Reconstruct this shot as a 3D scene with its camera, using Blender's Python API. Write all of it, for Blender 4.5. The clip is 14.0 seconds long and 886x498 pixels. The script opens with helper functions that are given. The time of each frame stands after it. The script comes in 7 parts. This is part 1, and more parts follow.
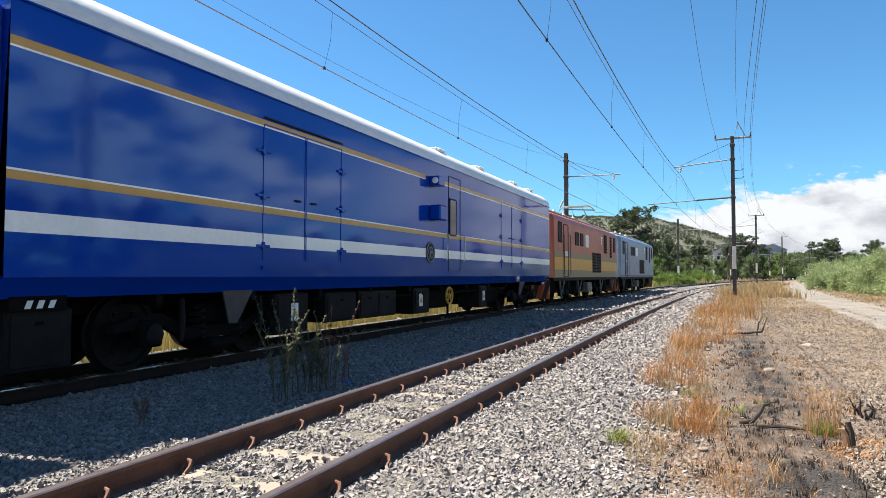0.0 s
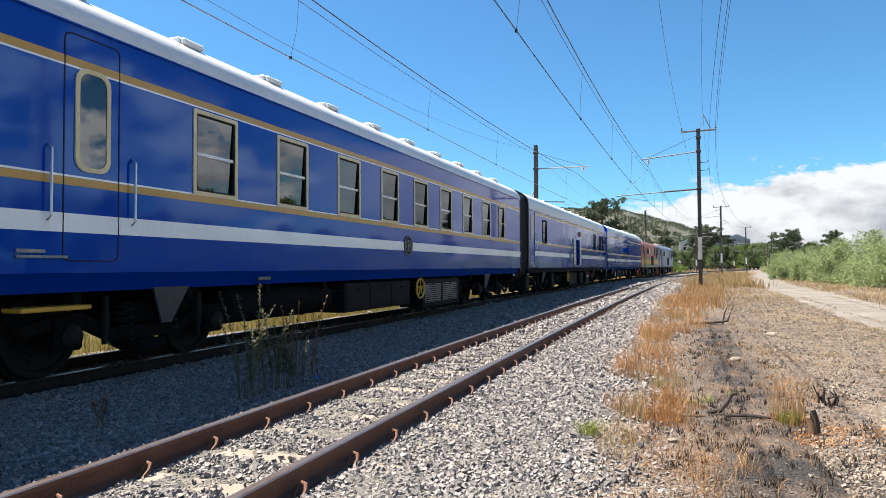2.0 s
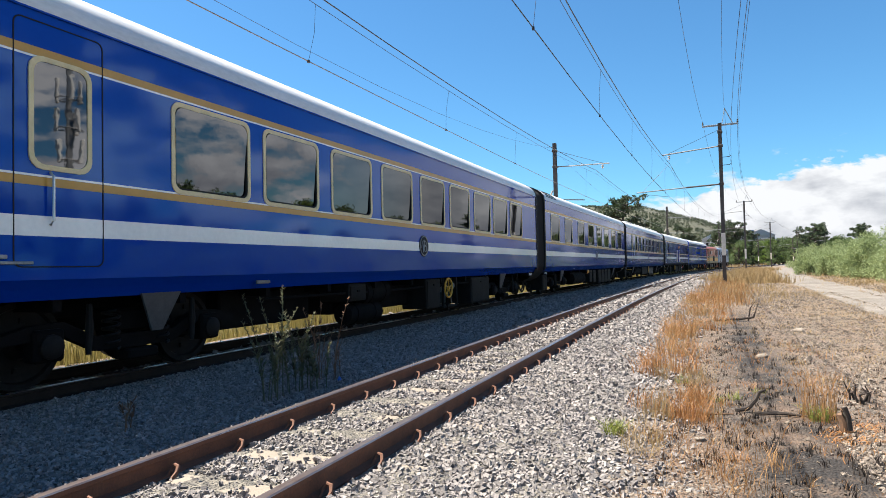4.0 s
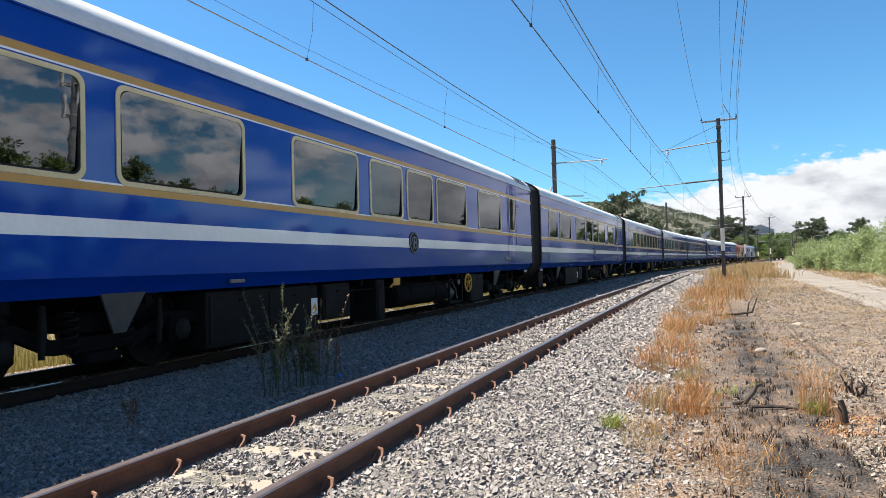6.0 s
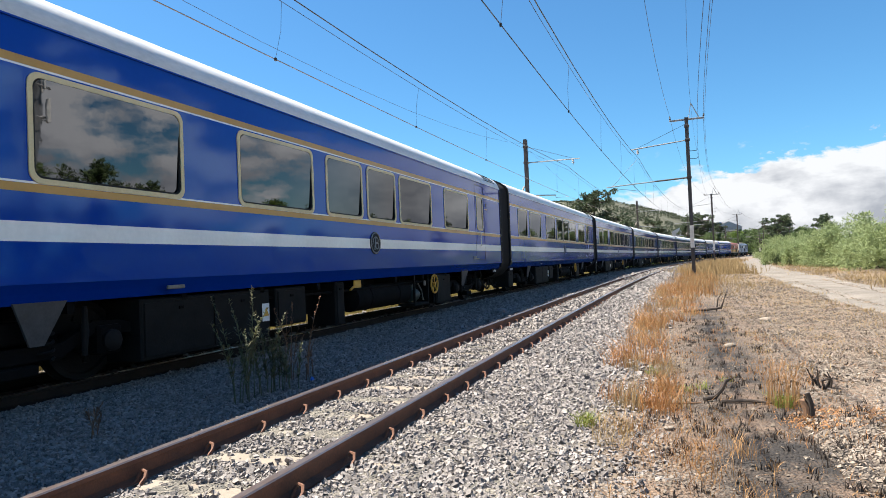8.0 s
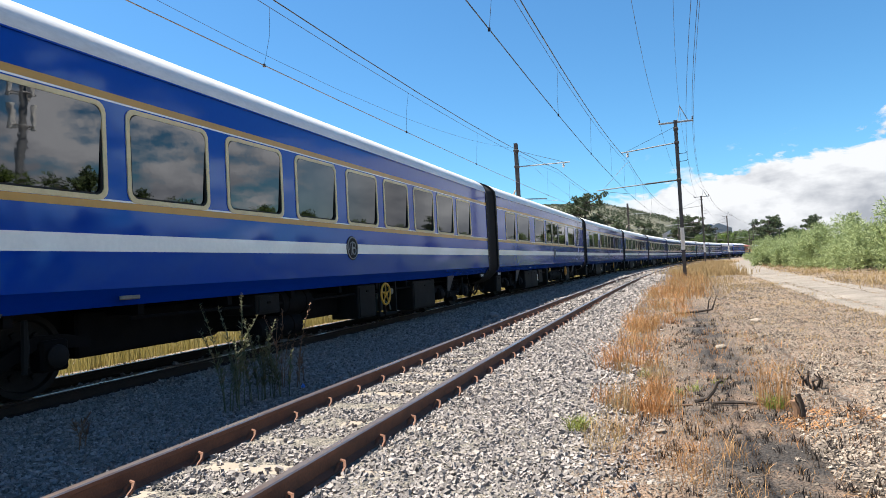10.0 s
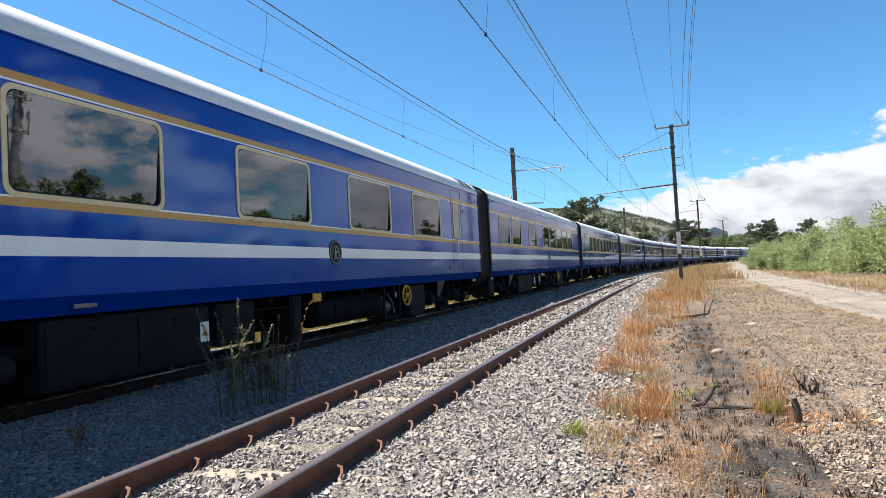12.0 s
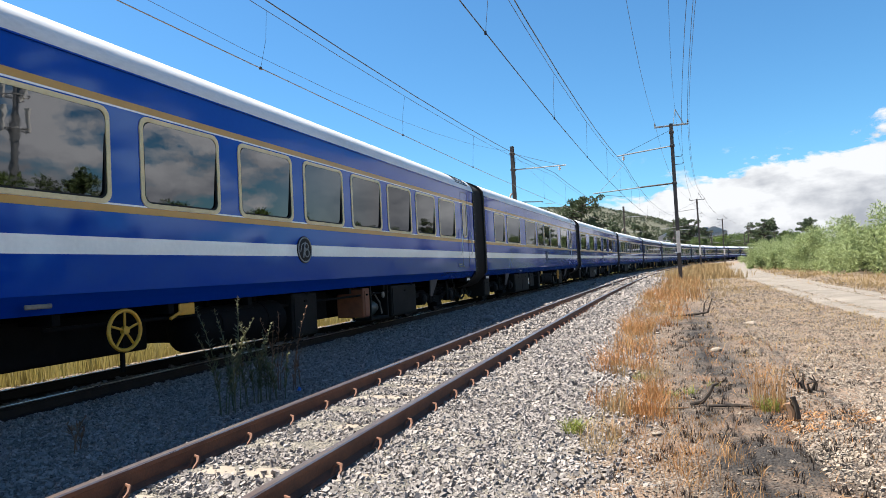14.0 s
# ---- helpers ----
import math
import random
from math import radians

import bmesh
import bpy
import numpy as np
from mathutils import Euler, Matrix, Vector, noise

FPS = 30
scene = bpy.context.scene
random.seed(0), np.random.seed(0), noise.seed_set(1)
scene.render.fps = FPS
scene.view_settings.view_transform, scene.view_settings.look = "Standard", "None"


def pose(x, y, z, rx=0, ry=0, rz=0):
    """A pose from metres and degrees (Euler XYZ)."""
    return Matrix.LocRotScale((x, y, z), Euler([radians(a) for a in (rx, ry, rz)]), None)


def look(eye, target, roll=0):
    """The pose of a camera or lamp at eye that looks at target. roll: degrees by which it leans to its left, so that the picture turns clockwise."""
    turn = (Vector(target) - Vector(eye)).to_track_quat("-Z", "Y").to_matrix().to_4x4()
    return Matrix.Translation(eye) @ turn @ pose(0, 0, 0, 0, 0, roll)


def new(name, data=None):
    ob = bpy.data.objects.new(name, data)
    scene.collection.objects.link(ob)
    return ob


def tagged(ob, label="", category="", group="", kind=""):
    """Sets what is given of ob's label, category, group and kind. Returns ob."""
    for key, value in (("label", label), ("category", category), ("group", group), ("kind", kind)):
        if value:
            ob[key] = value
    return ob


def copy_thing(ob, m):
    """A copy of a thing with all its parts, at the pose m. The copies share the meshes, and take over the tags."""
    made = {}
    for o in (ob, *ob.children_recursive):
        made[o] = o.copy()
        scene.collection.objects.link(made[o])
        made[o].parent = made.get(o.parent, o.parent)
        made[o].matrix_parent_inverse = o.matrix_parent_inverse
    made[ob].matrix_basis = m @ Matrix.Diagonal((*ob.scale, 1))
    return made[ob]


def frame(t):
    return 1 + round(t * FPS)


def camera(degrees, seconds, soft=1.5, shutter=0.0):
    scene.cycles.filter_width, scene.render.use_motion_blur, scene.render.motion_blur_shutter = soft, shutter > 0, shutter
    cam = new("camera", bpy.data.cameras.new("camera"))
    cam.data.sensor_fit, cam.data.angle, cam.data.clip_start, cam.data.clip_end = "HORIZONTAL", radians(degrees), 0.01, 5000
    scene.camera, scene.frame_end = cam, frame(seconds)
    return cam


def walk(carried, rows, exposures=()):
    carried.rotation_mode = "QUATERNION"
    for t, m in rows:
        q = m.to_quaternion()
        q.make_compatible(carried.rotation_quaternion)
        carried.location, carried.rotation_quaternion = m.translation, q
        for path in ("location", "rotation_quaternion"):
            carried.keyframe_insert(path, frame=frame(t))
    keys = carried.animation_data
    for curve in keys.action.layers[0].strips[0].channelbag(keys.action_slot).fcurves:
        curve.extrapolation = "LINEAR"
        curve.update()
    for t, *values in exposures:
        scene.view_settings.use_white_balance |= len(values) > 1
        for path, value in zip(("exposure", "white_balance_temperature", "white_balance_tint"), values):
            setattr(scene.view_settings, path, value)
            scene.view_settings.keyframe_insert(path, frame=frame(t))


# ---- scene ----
def aim(x, y, z, yaw, pitch, roll):
    """A camera pose: yaw to the left from +y, pitch up, roll to the left, in degrees."""
    return Matrix.Translation((x, y, z)) @ pose(0, 0, 0, 90 + pitch, 0, yaw) @ pose(0, 0, 0, 0, 0, roll)


cam = camera(69.5, 14.0, soft=0.6)
walk(cam, [
    (0.0, aim(-0.016, -0.124, 1.138, 22.67, 2.34, 0.11)),
    (0.5, aim(-0.011, -0.091, 1.134, 20.68, 1.67, 0.65)),
    (1.0, aim(-0.021, -0.053, 1.138, 20.00, 1.57, 0.15)),
    (1.5, aim(-0.024, -0.036, 1.140, 19.48, 1.60, -0.62)),
    (2.0, aim(-0.036, -0.031, 1.145, 20.06, 1.65, -0.33)),
    (2.5, aim(-0.038, -0.032, 1.143, 19.87, 1.74, -0.64)),
    (3.0, aim(-0.048, -0.022, 1.143, 20.38, 1.80, -0.83)),
    (5.5, aim(-0.035, -0.045, 1.140, 23.11, 1.51, -1.51)),
    (6.0, aim(-0.026, -0.058, 1.136, 21.81, 1.44, -1.57)),
    (6.5, aim(-0.022, -0.030, 1.134, 20.99, 1.34, -1.98)),
    (7.0, aim(-0.025, -0.028, 1.139, 20.40, 1.39, -1.87)),
    (7.5, aim(-0.023, -0.023, 1.139, 19.92, 1.41, -2.05)),
    (8.0, aim(-0.016, -0.014, 1.139, 19.49, 1.38, -2.36)),
    (10.5, aim(0.002, 0.009, 1.143, 18.57, 1.82, -3.17)),
    (11.0, aim(0.008, 0.001, 1.144, 18.55, 1.87, -3.49)),
    (11.5, aim(0.007, 0.000, 1.142, 18.54, 1.93, -3.40)),
    (12.0, aim(-0.005, 0.006, 1.149, 18.44, 2.11, -3.04)),
    (12.5, aim(0.000, 0.000, 1.147, 18.70, 2.18, -2.96)),
    (13.0, aim(0.002, -0.004, 1.143, 18.69, 2.14, -2.95)),
    (13.5, aim(-0.002, -0.007, 1.145, 18.56, 1.97, -2.88)),
    (14.0, aim(-0.002, -0.001, 1.144, 18.41, 1.99, -2.97)),
])

# ---- world and light ----
SUN_EL, SUN_AZ = 60.0, -90.0     # the sun stands over the far side of the train
world = bpy.data.worlds.new("sky")
scene.world = world
world.use_nodes = True


def build_sky(nt):
    nt.nodes.clear()
    N, K = nt.nodes.new, nt.links.new

    def m(op, a, b=None, c=None, clamp=False):
        n = N("ShaderNodeMath")
        n.operation, n.use_clamp = op, clamp
        for i, v in enumerate((a, b, c)):
            if v is None:
                continue
            if isinstance(v, (int, float)):
                n.inputs[i].default_value = v
            else:
                K(v, n.inputs[i])
        return n.outputs[0]

    sky = N("ShaderNodeTexSky")
    sky.sky_type, sky.sun_disc = "NISHITA", False
    sky.sun_elevation, sky.sun_rotation = radians(SUN_EL), radians(SUN_AZ)
    sky.air_density, sky.dust_density, sky.ozone_density = 1.0, 0.2, 2.5
    tc = N("ShaderNodeTexCoord")
    sep = N("ShaderNodeSeparateXYZ")
    K(tc.outputs["Generated"], sep.inputs[0])
    x, y, z = sep.outputs
    el = m("MULTIPLY", m("ARCSINE", z), 57.3)
    az = m("MULTIPLY", m("ARCTAN2", x, y), 57.3)
    # the cloud bank's top climbs from the track towards the open side
    top = m("ADD", m("MULTIPLY", m("MINIMUM", m("MAXIMUM", az, -30.0), 58.0), 0.20), 5.8)
    mp = N("ShaderNodeMapping")
    mp.inputs["Scale"].default_value = (1, 1, 2.2)
    K(tc.outputs["Generated"], mp.inputs[0])

    def noise_tex(scale, detail, rough, dist=0.0):
        n = N("ShaderNodeTexNoise")
        n.inputs["Scale"].default_value, n.inputs["Detail"].default_value = scale, detail
        n.inputs["Roughness"].default_value, n.inputs["Distortion"].default_value = rough, dist
        K(mp.outputs[0], n.inputs["Vector"])
        return n.outputs["Fac"]

    big, fine, small = noise_tex(5.0, 3, 0.5), noise_tex(16.0, 8, 0.6, 0.3), noise_tex(9.0, 7, 0.56, 0.12)
    edge = m("ADD", m("ADD", top, m("MULTIPLY", m("SUBTRACT", big, 0.5), 5.5)), m("MULTIPLY", m("SUBTRACT", fine, 0.5), 6.0))
    mask = m("MULTIPLY", m("SUBTRACT", edge, el), 1.7, clamp=True)
    # scattered wisps above the bank
    wisp = m("MULTIPLY", m("SUBTRACT", small, 0.585), 9.0, clamp=True)
    low = m("MULTIPLY", m("SUBTRACT", m("ADD", top, 3.6), el), 0.40, clamp=True)
    side = m("MULTIPLY", m("ADD", az, 8.0), 0.15, clamp=True)
    mask = m("MAXIMUM", mask, m("MULTIPLY", m("MULTIPLY", wisp, low), side))
    mask = m("MULTIPLY", mask, side)
    # broken cover on the open side
    gaps = m("MULTIPLY", m("SUBTRACT", noise_tex(4.6, 6, 0.55), 0.52), 17.0, clamp=True)
    far_side = m("MULTIPLY", m("SUBTRACT", az, 26.0), 0.10, clamp=True)
    mask = m("MULTIPLY", mask, m("SUBTRACT", 1.0, m("MULTIPLY", far_side, m("SUBTRACT", 1.0, gaps))))
    # grey undersides, bright heads
    body = m("ADD", m("MULTIPLY", m("SUBTRACT", el, m("MULTIPLY", top, 0.45)), 0.10), m("MULTIPLY", m("SUBTRACT", small, 0.45), 4.2))
    body = m("ADD", body, 0.45, clamp=True)
    ramp = N("ShaderNodeMix")
    ramp.data_type = "RGBA"
    ramp.inputs["A"].default_value = (0.45, 0.48, 0.54, 1)
    ramp.inputs["B"].default_value = (0.95, 0.97, 1.0, 1)
    K(body, ramp.inputs["Factor"])
    b1, b2, mix, out = N("ShaderNodeBackground"), N("ShaderNodeBackground"), N("ShaderNodeMixShader"), N("ShaderNodeOutputWorld")
    b1.inputs["Strength"].default_value, b2.inputs["Strength"].default_value = 0.0408, 0.281
    tint = N("ShaderNodeMix")
    tint.data_type, tint.blend_type = "RGBA", "MULTIPLY"
    tint.inputs["Factor"].default_value = 1.0
    K(sky.outputs[0], tint.inputs["A"])
    tint.inputs["B"].default_value = (0.54, 0.97, 1.19, 1)
    K(tint.outputs["Result"], b1.inputs["Color"])
    K(ramp.outputs["Result"], b2.inputs["Color"])
    K(m("ADD", 0.281, m("MULTIPLY", far_side, 0.26)), b2.inputs["Strength"])
    K(mask, mix.inputs[0])
    K(b1.outputs[0], mix.inputs[1])
    K(b2.outputs[0], mix.inputs[2])
    K(mix.outputs[0], out.inputs[0])


build_sky(world.node_tree)
sun = new("sun", bpy.data.lights.new("sun", "SUN"))
sun.data.energy, sun.data.angle, sun.data.color = 5.0, radians(0.53), (1.0, 0.93, 0.82)
sun_from = Vector((math.sin(radians(SUN_AZ)) * math.cos(radians(SUN_EL)), math.cos(radians(SUN_AZ)) * math.cos(radians(SUN_EL)), math.sin(radians(SUN_EL))))
sun.matrix_world = look(sun_from * 60, (0, 0, 0))
scene.view_settings.exposure = 1.855


# ---- materials ----
def material(name, a, b=None, rough=0.6, metal=0.0, scale=6.0, fine=60.0, bump=0.0, bump_scale=None, coat=0.0, island=0.0, spec=0.5, stretch=(1, 1, 1), rough_var=0.1, per_object=0.0):
    """Two base colours mixed by broad and fine noise, with bump, in object space."""
    mt = bpy.data.materials.new(name)
    mt.use_nodes = True
    nt = mt.node_tree
    N, K = nt.nodes.new, nt.links.new
    bs = nt.nodes["Principled BSDF"]
    b = b or tuple(c * 0.7 for c in a)
    tc, mp = N("ShaderNodeTexCoord"), N("ShaderNodeMapping")
    mp.inputs["Scale"].default_value = stretch
    K(tc.outputs["Object"], mp.inputs[0])
    n1, n2 = N("ShaderNodeTexNoise"), N("ShaderNodeTexNoise")
    for n, s in ((n1, scale), (n2, fine)):
        n.inputs["Scale"].default_value, n.inputs["Detail"].default_value = s, 5
        n.inputs["Roughness"].default_value = 0.6
        K(mp.outputs[0], n.inputs["Vector"])
    avg = N("ShaderNodeMath")
    avg.operation = "MULTIPLY_ADD"
    K(n1.outputs["Fac"], avg.inputs[0])
    avg.inputs[1].default_value = 1.3
    K(n2.outputs["Fac"], avg.inputs[2])
    off = N("ShaderNodeMath")
    off.operation, off.use_clamp = "MULTIPLY_ADD", True
    K(avg.outputs[0], off.inputs[0])
    off.inputs[1].default_value, off.inputs[2].default_value = 1.6, -1.34
    fac = off.outputs[0]
    if island or per_object:
        src = N("ShaderNodeNewGeometry").outputs["Random Per Island"] if island else N("ShaderNodeObjectInfo").outputs["Random"]
        mx = N("ShaderNodeMix")
        mx.inputs["Factor"].default_value = island or per_object
        K(fac, mx.inputs["A"])
        K(src, mx.inputs["B"])
        fac = mx.outputs["Result"]
    mix = N("ShaderNodeMix")
    mix.data_type = "RGBA"
    mix.inputs["A"].default_value, mix.inputs["B"].default_value = (*a, 1), (*b, 1)
    K(fac, mix.inputs["Factor"])
    K(mix.outputs["Result"], bs.inputs["Base Color"])
    rr = N("ShaderNodeMath")
    rr.operation, rr.use_clamp = "MULTIPLY_ADD", True
    K(n1.outputs["Fac"], rr.inputs[0])
    rr.inputs[1].default_value, rr.inputs[2].default_value = rough_var, rough - rough_var / 2
    K(rr.outputs[0], bs.inputs["Roughness"])
    bs.inputs["Metallic"].default_value, bs.inputs["Coat Weight"].default_value = metal, coat
    bs.inputs["Coat Roughness"].default_value, bs.inputs["Specular IOR Level"].default_value = 0.04, spec
    if bump:
        bp, nb = N("ShaderNodeBump"), N("ShaderNodeTexNoise")
        nb.inputs["Scale"].default_value, nb.inputs["Detail"].default_value = bump_scale or fine, 4
        K(mp.outputs[0], nb.inputs["Vector"])
        K(nb.outputs["Fac"], bp.inputs["Height"])
        bp.inputs["Strength"].default_value, bp.inputs["Distance"].default_value = 1.0, bump
        K(bp.outputs[0], bs.inputs["Normal"])
    return mt


def leaf_material(name, a, b, translucent=0.35, rough=0.6):
    """Leaves and grass: colour by piece, and some light through them."""
    mt = material(name, a, b, rough=rough, scale=0.8, fine=3.0, island=0.75, spec=0.3)
    nt = mt.node_tree
    bs, out = nt.nodes["Principled BSDF"], nt.nodes["Material Output"]
    tr, mx = nt.nodes.new("ShaderNodeBsdfTranslucent"), nt.nodes.new("ShaderNodeMixShader")
    nt.links.new(bs.inputs["Base Color"].links[0].from_socket, tr.inputs["Color"])
    mx.inputs[0].default_value = translucent
    nt.links.new(bs.outputs[0], mx.inputs[1])
    nt.links.new(tr.outputs[0], mx.inputs[2])
    nt.links.new(mx.outputs[0], out.inputs[0])
    return mt


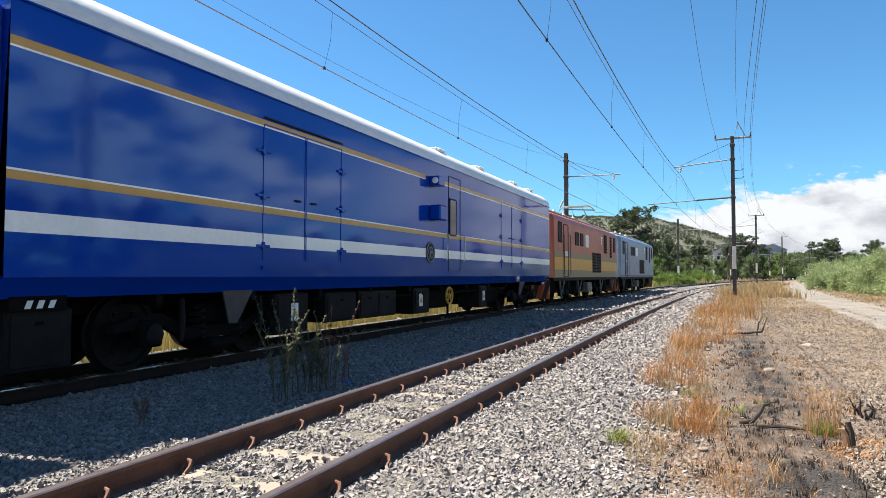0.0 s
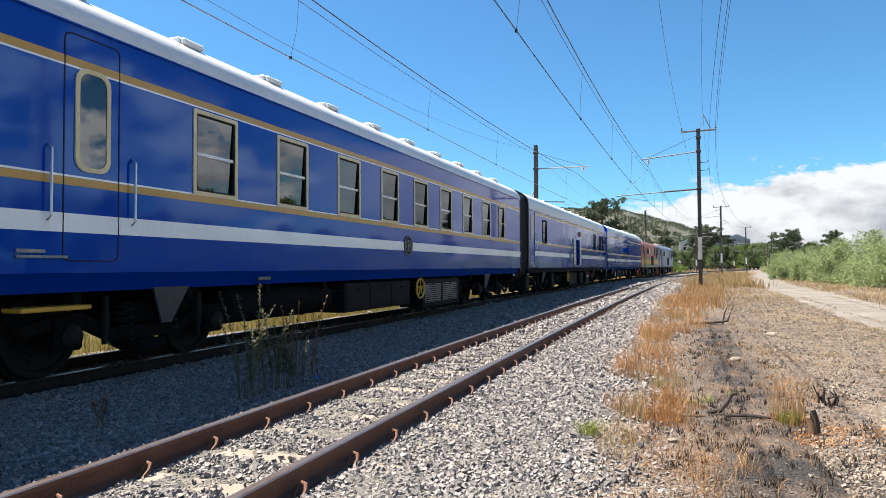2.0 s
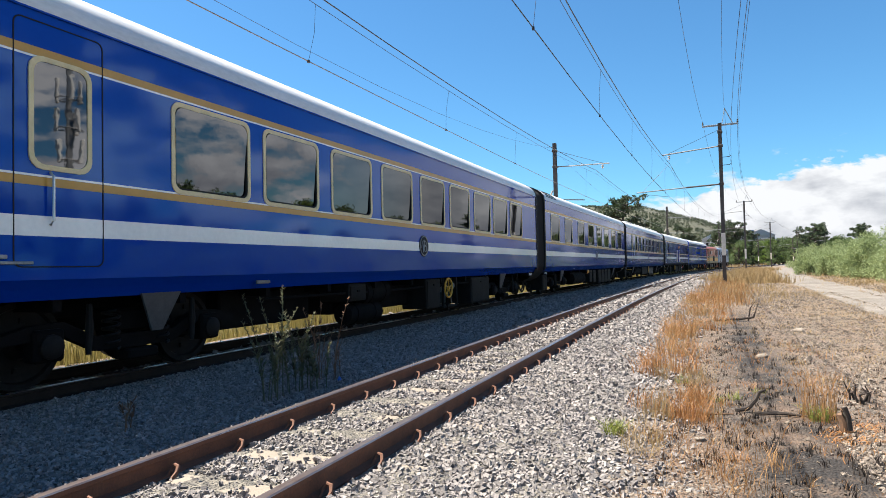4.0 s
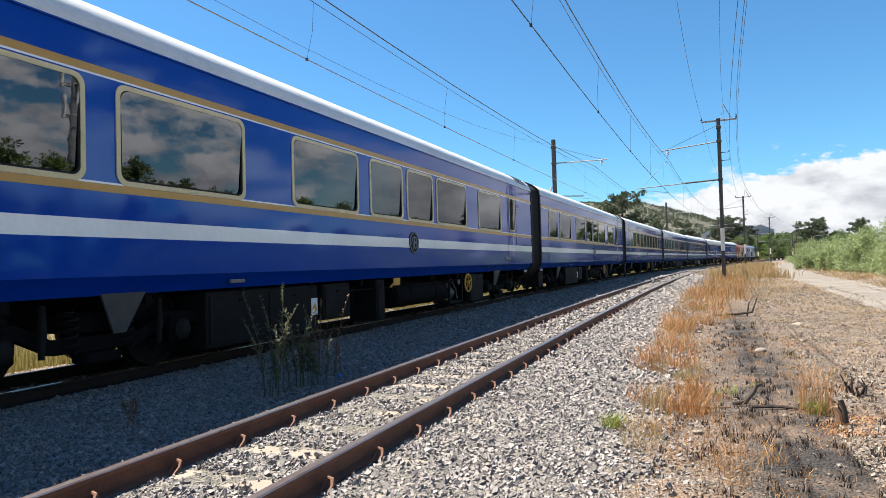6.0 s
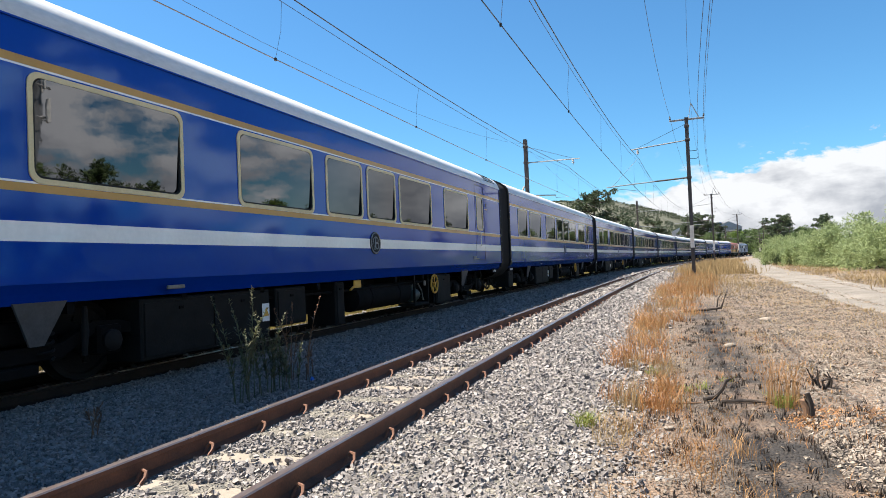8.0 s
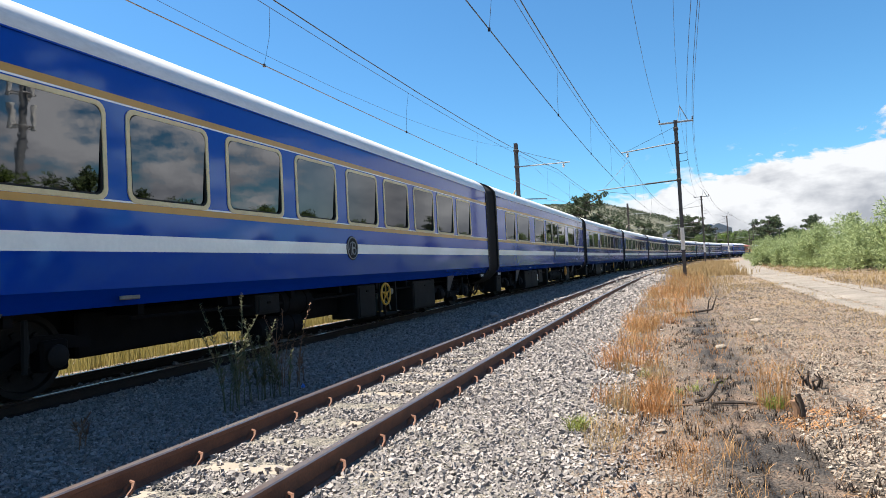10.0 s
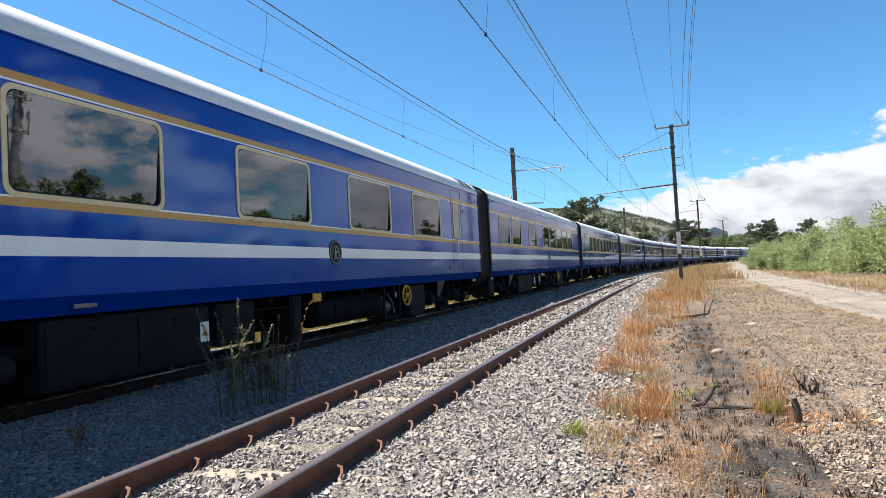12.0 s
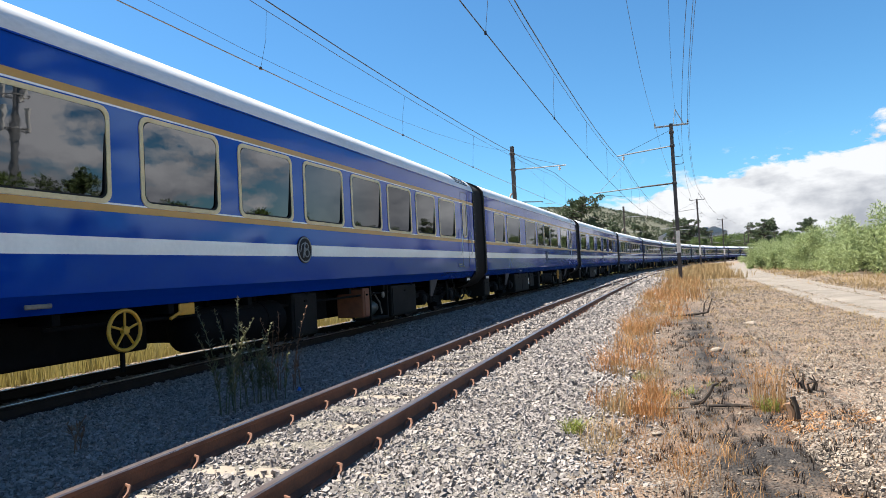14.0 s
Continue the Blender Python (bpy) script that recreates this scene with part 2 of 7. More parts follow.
M = dict(
    blue=material("blue_paint", (0.0012, 0.031, 0.295), (0.0018, 0.037, 0.320), rough=0.06, scale=0.7, fine=14, coat=0.0, spec=0.48, bump=0.0011, bump_scale=2.2, rough_var=0.04),
    dented_blue=material("dented_blue_paint", (0.0012, 0.031, 0.295), (0.0018, 0.037, 0.320), rough=0.06, scale=0.7, fine=14, spec=0.48, bump=0.018, bump_scale=0.9, rough_var=0.04),
    bright_blue=material("bright_blue_paint", (0.015, 0.10, 0.55), (0.015, 0.08, 0.45), rough=0.35, coat=0.5),
    roof=material("silver_white_roof", (0.68, 0.68, 0.6715), (0.527, 0.5355, 0.5355), rough=0.42, scale=1.2, fine=22, bump=0.002, bump_scale=9, stretch=(2, 0.4, 1)),
    gold=material("gold_stripe_paint", (0.47, 0.26, 0.045), (0.42, 0.23, 0.038), rough=0.35, coat=0.1, fine=25),
    white=material("white_stripe_paint", (0.80, 0.81, 0.80), (0.68, 0.70, 0.70), rough=0.3, scale=0.8, fine=15, coat=0.5),
    cream=material("cream_window_frame", (0.66, 0.56, 0.32), (0.55, 0.45, 0.24), rough=0.4, fine=40),
    brass=material("brass_window_frame", (0.50, 0.36, 0.12), (0.40, 0.28, 0.08), rough=0.35, metal=0.35, fine=40),
    glass=material("tinted_window_glass", (0.098, 0.097, 0.099), (0.089, 0.088, 0.091), rough=0.02, metal=1.0, scale=0.5, fine=3, bump=0.0012, bump_scale=1.4, rough_var=0.02),
    seal=material("rubber_seal", (0.010, 0.010, 0.010), (0.016, 0.016, 0.016), rough=0.75, spec=0.25),
    bellows=material("gangway_canvas", (0.006, 0.006, 0.007), (0.011, 0.010, 0.010), rough=0.9, spec=0.25, scale=3, fine=80, bump=0.012, bump_scale=5),
    # under, box, wheel: grimy steel, with the deep shade below the train painted in
    under=material("grimy_shaded_underframe_steel", (0.007, 0.006, 0.006), (0.003, 0.003, 0.003), rough=0.85, spec=0.10, scale=4, fine=50, bump=0.003),
    box=material("shade_dark_equipment_box", (0.011, 0.0107, 0.0104), (0.005, 0.005, 0.0047), rough=0.7, spec=0.15, scale=3, fine=40, bump=0.002),
    mesh_guard=material("wire_mesh_guard", (0.20, 0.20, 0.20), (0.10, 0.10, 0.10), rough=0.5, metal=0.3, fine=140),
    wheel=material("shade_dark_wheel_steel", (0.014, 0.012, 0.011), (0.007, 0.006, 0.006), rough=0.7, spec=0.15),
    yellow=material("yellow_paint", (0.62, 0.33, 0.03), (0.5, 0.25, 0.02), rough=0.45, fine=30),
    orange=material("loco_orange_paint", (0.43, 0.088, 0.030), (0.26, 0.060, 0.026), rough=0.45, scale=1.2, fine=20, bump=0.002),
    loco_grey=material("loco_blue_grey_paint", (0.20, 0.27, 0.38), (0.12, 0.17, 0.25), rough=0.4, scale=1.5, fine=20, bump=0.002),
    olive=material("loco_green_band", (0.22, 0.20, 0.10), (0.18, 0.16, 0.08), rough=0.5),
    grime=material("loco_grey_sill", (0.20, 0.185, 0.16), (0.11, 0.10, 0.09), rough=0.6, scale=3, fine=30),
    steel=material("brushed_steel", (0.55, 0.55, 0.55), (0.42, 0.42, 0.42), rough=0.32, metal=0.9, fine=80),
    dark=material("dark_interior", (0.010, 0.010, 0.011), (0.016, 0.015, 0.014), rough=0.8),
    wood=material("wooden_shelf", (0.30, 0.14, 0.05), (0.2, 0.09, 0.03), rough=0.5),
    bracket=material("dull_grey_bracket_paint", (0.075, 0.075, 0.077), (0.048, 0.048, 0.050), rough=0.7, fine=40),
    # motor green also lowered to suit the painted underfloor shade
    pump_green=material("green_grey_motor_paint", (0.030, 0.050, 0.046), (0.018, 0.028, 0.026), rough=0.5, fine=40),
    rust_box=material("rusty_orange_box", (0.25, 0.085, 0.035), (0.15, 0.05, 0.025), rough=0.7, fine=40),
    amber=material("amber_lamp", (0.60, 0.25, 0.02), (0.5, 0.2, 0.02), rough=0.25, coat=0.6),
    red=material("red_valve_paint", (0.45, 0.03, 0.02), (0.3, 0.02, 0.02), rough=0.5),
    rail_side=material("rusty_rail", (0.150, 0.056, 0.026), (0.078, 0.031, 0.018), rough=0.8, scale=5, fine=70, bump=0.002),
    # near-black brown for the running track, much darker than rail_side
    dark_rail=material("dark_rail_side", (0.026, 0.016, 0.011), (0.014, 0.010, 0.008), rough=0.8, spec=0.2, scale=5, fine=70, bump=0.002),
    rail_top=material("worn_rail_head", (0.42, 0.38, 0.36), (0.26, 0.17, 0.13), rough=0.28, metal=0.85, scale=3, fine=50, stretch=(1, 0.2, 1)),
    clip=material("rusty_rail_clip", (0.165, 0.068, 0.034), (0.090, 0.038, 0.022), rough=0.8, fine=80, bump=0.001),
    sleeper=material("concrete_sleeper", (0.215, 0.178, 0.142), (0.150, 0.128, 0.102), rough=0.85, scale=5, fine=60, bump=0.003, per_object=0.3),
    stone=material("crushed_ballast", (0.290, 0.262, 0.244), (0.066, 0.059, 0.058), rough=0.85, scale=14, fine=90, bump=0.004, island=0.7),
    spill=material("weathered_loose_stones", (0.300, 0.248, 0.200), (0.082, 0.066, 0.054), rough=0.9, scale=14, fine=90, bump=0.003, island=0.75),
    pebble=material("dusty_pebbles", (0.1768, 0.1428, 0.1088), (0.0748, 0.0578, 0.0442), rough=0.9, scale=14, fine=90, island=0.7),
    mast=material("mast_steel", (0.060, 0.045, 0.038), (0.030, 0.024, 0.022), rough=0.6, scale=3, fine=40, bump=0.002),
    arm=material("galvanised_arm", (0.30, 0.31, 0.32), (0.17, 0.175, 0.18), rough=0.5, metal=0.4, fine=50),
    mast_white=material("mast_white_band", (0.663, 0.612, 0.544), (0.51, 0.442, 0.374), rough=0.6, fine=30),
    wire=material("catenary_wire", (0.055, 0.045, 0.042), (0.035, 0.03, 0.03), rough=0.45, metal=0.5),
    copper=material("contact_wire_copper", (0.17, 0.125, 0.10), (0.12, 0.09, 0.075), rough=0.4, metal=0.6),
    porcelain=material("porcelain_insulator", (0.50, 0.42, 0.36), (0.35, 0.28, 0.24), rough=0.25, coat=0.5),
    bark=material("tree_bark", (0.050, 0.038, 0.029), (0.026, 0.020, 0.016), rough=0.9, scale=3, fine=24, bump=0.01),
    burnt=material("charred_wood", (0.019, 0.015, 0.0122), (0.0408, 0.0272, 0.019), rough=0.9, fine=50, bump=0.003),
    twig=material("dead_twig", (0.17, 0.0952, 0.051), (0.0952, 0.0544, 0.034), rough=0.85, fine=50),
    dry=leaf_material("dry_grass_blades", (0.390, 0.230, 0.095), (0.235, 0.110, 0.046), 0.25),
    rust_grass=leaf_material("rust_orange_grass", (0.430, 0.220, 0.080), (0.280, 0.120, 0.045), 0.25),
    straw=leaf_material("pale_straw_blades", (0.3536, 0.2584, 0.1292), (0.2448, 0.1632, 0.0748), 0.3),
    field=leaf_material("yellow_field_grass", (0.3128, 0.2516, 0.0952), (0.204, 0.1836, 0.0544), 0.3),
    weed=leaf_material("grey_green_weed", (0.085, 0.105, 0.052), (0.130, 0.120, 0.072), 0.3),
    green_blade=leaf_material("green_blades", (0.1496, 0.204, 0.034), (0.2312, 0.2312, 0.0544), 0.3),
    bush_leaf=leaf_material("grey_green_bush_leaves", (0.275, 0.325, 0.150), (0.150, 0.195, 0.080), 0.4),
    pine_leaf=leaf_material("pine_needles", (0.068, 0.092, 0.044), (0.040, 0.060, 0.030), 0.15),
    tree_leaf=leaf_material("tree_leaves", (0.115, 0.160, 0.060), (0.065, 0.100, 0.036), 0.25),
    scrub_leaf=leaf_material("hill_scrub_leaves", (0.080, 0.096, 0.058), (0.050, 0.063, 0.038), 0.15),
    lime_leaf=leaf_material("light_green_leaves", (0.136, 0.1972, 0.0408), (0.0884, 0.1428, 0.0272), 0.3),
    hill=material("scrub_hillside", (0.035, 0.040, 0.024), (0.075, 0.072, 0.046), rough=0.95, scale=0.05, fine=0.16),
    scar=material("bare_hill_quarry", (0.3128, 0.2448, 0.17), (0.2312, 0.1836, 0.1224), rough=0.95, scale=0.05, fine=0.3),
    far_house=material("far_house_wall", (0.408, 0.408, 0.408), (0.306, 0.3196, 0.34), rough=0.8),
    blue_house=material("far_blue_roof", (0.068, 0.1496, 0.2856), (0.0544, 0.1224, 0.2312), rough=0.6),
    sign=material("white_sign_plate", (0.78, 0.78, 0.76), (0.66, 0.66, 0.64), rough=0.5),
    plastic=material("blue_plastic_litter", (0.03, 0.14, 0.55), (0.03, 0.12, 0.45), rough=0.4),
)


def ground_material():
    """Dusty earth with gravel: sand, soil, soot along one strip and thin dead straw."""
    mt = material("dusty_gravel_earth", (0.205, 0.134, 0.088), (0.078, 0.050, 0.034), rough=0.95, scale=2.6, fine=70, bump=0.03, bump_scale=46)
    nt = mt.node_tree
    N, K = nt.nodes.new, nt.links.new
    bs = nt.nodes["Principled BSDF"]
    base = bs.inputs["Base Color"].links[0].from_socket
    vc = N("ShaderNodeTexVoronoi")
    vc.inputs["Scale"].default_value = 22.0
    tc = N("ShaderNodeTexCoord")
    K(tc.outputs["Object"], vc.inputs["Vector"])
    at = N("ShaderNodeAttribute")
    at.attribute_name = "cover"
    sp = N("ShaderNodeSeparateColor")
    K(at.outputs["Color"], sp.inputs[0])
    nz = N("ShaderNodeTexNoise")
    nz.inputs["Scale"].default_value, nz.inputs["Detail"].default_value = 2.2, 6
    K(tc.outputs["Object"], nz.inputs["Vector"])

    def blend(old, socket, colour, gain, lift):
        k = N("ShaderNodeMath")
        k.operation = "MULTIPLY_ADD"
        K(nz.outputs["Fac"], k.inputs[0])
        k.inputs[1].default_value, k.inputs[2].default_value = gain, lift
        w = N("ShaderNodeMath")
        w.operation, w.use_clamp = "MULTIPLY", True
        K(k.outputs[0], w.inputs[0])
        K(socket, w.inputs[1])
        mx = N("ShaderNodeMix")
        mx.data_type = "RGBA"
        K(w.outputs[0], mx.inputs["Factor"])
        K(old, mx.inputs["A"])
        if isinstance(colour, tuple):
            mx.inputs["B"].default_value = (*colour, 1)
        else:
            K(colour, mx.inputs["B"])
        return mx.outputs["Result"]

    grey = N("ShaderNodeMix")
    grey.data_type = "RGBA"
    grey.inputs["A"].default_value, grey.inputs["B"].default_value = (0.056, 0.054, 0.051, 1), (0.218, 0.195, 0.160, 1)
    K(vc.outputs["Color"], grey.inputs["Factor"])
    # fine grit bedded in the soil, thick in some patches and thin in others
    pv = N("ShaderNodeTexVoronoi")
    pv.inputs["Scale"].default_value = 48.0
    K(tc.outputs["Object"], pv.inputs["Vector"])
    split = N("ShaderNodeSeparateColor")
    K(pv.outputs["Color"], split.inputs[0])
    grit = N("ShaderNodeMix")
    grit.data_type = "RGBA"
    grit.inputs["A"].default_value, grit.inputs["B"].default_value = (0.055, 0.047, 0.040, 1), (0.300, 0.255, 0.208, 1)
    K(split.outputs[0], grit.inputs["Factor"])
    pick = N("ShaderNodeMath")
    pick.operation = "GREATER_THAN"
    K(split.outputs[1], pick.inputs[0])
    pick.inputs[1].default_value = 0.42
    soil = blend(base, pick.outputs[0], grit.outputs["Result"], 2.6, -0.72)
    bump = next(n for n in nt.nodes if n.type == "BUMP")
    rise = N("ShaderNodeBump")
    rise.invert = True
    rise.inputs["Strength"].default_value, rise.inputs["Distance"].default_value = 1.0, 0.022
    K(pv.outputs["Distance"], rise.inputs["Height"])
    K(bump.outputs[0], rise.inputs["Normal"])
    K(rise.outputs[0], bs.inputs["Normal"])
    c = blend(soil, sp.outputs[0], grey.outputs["Result"], 0.0, 1.0)      # ballast
    c = blend(c, sp.outputs[1], (0.024, 0.019, 0.016), 3.4, -0.90)        # soot
    c = blend(c, sp.outputs[2], (0.200, 0.150, 0.088), 2.4, -0.86)           # straw and field grass
    K(c, bs.inputs["Base Color"])
    return mt


for paint in ("blue", "dented_blue"):
    M[paint].node_tree.nodes["Principled BSDF"].inputs["Specular Tint"].default_value = (0.40, 0.84, 1.0, 1)
M["ground"] = ground_material()
M["road"] = material("pale_gravel_road", (0.205, 0.180, 0.152), (0.085, 0.074, 0.063), rough=0.95, scale=0.9, fine=44, bump=0.02, bump_scale=60)


# ---- mesh helpers ----
def mesh_of(name, verts, faces, mat, smooth=False):
    me = bpy.data.meshes.new(name)
    me.from_pydata([tuple(v) for v in verts], [], [tuple(f) for f in faces])
    me.materials.append(mat)
    if smooth:
        me.shade_smooth()
    me.update()
    return me


def arrays_mesh(name, v, f, mat):
    """A mesh from numpy arrays of vertices and equal-sized faces."""
    me = bpy.data.meshes.new(name)
    n = f.shape[1]
    me.vertices.add(len(v))
    me.vertices.foreach_set("co", np.ascontiguousarray(v, dtype=np.float32).ravel())
    me.loops.add(f.size)
    me.loops.foreach_set("vertex_index", np.ascontiguousarray(f, dtype=np.int32).ravel())
    me.polygons.add(len(f))
    me.polygons.foreach_set("loop_start", np.arange(0, f.size, n, dtype=np.int32))
    me.update(calc_edges=True)
    me.shade_flat()
    me.materials.append(mat)
    return me


class Shape:
    """Collects boxes, tubes and lathes into one mesh."""

    def __init__(self):
        self.v, self.f = [], []

    def add(self, verts, faces):
        o = len(self.v)
        self.v += [Vector(p) for p in verts]
        self.f += [tuple(i + o for i in f) for f in faces]
        return self

    def box(self, x0, x1, y0, y1, z0, z1, bevel=0.0):
        b = min(bevel, (x1 - x0) / 2.01, (y1 - y0) / 2.01, (z1 - z0) / 2.01)
        if b <= 0:
            v = [(x, y, z) for z in (z0, z1) for x, y in ((x0, y0), (x1, y0), (x1, y1), (x0, y1))]
            return self.add(v, [(3, 2, 1, 0), (4, 5, 6, 7), (0, 1, 5, 4), (1, 2, 6, 5), (2, 3, 7, 6), (3, 0, 4, 7)])

        def ring(i, z):
            return [(x0 + i + (b if not i else 0), y0 + i, z), (x1 - i - (b if not i else 0), y0 + i, z), (x1 - i, y0 + i + (b if not i else 0), z), (x1 - i, y1 - i - (b if not i else 0), z),
                    (x1 - i - (b if not i else 0), y1 - i, z), (x0 + i + (b if not i else 0), y1 - i, z), (x0 + i, y1 - i - (b if not i else 0), z), (x0 + i, y0 + i + (b if not i else 0), z)]

        def inner(z):
            return [(x0 + b, y0 + b, z), (x1 - b, y0 + b, z), (x1 - b, y0 + b, z), (x1 - b, y1 - b, z), (x1 - b, y1 - b, z), (x0 + b, y1 - b, z), (x0 + b, y1 - b, z), (x0 + b, y0 + b, z)]

        rings = [inner(z0), ring(0, z0 + b), ring(0, z1 - b), inner(z1)]
        v = [p for r in rings for p in r]
        f = []
        for k in range(3):
            for i in range(8):
                j = (i + 1) % 8
                f.append((k * 8 + i, k * 8 + j, k * 8 + 8 + j, k * 8 + 8 + i))
        f += [(7, 5, 3, 1), (25, 27, 29, 31)]
        return self.add(v, f)

    def tube(self, points, radius, sides=8, caps=True):
        pts = [Vector(p) for p in points]
        rad = [float(r) for r in radius] if isinstance(radius, (list, tuple)) else [float(radius)] * len(pts)
        v = []
        for i, p in enumerate(pts):
            d = (pts[min(i + 1, len(pts) - 1)] - pts[max(i - 1, 0)]).normalized()
            up = Vector((0, 0, 1)) if abs(d.z) < 0.9 else Vector((1, 0, 0))
            a = d.cross(up).normalized()
            b = a.cross(d)
            v += [p + rad[i] * (math.cos(2 * math.pi * k / sides) * a + math.sin(2 * math.pi * k / sides) * b) for k in range(sides)]
        f = [(i * sides + k, i * sides + (k + 1) % sides, (i + 1) * sides + (k + 1) % sides, (i + 1) * sides + k) for i in range(len(pts) - 1) for k in range(sides)]
        if caps:
            f += [tuple(range(sides))[::-1], tuple(range((len(pts) - 1) * sides, len(pts) * sides))]
        return self.add(v, f)

    def lathe(self, centre, axis, profile, sides=20):
        """profile: (distance along the axis, radius)."""
        c, d = Vector(centre), Vector(axis).normalized()
        up = Vector((0, 0, 1)) if abs(d.z) < 0.9 else Vector((1, 0, 0))
        a = d.cross(up).normalized()
        b = a.cross(d)
        v = [c + h * d + r * (math.cos(2 * math.pi * k / sides) * a + math.sin(2 * math.pi * k / sides) * b) for h, r in profile for k in range(sides)]
        f = [(i * sides + k, i * sides + (k + 1) % sides, (i + 1) * sides + (k + 1) % sides, (i + 1) * sides + k) for i in range(len(profile) - 1) for k in range(sides)]
        f += [tuple(range(sides))[::-1], tuple(range((len(profile) - 1) * sides, len(profile) * sides))]
        return self.add(v, f)

    def ring(self, centre, axis, radius, thick, sides=24):
        c, d = Vector(centre), Vector(axis).normalized()
        up = Vector((0, 0, 1)) if abs(d.z) < 0.9 else Vector((1, 0, 0))
        a = d.cross(up).normalized()
        b = a.cross(d)
        v, f, q = [], [], 6
        for i in range(sides):
            w = 2 * math.pi * i / sides
            r = math.cos(w) * a + math.sin(w) * b
            v += [c + r * (radius + thick * math.cos(2 * math.pi * k / q)) + d * thick * math.sin(2 * math.pi * k / q) for k in range(q)]
        for i in range(sides):
            for k in range(q):
                f.append((i * q + k, i * q + (k + 1) % q, ((i + 1) % sides) * q + (k + 1) % q, ((i + 1) % sides) * q + k))
        return self.add(v, f)

    def extrude(self, profile, y0, y1, caps=True, close=True):
        """A closed (x, z) profile drawn along y."""
        n = len(profile)
        v = [(x, y0, z) for x, z in profile] + [(x, y1, z) for x, z in profile]
        f = [(i, (i + 1) % n, n + (i + 1) % n, n + i) for i in range(n if close else n - 1)]
        if caps:
            f += [tuple(range(n))[::-1], tuple(range(n, 2 * n))]
        return self.add(v, f)

    def mesh(self, name, mat, smooth=False):
        me = mesh_of(name, self.v, self.f, mat)
        bm = bmesh.new()
        bm.from_mesh(me)
        bmesh.ops.remove_doubles(bm, verts=bm.verts, dist=1e-5)
        bmesh.ops.recalc_face_normals(bm, faces=bm.faces)
        bm.to_mesh(me)
        bm.free()
        if smooth:
            me.shade_smooth()
            me.set_sharp_from_angle(angle=radians(35))
        return me


def part(name, shape, mat, parent, label="", smooth=True, at=None):
    """Links a shape as one mesh object under a thing or a part."""
    ob = new(name, shape if isinstance(shape, bpy.types.Mesh) else shape.mesh(name, mat, smooth))
    ob.parent = parent
    if at is not None:
        ob.matrix_basis = at
    if label:
        ob["label"] = label
    return ob


def rounded(y0, y1, z0, z1, r, n=4):
    """A rounded rectangle in y and z, counter-clockwise."""
    r = min(r, (y1 - y0) / 2.01, (z1 - z0) / 2.01)
    out = []
    for cy, cz, a0 in ((y1 - r, z0 + r, -90), (y1 - r, z1 - r, 0), (y0 + r, z1 - r, 90), (y0 + r, z0 + r, 180)):
        out += [(cy + r * math.cos(radians(a0 + 90 * i / n)), cz + r * math.sin(radians(a0 + 90 * i / n))) for i in range(n + 1)]
    return out


def frame_ring(y0, y1, z0, z1, width, r, xa, xb):
    """A rounded frame standing from x = xa to xb."""
    s = Shape()
    o, i = rounded(y0, y1, z0, z1, r), rounded(y0 + width, y1 - width, z0 + width, z1 - width, max(r - width * 0.5, 0.01))
    n = len(o)
    v = [(x, y, z) for x in (xa, xb) for ring in (o, i) for y, z in ring]
    f = []
    for k in range(n):
        j = (k + 1) % n
        f += [(2 * n + k, 2 * n + j, 3 * n + j, 3 * n + k), (k, j, 2 * n + j, 2 * n + k), (n + k, n + j, 3 * n + j, 3 * n + k)]
    return s.add(v, f)


def plate(y0, y1, z0, z1, r, xa, xb):
    """A rounded plate between x = xa and xb."""
    o = rounded(y0, y1, z0, z1, r)
    n = len(o)
    s = Shape()
    return s.add([(x, y, z) for x in (xa, xb) for y, z in o], [tuple(range(n))[::-1], tuple(range(n, 2 * n))] + [(k, (k + 1) % n, n + (k + 1) % n, n + k) for k in range(n)])


# ---- the line: everything lies on one right-hand curve ----
RADIUS = 880.4
U_NEAR, U_TRAIN, Z_TRAIN = -2.718, -7.365, -0.07


def on(u, s, z=0.0):
    """The place u metres to the right of the viewer's arc and s metres along it."""
    th = s / RADIUS
    return Vector((RADIUS - (RADIUS - u) * math.cos(th), (RADIUS - u) * math.sin(th), z))


def on_pose(u, s, z=0.0, turn=0.0):
    p = on(u, s, z)
    return pose(p.x, p.y, p.z, 0, 0, -math.degrees(s / RADIUS) + turn)


def on_np(u, s):
    th = s / RADIUS
    return RADIUS - (RADIUS - u) * np.cos(th), (RADIUS - u) * np.sin(th)


PROFILE = [(-4000, -1.6), (-60, -1.6), (-22, -1.0), (-13, -0.85), (-11.0, -0.75), (-9.7, -0.30), (-9.2, -0.24), (-5.7, -0.22), (-4.6, -0.20), (-4.2, -0.17), (-3.6, -0.15), (-1.9, -0.15), (-1.3, -0.17), (-0.6, -0.20), (0.2, -0.25), (3.9, -0.27), (6.4, -0.27), (7.5, -0.22), (14, -0.15), (40, -0.3), (500, -0.8)]


def ground_z(u):
    return np.interp(u, [a for a, _ in PROFILE], [b for _, b in PROFILE])


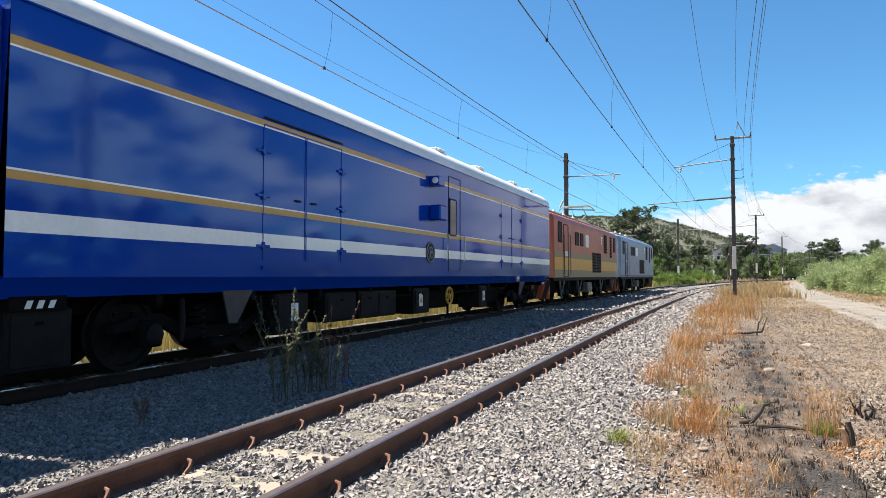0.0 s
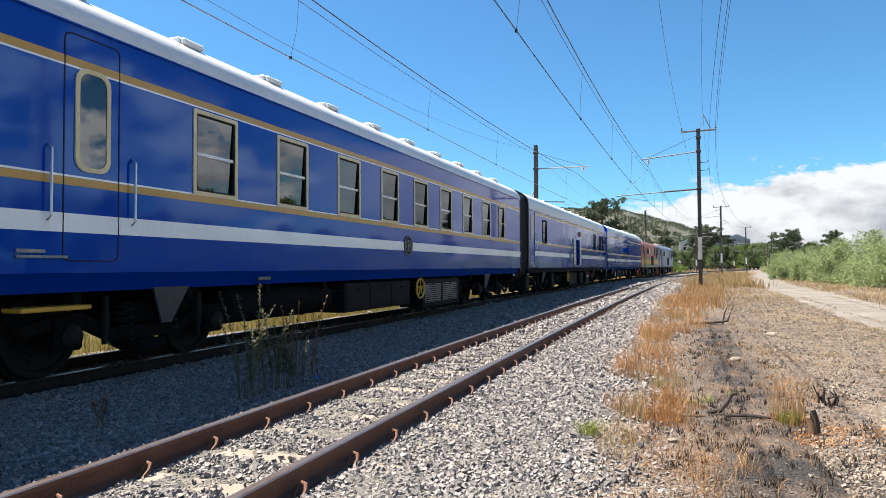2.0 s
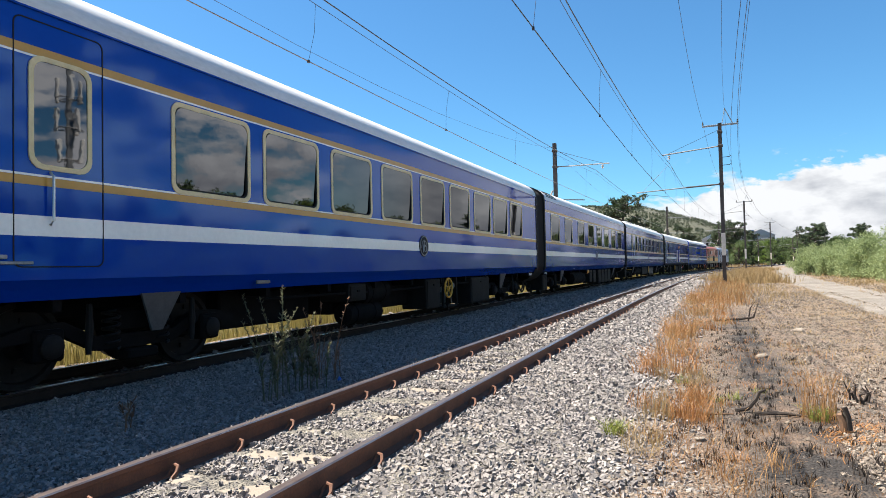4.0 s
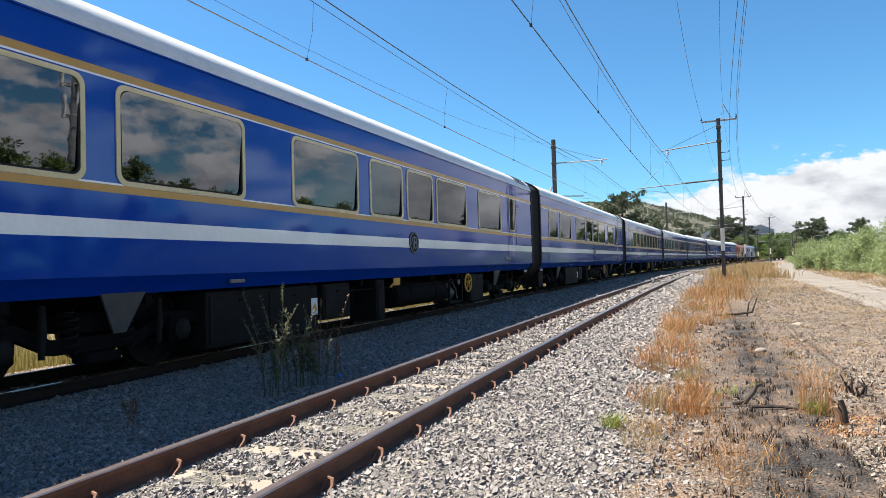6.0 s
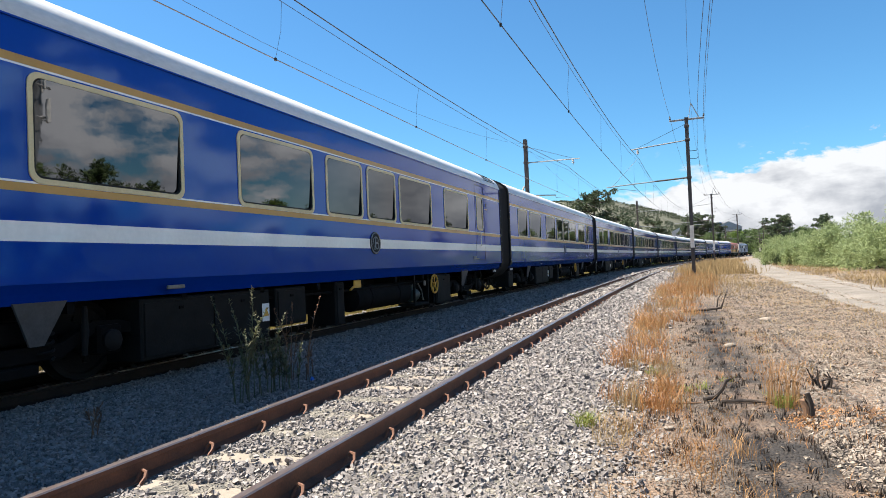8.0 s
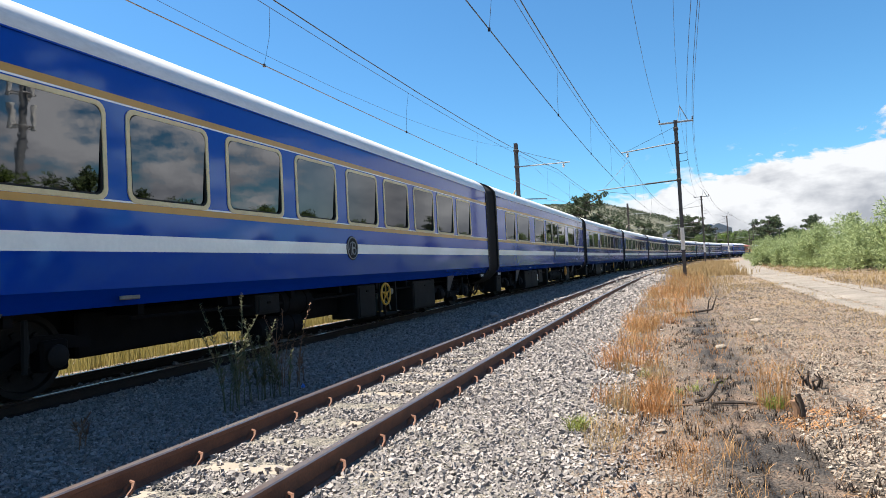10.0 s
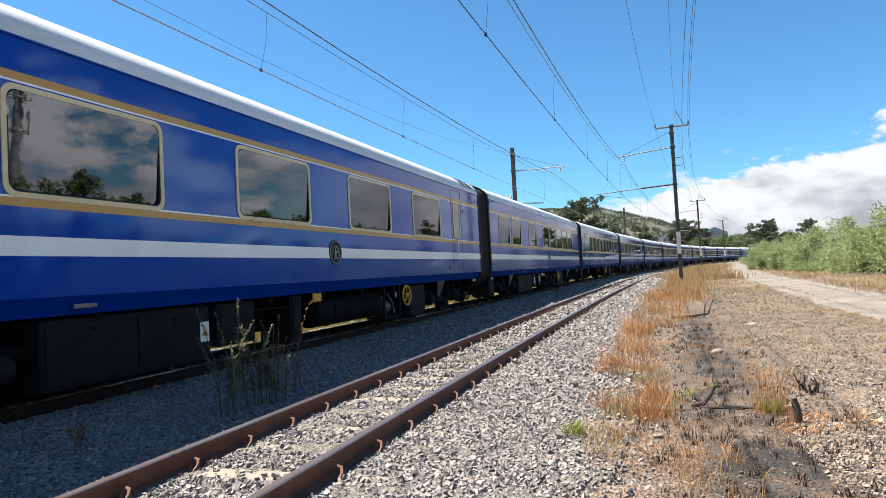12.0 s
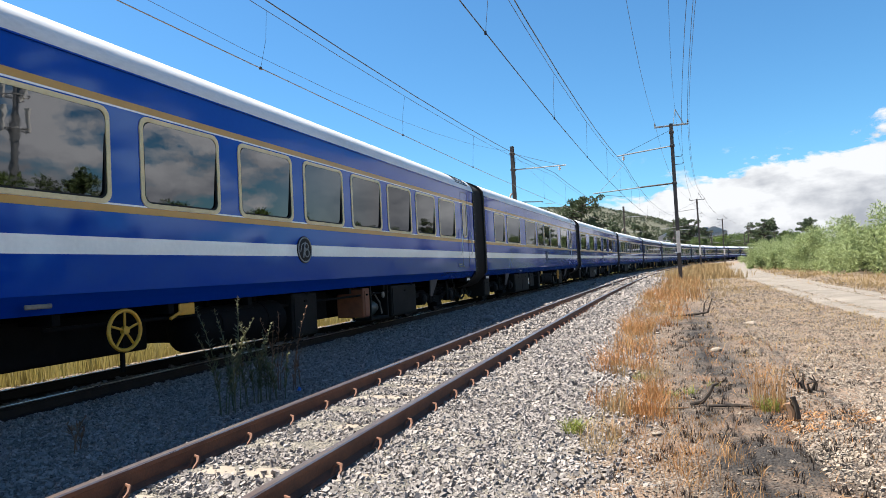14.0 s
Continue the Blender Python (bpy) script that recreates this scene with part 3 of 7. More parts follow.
def build_ground():
    us = np.unique(np.concatenate([np.linspace(-10, 8, 91), np.array([-900, -400, -200, -120, -80, -60, -45, -34, -26, -22, -18, -15, -13, -12, -11, 9, 10, 12, 14, 18, 24, 32, 45, 70, 120, 200, 350, 500])]))
    ss = np.unique(np.concatenate([np.linspace(0, 30, 101), np.linspace(30, 120, 91), np.array([-900, -500, -250, -120, -60, -30, -15, -8, -4, -2]), np.linspace(130, 300, 18), np.array([350, 420, 520, 700, 900, 1200])]))
    U, S = np.meshgrid(us, ss)
    X, Y = on_np(U, S)
    rng = np.random.RandomState(3)
    near = np.exp(-((S - 8) / 40) ** 2) * (np.abs(U) < 12)
    Z = ground_z(U) + rng.uniform(-0.012, 0.012, U.shape) * near
    v = np.stack([X, Y, Z], -1).reshape(-1, 3)
    nu, ns = len(us), len(ss)
    i = (np.arange(ns - 1)[:, None] * nu + np.arange(nu - 1)[None]).ravel()
    f = np.stack([i, i + 1, i + nu + 1, i + nu], -1)
    # the plain beyond, out to the horizon
    k = len(v)
    ring = [(4500 * math.cos(a), 4500 * math.sin(a), -6.0) for a in np.linspace(0, 2 * math.pi, 33)[:-1]]
    v2 = np.array(ring + [(0, 0, -6.0)])
    me = mesh_of("ground", list(v) + list(v2), list(f) + [(k + 32, k + j, k + (j + 1) % 32) for j in range(32)], M["ground"], True)
    col = me.color_attributes.new("cover", "FLOAT_COLOR", "POINT")
    uu, sv = U.ravel(), S.ravel()
    ballast = np.clip(np.minimum(uu + 9.2, -0.35 - uu) / 0.5, 0, 1)
    soot = np.exp(-((uu - 0.55) / 0.42) ** 2) * np.clip((sv - 1) / 2, 0, 1) * np.clip((24 - sv) / 8, 0, 1) + 0.75 * np.exp(-((uu - 0.95) / 0.35) ** 2) * np.exp(-((sv - 4.4) / 1.7) ** 2)
    straw = np.clip((uu - 1.6) / 1.0, 0, 1) * np.clip((sv - 9) / 8, 0.25, 1) * 0.8 + np.clip((-9.0 - uu) / 0.5, 0, 1) + np.clip(1 - abs(uu - 0.1) / 1.2, 0, 1) * np.clip((sv - 14) / 20, 0, 0.8)
    straw = np.clip(straw, 0, 1)
    data = np.ones((len(v) + len(v2), 4), dtype=np.float32)
    data[:, :2], data[:, 2] = 0, 0.4
    data[: len(v), 0], data[: len(v), 1], data[: len(v), 2] = ballast, np.clip(soot, 0, 1), straw
    col.data.foreach_set("color", data.ravel())
    tagged(new("ground", me), "dusty gravel earth with soot, straw and grey ballast along the line", "ground", kind="structure")


def build_road():
    v, f = [], []
    us = [0.0, 0.2, 0.4, 0.6, 0.8, 1.0, 1.2, 1.4, 1.6, 1.8, 2.0, 2.2, 2.4]
    n = len(us)
    ss = [-60 + 1.0 * i for i in range(320)]
    for i, s in enumerate(ss):
        edge = 0.12 * math.sin(s * 0.21) + 0.05 * math.sin(s * 0.57)
        for j, u in enumerate(us):
            rut = -0.030 * (math.exp(-((u - 0.55) / 0.22) ** 2) + math.exp(-((u - 1.85) / 0.22) ** 2))
            rag = 0.16 * noise.noise((s * 0.9, j * 5.0, 3.0)) if j in (0, n - 1) else 0.0
            v.append(on(4.03 + u + edge + rag, s, float(ground_z(4.5)) + (0.004 if j in (0, n - 1) else 0.030) + rut + 0.012 * noise.noise((s * 1.3, u * 3.0, 1.0))))
        if i:
            q = n * i
            f += [(q - n + j, q - n + 1 + j, q + j + 1, q + j) for j in range(n - 1)]
    tagged(new("road", mesh_of("road", v, f, M["road"], True)), "pale gravel service road with two wheel ruts", "road", kind="structure")


build_ground()
build_road()


# ---- tracks ----
RAIL = [(-0.062, -0.155), (0.062, -0.155), (0.062, -0.142), (0.012, -0.122), (0.009, -0.045), (0.034, -0.034), (0.035, -0.008), (0.026, 0.0), (-0.026, 0.0), (-0.035, -0.008), (-0.034, -0.034), (-0.009, -0.045), (-0.012, -0.122), (-0.062, -0.142)]


def build_rail(u, z, parent, mat):
    ss = [-150 + 10 * i for i in range(14)] + [-10 + 2.0 * i for i in range(81)] + [156 + 6.0 * i for i in range(50)]
    n = len(RAIL)
    v = [on(u + x, s, z + h) for s in ss for x, h in RAIL]
    side = [k for k in range(n) if k not in (6, 7, 8)]
    f = [(i * n + k, i * n + (k + 1) % n, (i + 1) * n + (k + 1) % n, (i + 1) * n + k) for i in range(len(ss) - 1) for k in side]
    rail = part("rail", mesh_of("rail", v, f, mat), None, parent, "rust-brown steel rail" if mat == M["rail_side"] else "near-black steel rail")
    w = [on(u + x, s, z + h) for s in ss for x, h in ((0.035, -0.008), (0.026, 0.0), (-0.026, 0.0), (-0.035, -0.008))]
    g = [(i * 4 + k, i * 4 + k + 1, (i + 1) * 4 + k + 1, (i + 1) * 4 + k) for i in range(len(ss) - 1) for k in range(3)]
    part("rail_head", mesh_of("rail_head", w, g, M["rail_top"]), None, rail, "worn bright rail head")


SLEEPER_PITCH, SLEEPER_PHASE = 0.62, 0.0


def sleeper_mesh():
    s = Shape()
    s.extrude([(-0.13, -0.36), (0.13, -0.36), (0.10, -0.158), (0.085, -0.150), (-0.085, -0.150), (-0.10, -0.158)], -1.0, 1.0)
    me = s.mesh("sleeper", M["sleeper"])
    me.transform(Matrix.Rotation(radians(90), 4, "Z"))
    return me


def clip_mesh():
    """A bent spring clip: a loop of bar that rises from the shoulder and hooks over the rail foot."""
    s = Shape()
    pts = [(0.10, -0.05, -0.14), (0.115, -0.02, -0.125), (0.12, 0.02, -0.09), (0.105, 0.045, -0.06), (0.075, 0.05, -0.055), (0.055, 0.04, -0.08), (0.05, 0.01, -0.115), (0.055, -0.03, -0.13)]
    s.tube(pts, 0.0125, 6)
    s.box(0.065, 0.125, -0.055, 0.035, -0.155, -0.125, 0.008)
    return s.mesh("rail_clip", M["clip"], True)


def build_track(name, u, z, label, mat):
    base = tagged(new(name), label, "railway track", kind="structure")
    for du in (-0.5685, 0.5685):
        build_rail(u + du, z, base, mat)
    return base


near_track = build_track("railway_track", U_NEAR, 0.0, "rusty siding track on concrete sleepers in pale ballast", M["rail_side"])
far_track = build_track("railway_track", U_TRAIN, Z_TRAIN, "running track in shade with polished rails", M["dark_rail"])

# ---- overhead line ----
MASTS = [-72.5, -14.5, 43.5, 101.5, 160.0, 218.0, 276.0]
MAST_U, LEFT_U = 0.32, -10.35


def i_beam(s, h, w=0.2, d=0.2, t=0.025, z0=-0.5, z1=0.0):
    for a, b, c, e in ((-w / 2, w / 2, -d / 2, -d / 2 + t), (-w / 2, w / 2, d / 2 - t, d / 2), (-t / 2, t / 2, -d / 2 + t, d / 2 - t)):
        s.box(a, b, c, e, z0, z1)
    return s


def insulator(s, x, y, z):
    s.lathe((x, y, z), (0, 0, -1), [(0, 0.02), (0.05, 0.02), (0.06, 0.075), (0.12, 0.09), (0.13, 0.04), (0.18, 0.04), (0.19, 0.08), (0.25, 0.09), (0.26, 0.03), (0.36, 0.02)], 12)


def build_right_mast():
    mast = tagged(new("catenary_mast"), "dark steel railway mast with white band and crossarms beside the siding", "catenary mast", "masts along the siding")
    part("column", i_beam(Shape(), 0, 0.22, 0.24, 0.03, -0.6, 9.85), M["mast"], mast)
    part("footing", Shape().box(-0.32, 0.32, -0.32, 0.32, -0.8, -0.14, 0.03), M["sleeper"], mast, "concrete footing block")
    part("white_band", Shape().box(-0.118, 0.118, -0.13, 0.13, 1.55, 2.95, 0.004), M["mast_white"], mast, "weathered white painted band")
    arm = part("crossarm", Shape().box(-1.02, 1.06, -0.06, 0.06, 9.68, 9.78, 0.01).tube([(0.75, 0, 9.78), (0.30, 0, 10.75)], 0.03, 6).tube([(0.12, 0, 9.7), (0.30, 0, 10.75)], 0.02, 6), M["arm"], mast, "galvanised crossarm with raised bracket")
    for x in (-0.98, 1.02):
        part("pin_insulator", Shape().lathe((x, 0, 9.78), (0, 0, 1), [(0, 0.02), (0.05, 0.05), (0.10, 0.06), (0.13, 0.035), (0.2, 0.045), (0.24, 0.01)], 10), M["mast"], arm)
    cant = part("cantilever", Shape().tube([(0, 0, 8.42), (-3.45, 0, 8.14)], 0.04, 8), M["arm"], mast, "sloping bracket tube")
    part("stay_wire", Shape().tube([(-0.05, 0, 9.45), (-3.1, 0, 8.20)], 0.012, 5), M["wire"], cant)
    s = Shape()
    insulator(s, -3.06, 0, 8.12)
    part("insulator", s, M["porcelain"], cant)
    reg = part("registration_arm", Shape().tube([(0, 0, 6.02), (-2.1, 0, 5.94)], 0.05, 8), M["mast"], mast, "dark steel registration tube")
    part("arm_end", Shape().tube([(-2.1, 0, 5.94), (-5.15, 0, 5.80)], 0.035, 8), M["arm"], reg, "pale registration tube")
    part("steady_arm", Shape().tube([(-4.75, 0, 5.82), (-4.7, 0, 5.50), (-4.3, 0, 5.62), (-3.06, 0, 5.40)], 0.012, 6), M["arm"], reg)
    part("stay_wire", Shape().tube([(-4.75, 0, 5.85), (-3.1, 0, 7.5)], 0.010, 5), M["wire"], reg)
    for z in (6.02, 8.42, 9.3):
        part("clamp", Shape().box(-0.15, 0.15, -0.16, 0.16, z - 0.07, z + 0.07, 0.01), M["mast"], mast)
    for z in (7.2, 7.7):
        part("side_bracket", Shape().tube([(0.1, 0, z), (0.5, 0, z), (0.6, 0, z + 0.1)], 0.02, 6), M["mast"], mast)
    return mast


def build_left_mast():
    mast = tagged(new("catenary_mast"), "dark steel mast with a bracket arm over the running track", "catenary mast", "masts along the running track")
    part("column", i_beam(Shape(), 0, 0.24, 0.26, 0.03, -0.9, 9.72), M["mast"], mast)
    part("footing", Shape().box(-0.32, 0.32, -0.32, 0.32, -1.4, -0.3, 0.03), M["sleeper"], mast, "concrete footing block")
    part("white_band", Shape().box(-0.128, 0.128, -0.14, 0.14, 1.2, 2.6, 0.004), M["mast_white"], mast, "weathered white painted band")
    cant = part("cantilever", Shape().tube([(0, 0, 8.05), (3.75, 0, 8.0)], 0.04, 8), M["arm"], mast, "bracket tube")
    part("stay_wire", Shape().tube([(0.05, 0, 9.2), (3.3, 0, 8.05)], 0.012, 5), M["wire"], cant)
    s = Shape()
    insulator(s, 3.3, 0, 7.98)
    part("insulator", s, M["porcelain"], cant)
    reg = part("registration_arm", Shape().tube([(0, 0, 5.75), (2.0, 0, 5.62)], 0.04, 8), M["arm"], mast)
    part("steady_arm", Shape().tube([(1.95, 0, 5.62), (2.0, 0, 5.45), (2.9, 0, 5.44)], 0.012, 6), M["arm"], reg)
    for z in (5.75, 8.05, 9.2):
        part("clamp", Shape().box(-0.16, 0.16, -0.17, 0.17, z - 0.07, z + 0.07, 0.01), M["mast"], mast)
    part("stay_insulator", Shape().tube([(0.1, 0.0, 6.9), (-1.2, -0.2, 4.2)], 0.012, 5).tube([(-0.2, -0.03, 6.4), (-0.45, -0.07, 5.9)], 0.06, 8), M["porcelain"], mast)
    return mast


def build_masts():
    right, left = build_right_mast(), build_left_mast()
    for i, s in enumerate(MASTS):
        for ob, u in ((right, MAST_U), (left, LEFT_U)):
            m = on_pose(u, s + (0.4 if u < 0 else 0))
            if i == 0:
                ob.matrix_basis = m
            else:
                copy_thing(ob, m)


def build_wire(name, label, u_of, z_of, radius, mat, s_from=-72.5, s_to=276.0):
    """A wire hung from mast to mast."""
    pts = []
    for a, b in zip(MASTS, MASTS[1:]):
        for k in range(12):
            w = k / 12
            pts.append(on(u_of(w), a + (b - a) * w, z_of(w)))
    pts.append(on(u_of(0), MASTS[-1], z_of(0)))
    me = Shape().tube(pts, radius, 5).mesh(name, mat, True)
    return tagged(new(name, me), label, "overhead wire", "overhead wires")


def sag(top, depth):
    return lambda w: top - depth * 4 * w * (1 - w)


def build_wires():
    for u, who in ((U_NEAR + 0.02, "siding"), (U_TRAIN - 0.02, "running track")):
        build_wire("contact_wire", "thin copper contact wire over the " + who, lambda w, u=u: u, sag(5.32 if u > -5 else 5.41, 0.0), 0.0105, M["copper"] if u < -5 else M["wire"])
        build_wire("messenger_wire", "dark messenger wire over the " + who, lambda w, u=u: u, sag(7.55 if u > -5 else 7.50, 0.60), 0.014, M["wire"])
        build_wire("auxiliary_wire", "thin auxiliary wire over the " + who, lambda w, u=u: u + 0.02, sag(7.25, 0.58), 0.007, M["wire"])
        for a, b in zip(MASTS[:4], MASTS[1:5]):
            for k in range(1, 9):
                w = (k - 0.5) / 8
                z = 7.25 - 0.58 * 4 * w * (1 - w)
                s = a + (b - a) * w
                p, q = on(u, s, 5.32 if u > -5 else 5.41), on(u + 0.02, s + 0.25, z)
                mid = (p + q) / 2 + Vector((0.03 * math.sin(k * 2.1), 0.05 * math.cos(k * 1.7), 0))
                wire = Shape().tube([p, mid, q], 0.0045, 4)
                wire.box(p.x - 0.02, p.x + 0.02, p.y - 0.025, p.y + 0.025, p.z - 0.03, p.z + 0.03)
                tagged(new("dropper_wire", wire.mesh("dropper_wire", M["wire"])), "thin dropper wire with a small clamp", "overhead wire", "dropper wires")
    build_wire("feeder_wire", "thin feeder wire between the mast tops", lambda w: MAST_U - 0.98, sag(10.0, 0.7), 0.008, M["wire"])
    build_wire("feeder_wire", "thin feeder wire between the mast tops", lambda w: MAST_U + 0.30, sag(10.75, 0.7), 0.007, M["wire"])
    build_wire("feeder_wire", "dark feeder wire between the mast tops", lambda w: MAST_U + 1.02, sag(10.0, 0.6), 0.010, M["wire"])
    build_wire("feeder_wire", "thin cable on the masts' side brackets", lambda w: MAST_U + 0.60, sag(7.8, 0.3), 0.008, M["wire"])
    build_wire("feeder_wire", "thin cable on the masts' side brackets", lambda w: MAST_U + 1.10, sag(9.9, 0.45), 0.008, M["wire"])
    build_wire("feeder_wire", "thin wire beside the far masts", lambda w: LEFT_U + 0.02, sag(9.3, 1.9), 0.006, M["wire"])


build_masts()
build_wires()


# ---- the train ----
PITCH, HALF = 22.35, 10.48      # coach to coach, half a body
SIDE, SILL, LINE, CANT, ROOF = 1.40, 0.97, 1.19, 3.84, 0.64


def side_skin(holes, y0, y1):
    """Both flat sides from the line to the cant rail with rectangular openings cut through."""
    s = Shape()
    ys = sorted({y0, y1, *[v for h in holes for v in h[:2]]})
    zs = sorted({LINE, CANT, *[v for h in holes for v in h[2:4]]})
    for x in (SIDE, -SIDE):
        for a, b in zip(ys, ys[1:]):
            for c, d in zip(zs, zs[1:]):
                if any(h[0] <= (a + b) / 2 <= h[1] and h[2] <= (c + d) / 2 <= h[3] for h in holes):
                    continue
                s.add([(x, a, c), (x, b, c), (x, b, d), (x, a, d)], [(0, 1, 2, 3) if x > 0 else (3, 2, 1, 0)])
        for a, b, c, d in [h[:4] for h in holes]:
            i = x - math.copysign(0.06, x)
            s.add([(x, a, c), (x, b, c), (x, b, d), (x, a, d), (i, a, c), (i, b, c), (i, b, d), (i, a, d)], [(0, 1, 5, 4), (1, 2, 6, 5), (2, 3, 7, 6), (3, 0, 4, 7)])
    # lower skirt, floor and ends
    lo = [(SIDE, LINE), (SIDE - 0.09, LINE - 0.11), (SIDE - 0.17, SILL)]
    prof = lo + [(-x, z) for x, z in reversed(lo)]
    s.extrude(prof, y0, y1, caps=False, close=False)
    s.add([(SIDE - 0.17, y0, SILL), (-SIDE + 0.17, y0, SILL), (-SIDE + 0.17, y1, SILL), (SIDE - 0.17, y1, SILL)], [(0, 1, 2, 3)])
    end = lo + [(SIDE, CANT)] + roof_line()[1:-1] + [(-SIDE, CANT)] + [(-x, z) for x, z in reversed(lo)]
    for y in (y0, y1):
        s.add([(x, y, z) for x, z in end], [tuple(range(len(end)))])
    return s


def roof_line(n=14, grow=0.0):
    return [((SIDE + grow) * math.cos(math.pi * i / n), CANT + (ROOF + grow) * math.sin(math.pi * i / n)) for i in range(n + 1)]


def roof_shape(y0, y1, eave=CANT - 0.02):
    s = Shape()
    arc = [(SIDE + 0.012, eave)] + roof_line(18, 0.012) + [(-SIDE - 0.012, eave)]
    s.extrude(arc, y0, y1, caps=False, close=False)
    return s


def stripe(parent, name, mat, z0, z1, cuts, y0, y1, proud=0.003):
    """A painted band on both sides, broken at the openings."""
    s = Shape()
    spans, a = [], y0
    for c, d in sorted(cuts):
        if c > a:
            spans.append((a, c))
        a = max(a, d)
    spans.append((a, y1))
    for a, b in spans:
        for x in (SIDE, -SIDE):
            o = x + math.copysign(proud, x)
            v = [(x, a, z0), (x, b, z0), (x, b, z1), (x, a, z1), (o, a, z0), (o, b, z0), (o, b, z1), (o, a, z1)]
            s.add(v, [(4, 5, 6, 7), (0, 1, 5, 4), (1, 2, 6, 5), (2, 3, 7, 6), (3, 0, 4, 7)])
    part(name, s, mat, parent, smooth=False)


def mirrored(fn):
    """Runs fn for each side of the coach: +1 and -1."""
    for sx in (1, -1):
        fn(sx)


def raked(shape, sx, lean=0.042):
    """Leans a pane a little outwards at its top."""
    mid = sum(p[2] for p in shape.v) / len(shape.v)
    shape.v = [(p[0] + sx * lean * (p[2] - mid), p[1], p[2]) for p in shape.v]
    return shape


def window(parent, y, w, z0=2.19, z1=3.33, style="round"):
    for sx in (1, -1):
        a, b = y - w / 2, y + w / 2
        x = SIDE * sx
        mat = M["seal"] if style == "dark" else M["cream"] if style != "wood" else M["brass"]
        r = 0.13 if style == "round" else 0.09 if style == "dark" else 0.03
        fr = part("window_frame", frame_ring(a, b, z0, z1, 0.055, r, x - 0.035 * sx, x + 0.016 * sx), mat, parent, "black rubber window frame" if style == "dark" else "cream painted window frame")
        part("rubber_seal", frame_ring(a + 0.05, b - 0.05, z0 + 0.05, z1 - 0.05, 0.028, max(r - 0.03, 0.02), x - 0.03 * sx, x + 0.004 * sx), M["seal"], fr)
        if style == "round":
            part("pane", raked(plate(a + 0.06, b - 0.06, z0 + 0.06, z1 - 0.06, r, x - 0.014 * sx, x - 0.006 * sx), sx), M["glass"], fr, smooth=False)
        else:
            m = (z0 + z1) / 2 - 0.02
            part("pane", raked(plate(a + 0.06, b - 0.06, z0 + 0.06, m, 0.01, x - 0.045 * sx, x - 0.036 * sx), sx), M["glass"], fr, smooth=False)
            part("pane", raked(plate(a + 0.06, b - 0.06, m, z1 - 0.06, 0.01, x - 0.034 * sx, x - 0.024 * sx), sx), M["glass"], fr, smooth=False)
            part("sash_bar", Shape().box(min(x - 0.04 * sx, x - 0.004 * sx), max(x - 0.04 * sx, x - 0.004 * sx), a + 0.05, b - 0.05, m - 0.022, m + 0.022, 0.004), mat if style == "wood" else M["seal"] if style == "dark" else M["sign"], fr)


def hole_of(y, w, z0=2.19, z1=3.33):
    return (y - w / 2 + 0.04, y + w / 2 - 0.04, z0 + 0.04, z1 - 0.04)


def coach_door(parent, y, wide=0.95, window_w=0.68, handles=True, recessed=False):
    """A flush side door: joint lines, a tall rounded window, grab rails and a step plate."""
    for sx in (1, -1):
        x = SIDE * sx
        d = part("side_door", frame_ring(y - wide / 2, y + wide / 2, 1.30, 3.72, 0.012, 0.08, x - 0.004 * sx, x + 0.006 * sx), M["seal"], parent, "flush blue door outline")
        part("door_window_frame", frame_ring(y - window_w / 2, y + window_w / 2, 2.26, 3.38, 0.05, 0.14, x - 0.02 * sx, x + 0.018 * sx), M["cream"], d)
        part("door_pane", plate(y - window_w / 2 + 0.045, y + window_w / 2 - 0.045, 2.305, 3.335, 0.10, x + 0.001 * sx, x + 0.008 * sx), M["glass"], d, smooth=False)
        if handles:
            for yy in (y - 0.12, ) if not recessed else (y - 0.52, y + 0.53):
                part("grab_rail", Shape().tube([(x + 0.01 * sx, yy, 1.72), (x + 0.06 * sx, yy, 1.76), (x + 0.06 * sx, yy, 2.20 + 0.25 * recessed), (x + 0.01 * sx, yy, 2.24 + 0.25 * recessed)], 0.014, 6), M["steel"], d, "polished steel grab rail")
        part("step_plate", Shape().box(min(x, x + 0.03 * sx), max(x, x + 0.03 * sx), y - 0.85, y - 0.30, 1.33, 1.36, 0.006).box(min(x, x + 0.03 * sx), max(x, x + 0.03 * sx), y - 0.85, y - 0.55, 1.38, 1.42, 0.006), M["arm"], d, "grey folding step edge")


def crest(parent, y, z=1.72):
    """An oval medallion with a raised rim and plain scroll bars."""
    for sx in (1, -1):
        x = SIDE * sx
        disc = Shape().lathe((x, y, z), (sx, 0, 0), [(0.0, 0.24), (0.014, 0.24), (0.018, 0.225)], 28)
        c = part("crest", disc, M["seal"], parent, "dark round medallion with silver rim")
        s = Shape().ring((x + 0.018 * sx, y, z), (1, 0, 0), 0.215, 0.013, 28).ring((x + 0.018 * sx, y + 0.05, z + 0.055), (1, 0, 0), 0.06, 0.012, 16).ring((x + 0.018 * sx, y + 0.06, z - 0.055), (1, 0, 0), 0.07, 0.012, 16)
        s.tube([(x + 0.018 * sx, y - 0.06, z - 0.14), (x + 0.018 * sx, y - 0.03, z), (x + 0.018 * sx, y + 0.01, z + 0.14)], 0.013, 6).tube([(x + 0.018 * sx, y - 0.15, z - 0.04), (x + 0.018 * sx, y - 0.10, z + 0.09), (x + 0.018 * sx, y - 0.03, z + 0.12)], 0.011, 6)
        part("crest_rim", s, M["arm"], c, "silver rim and scrolls")


WHEEL_R = 0.48
SPIN = []      # every turning wheelset


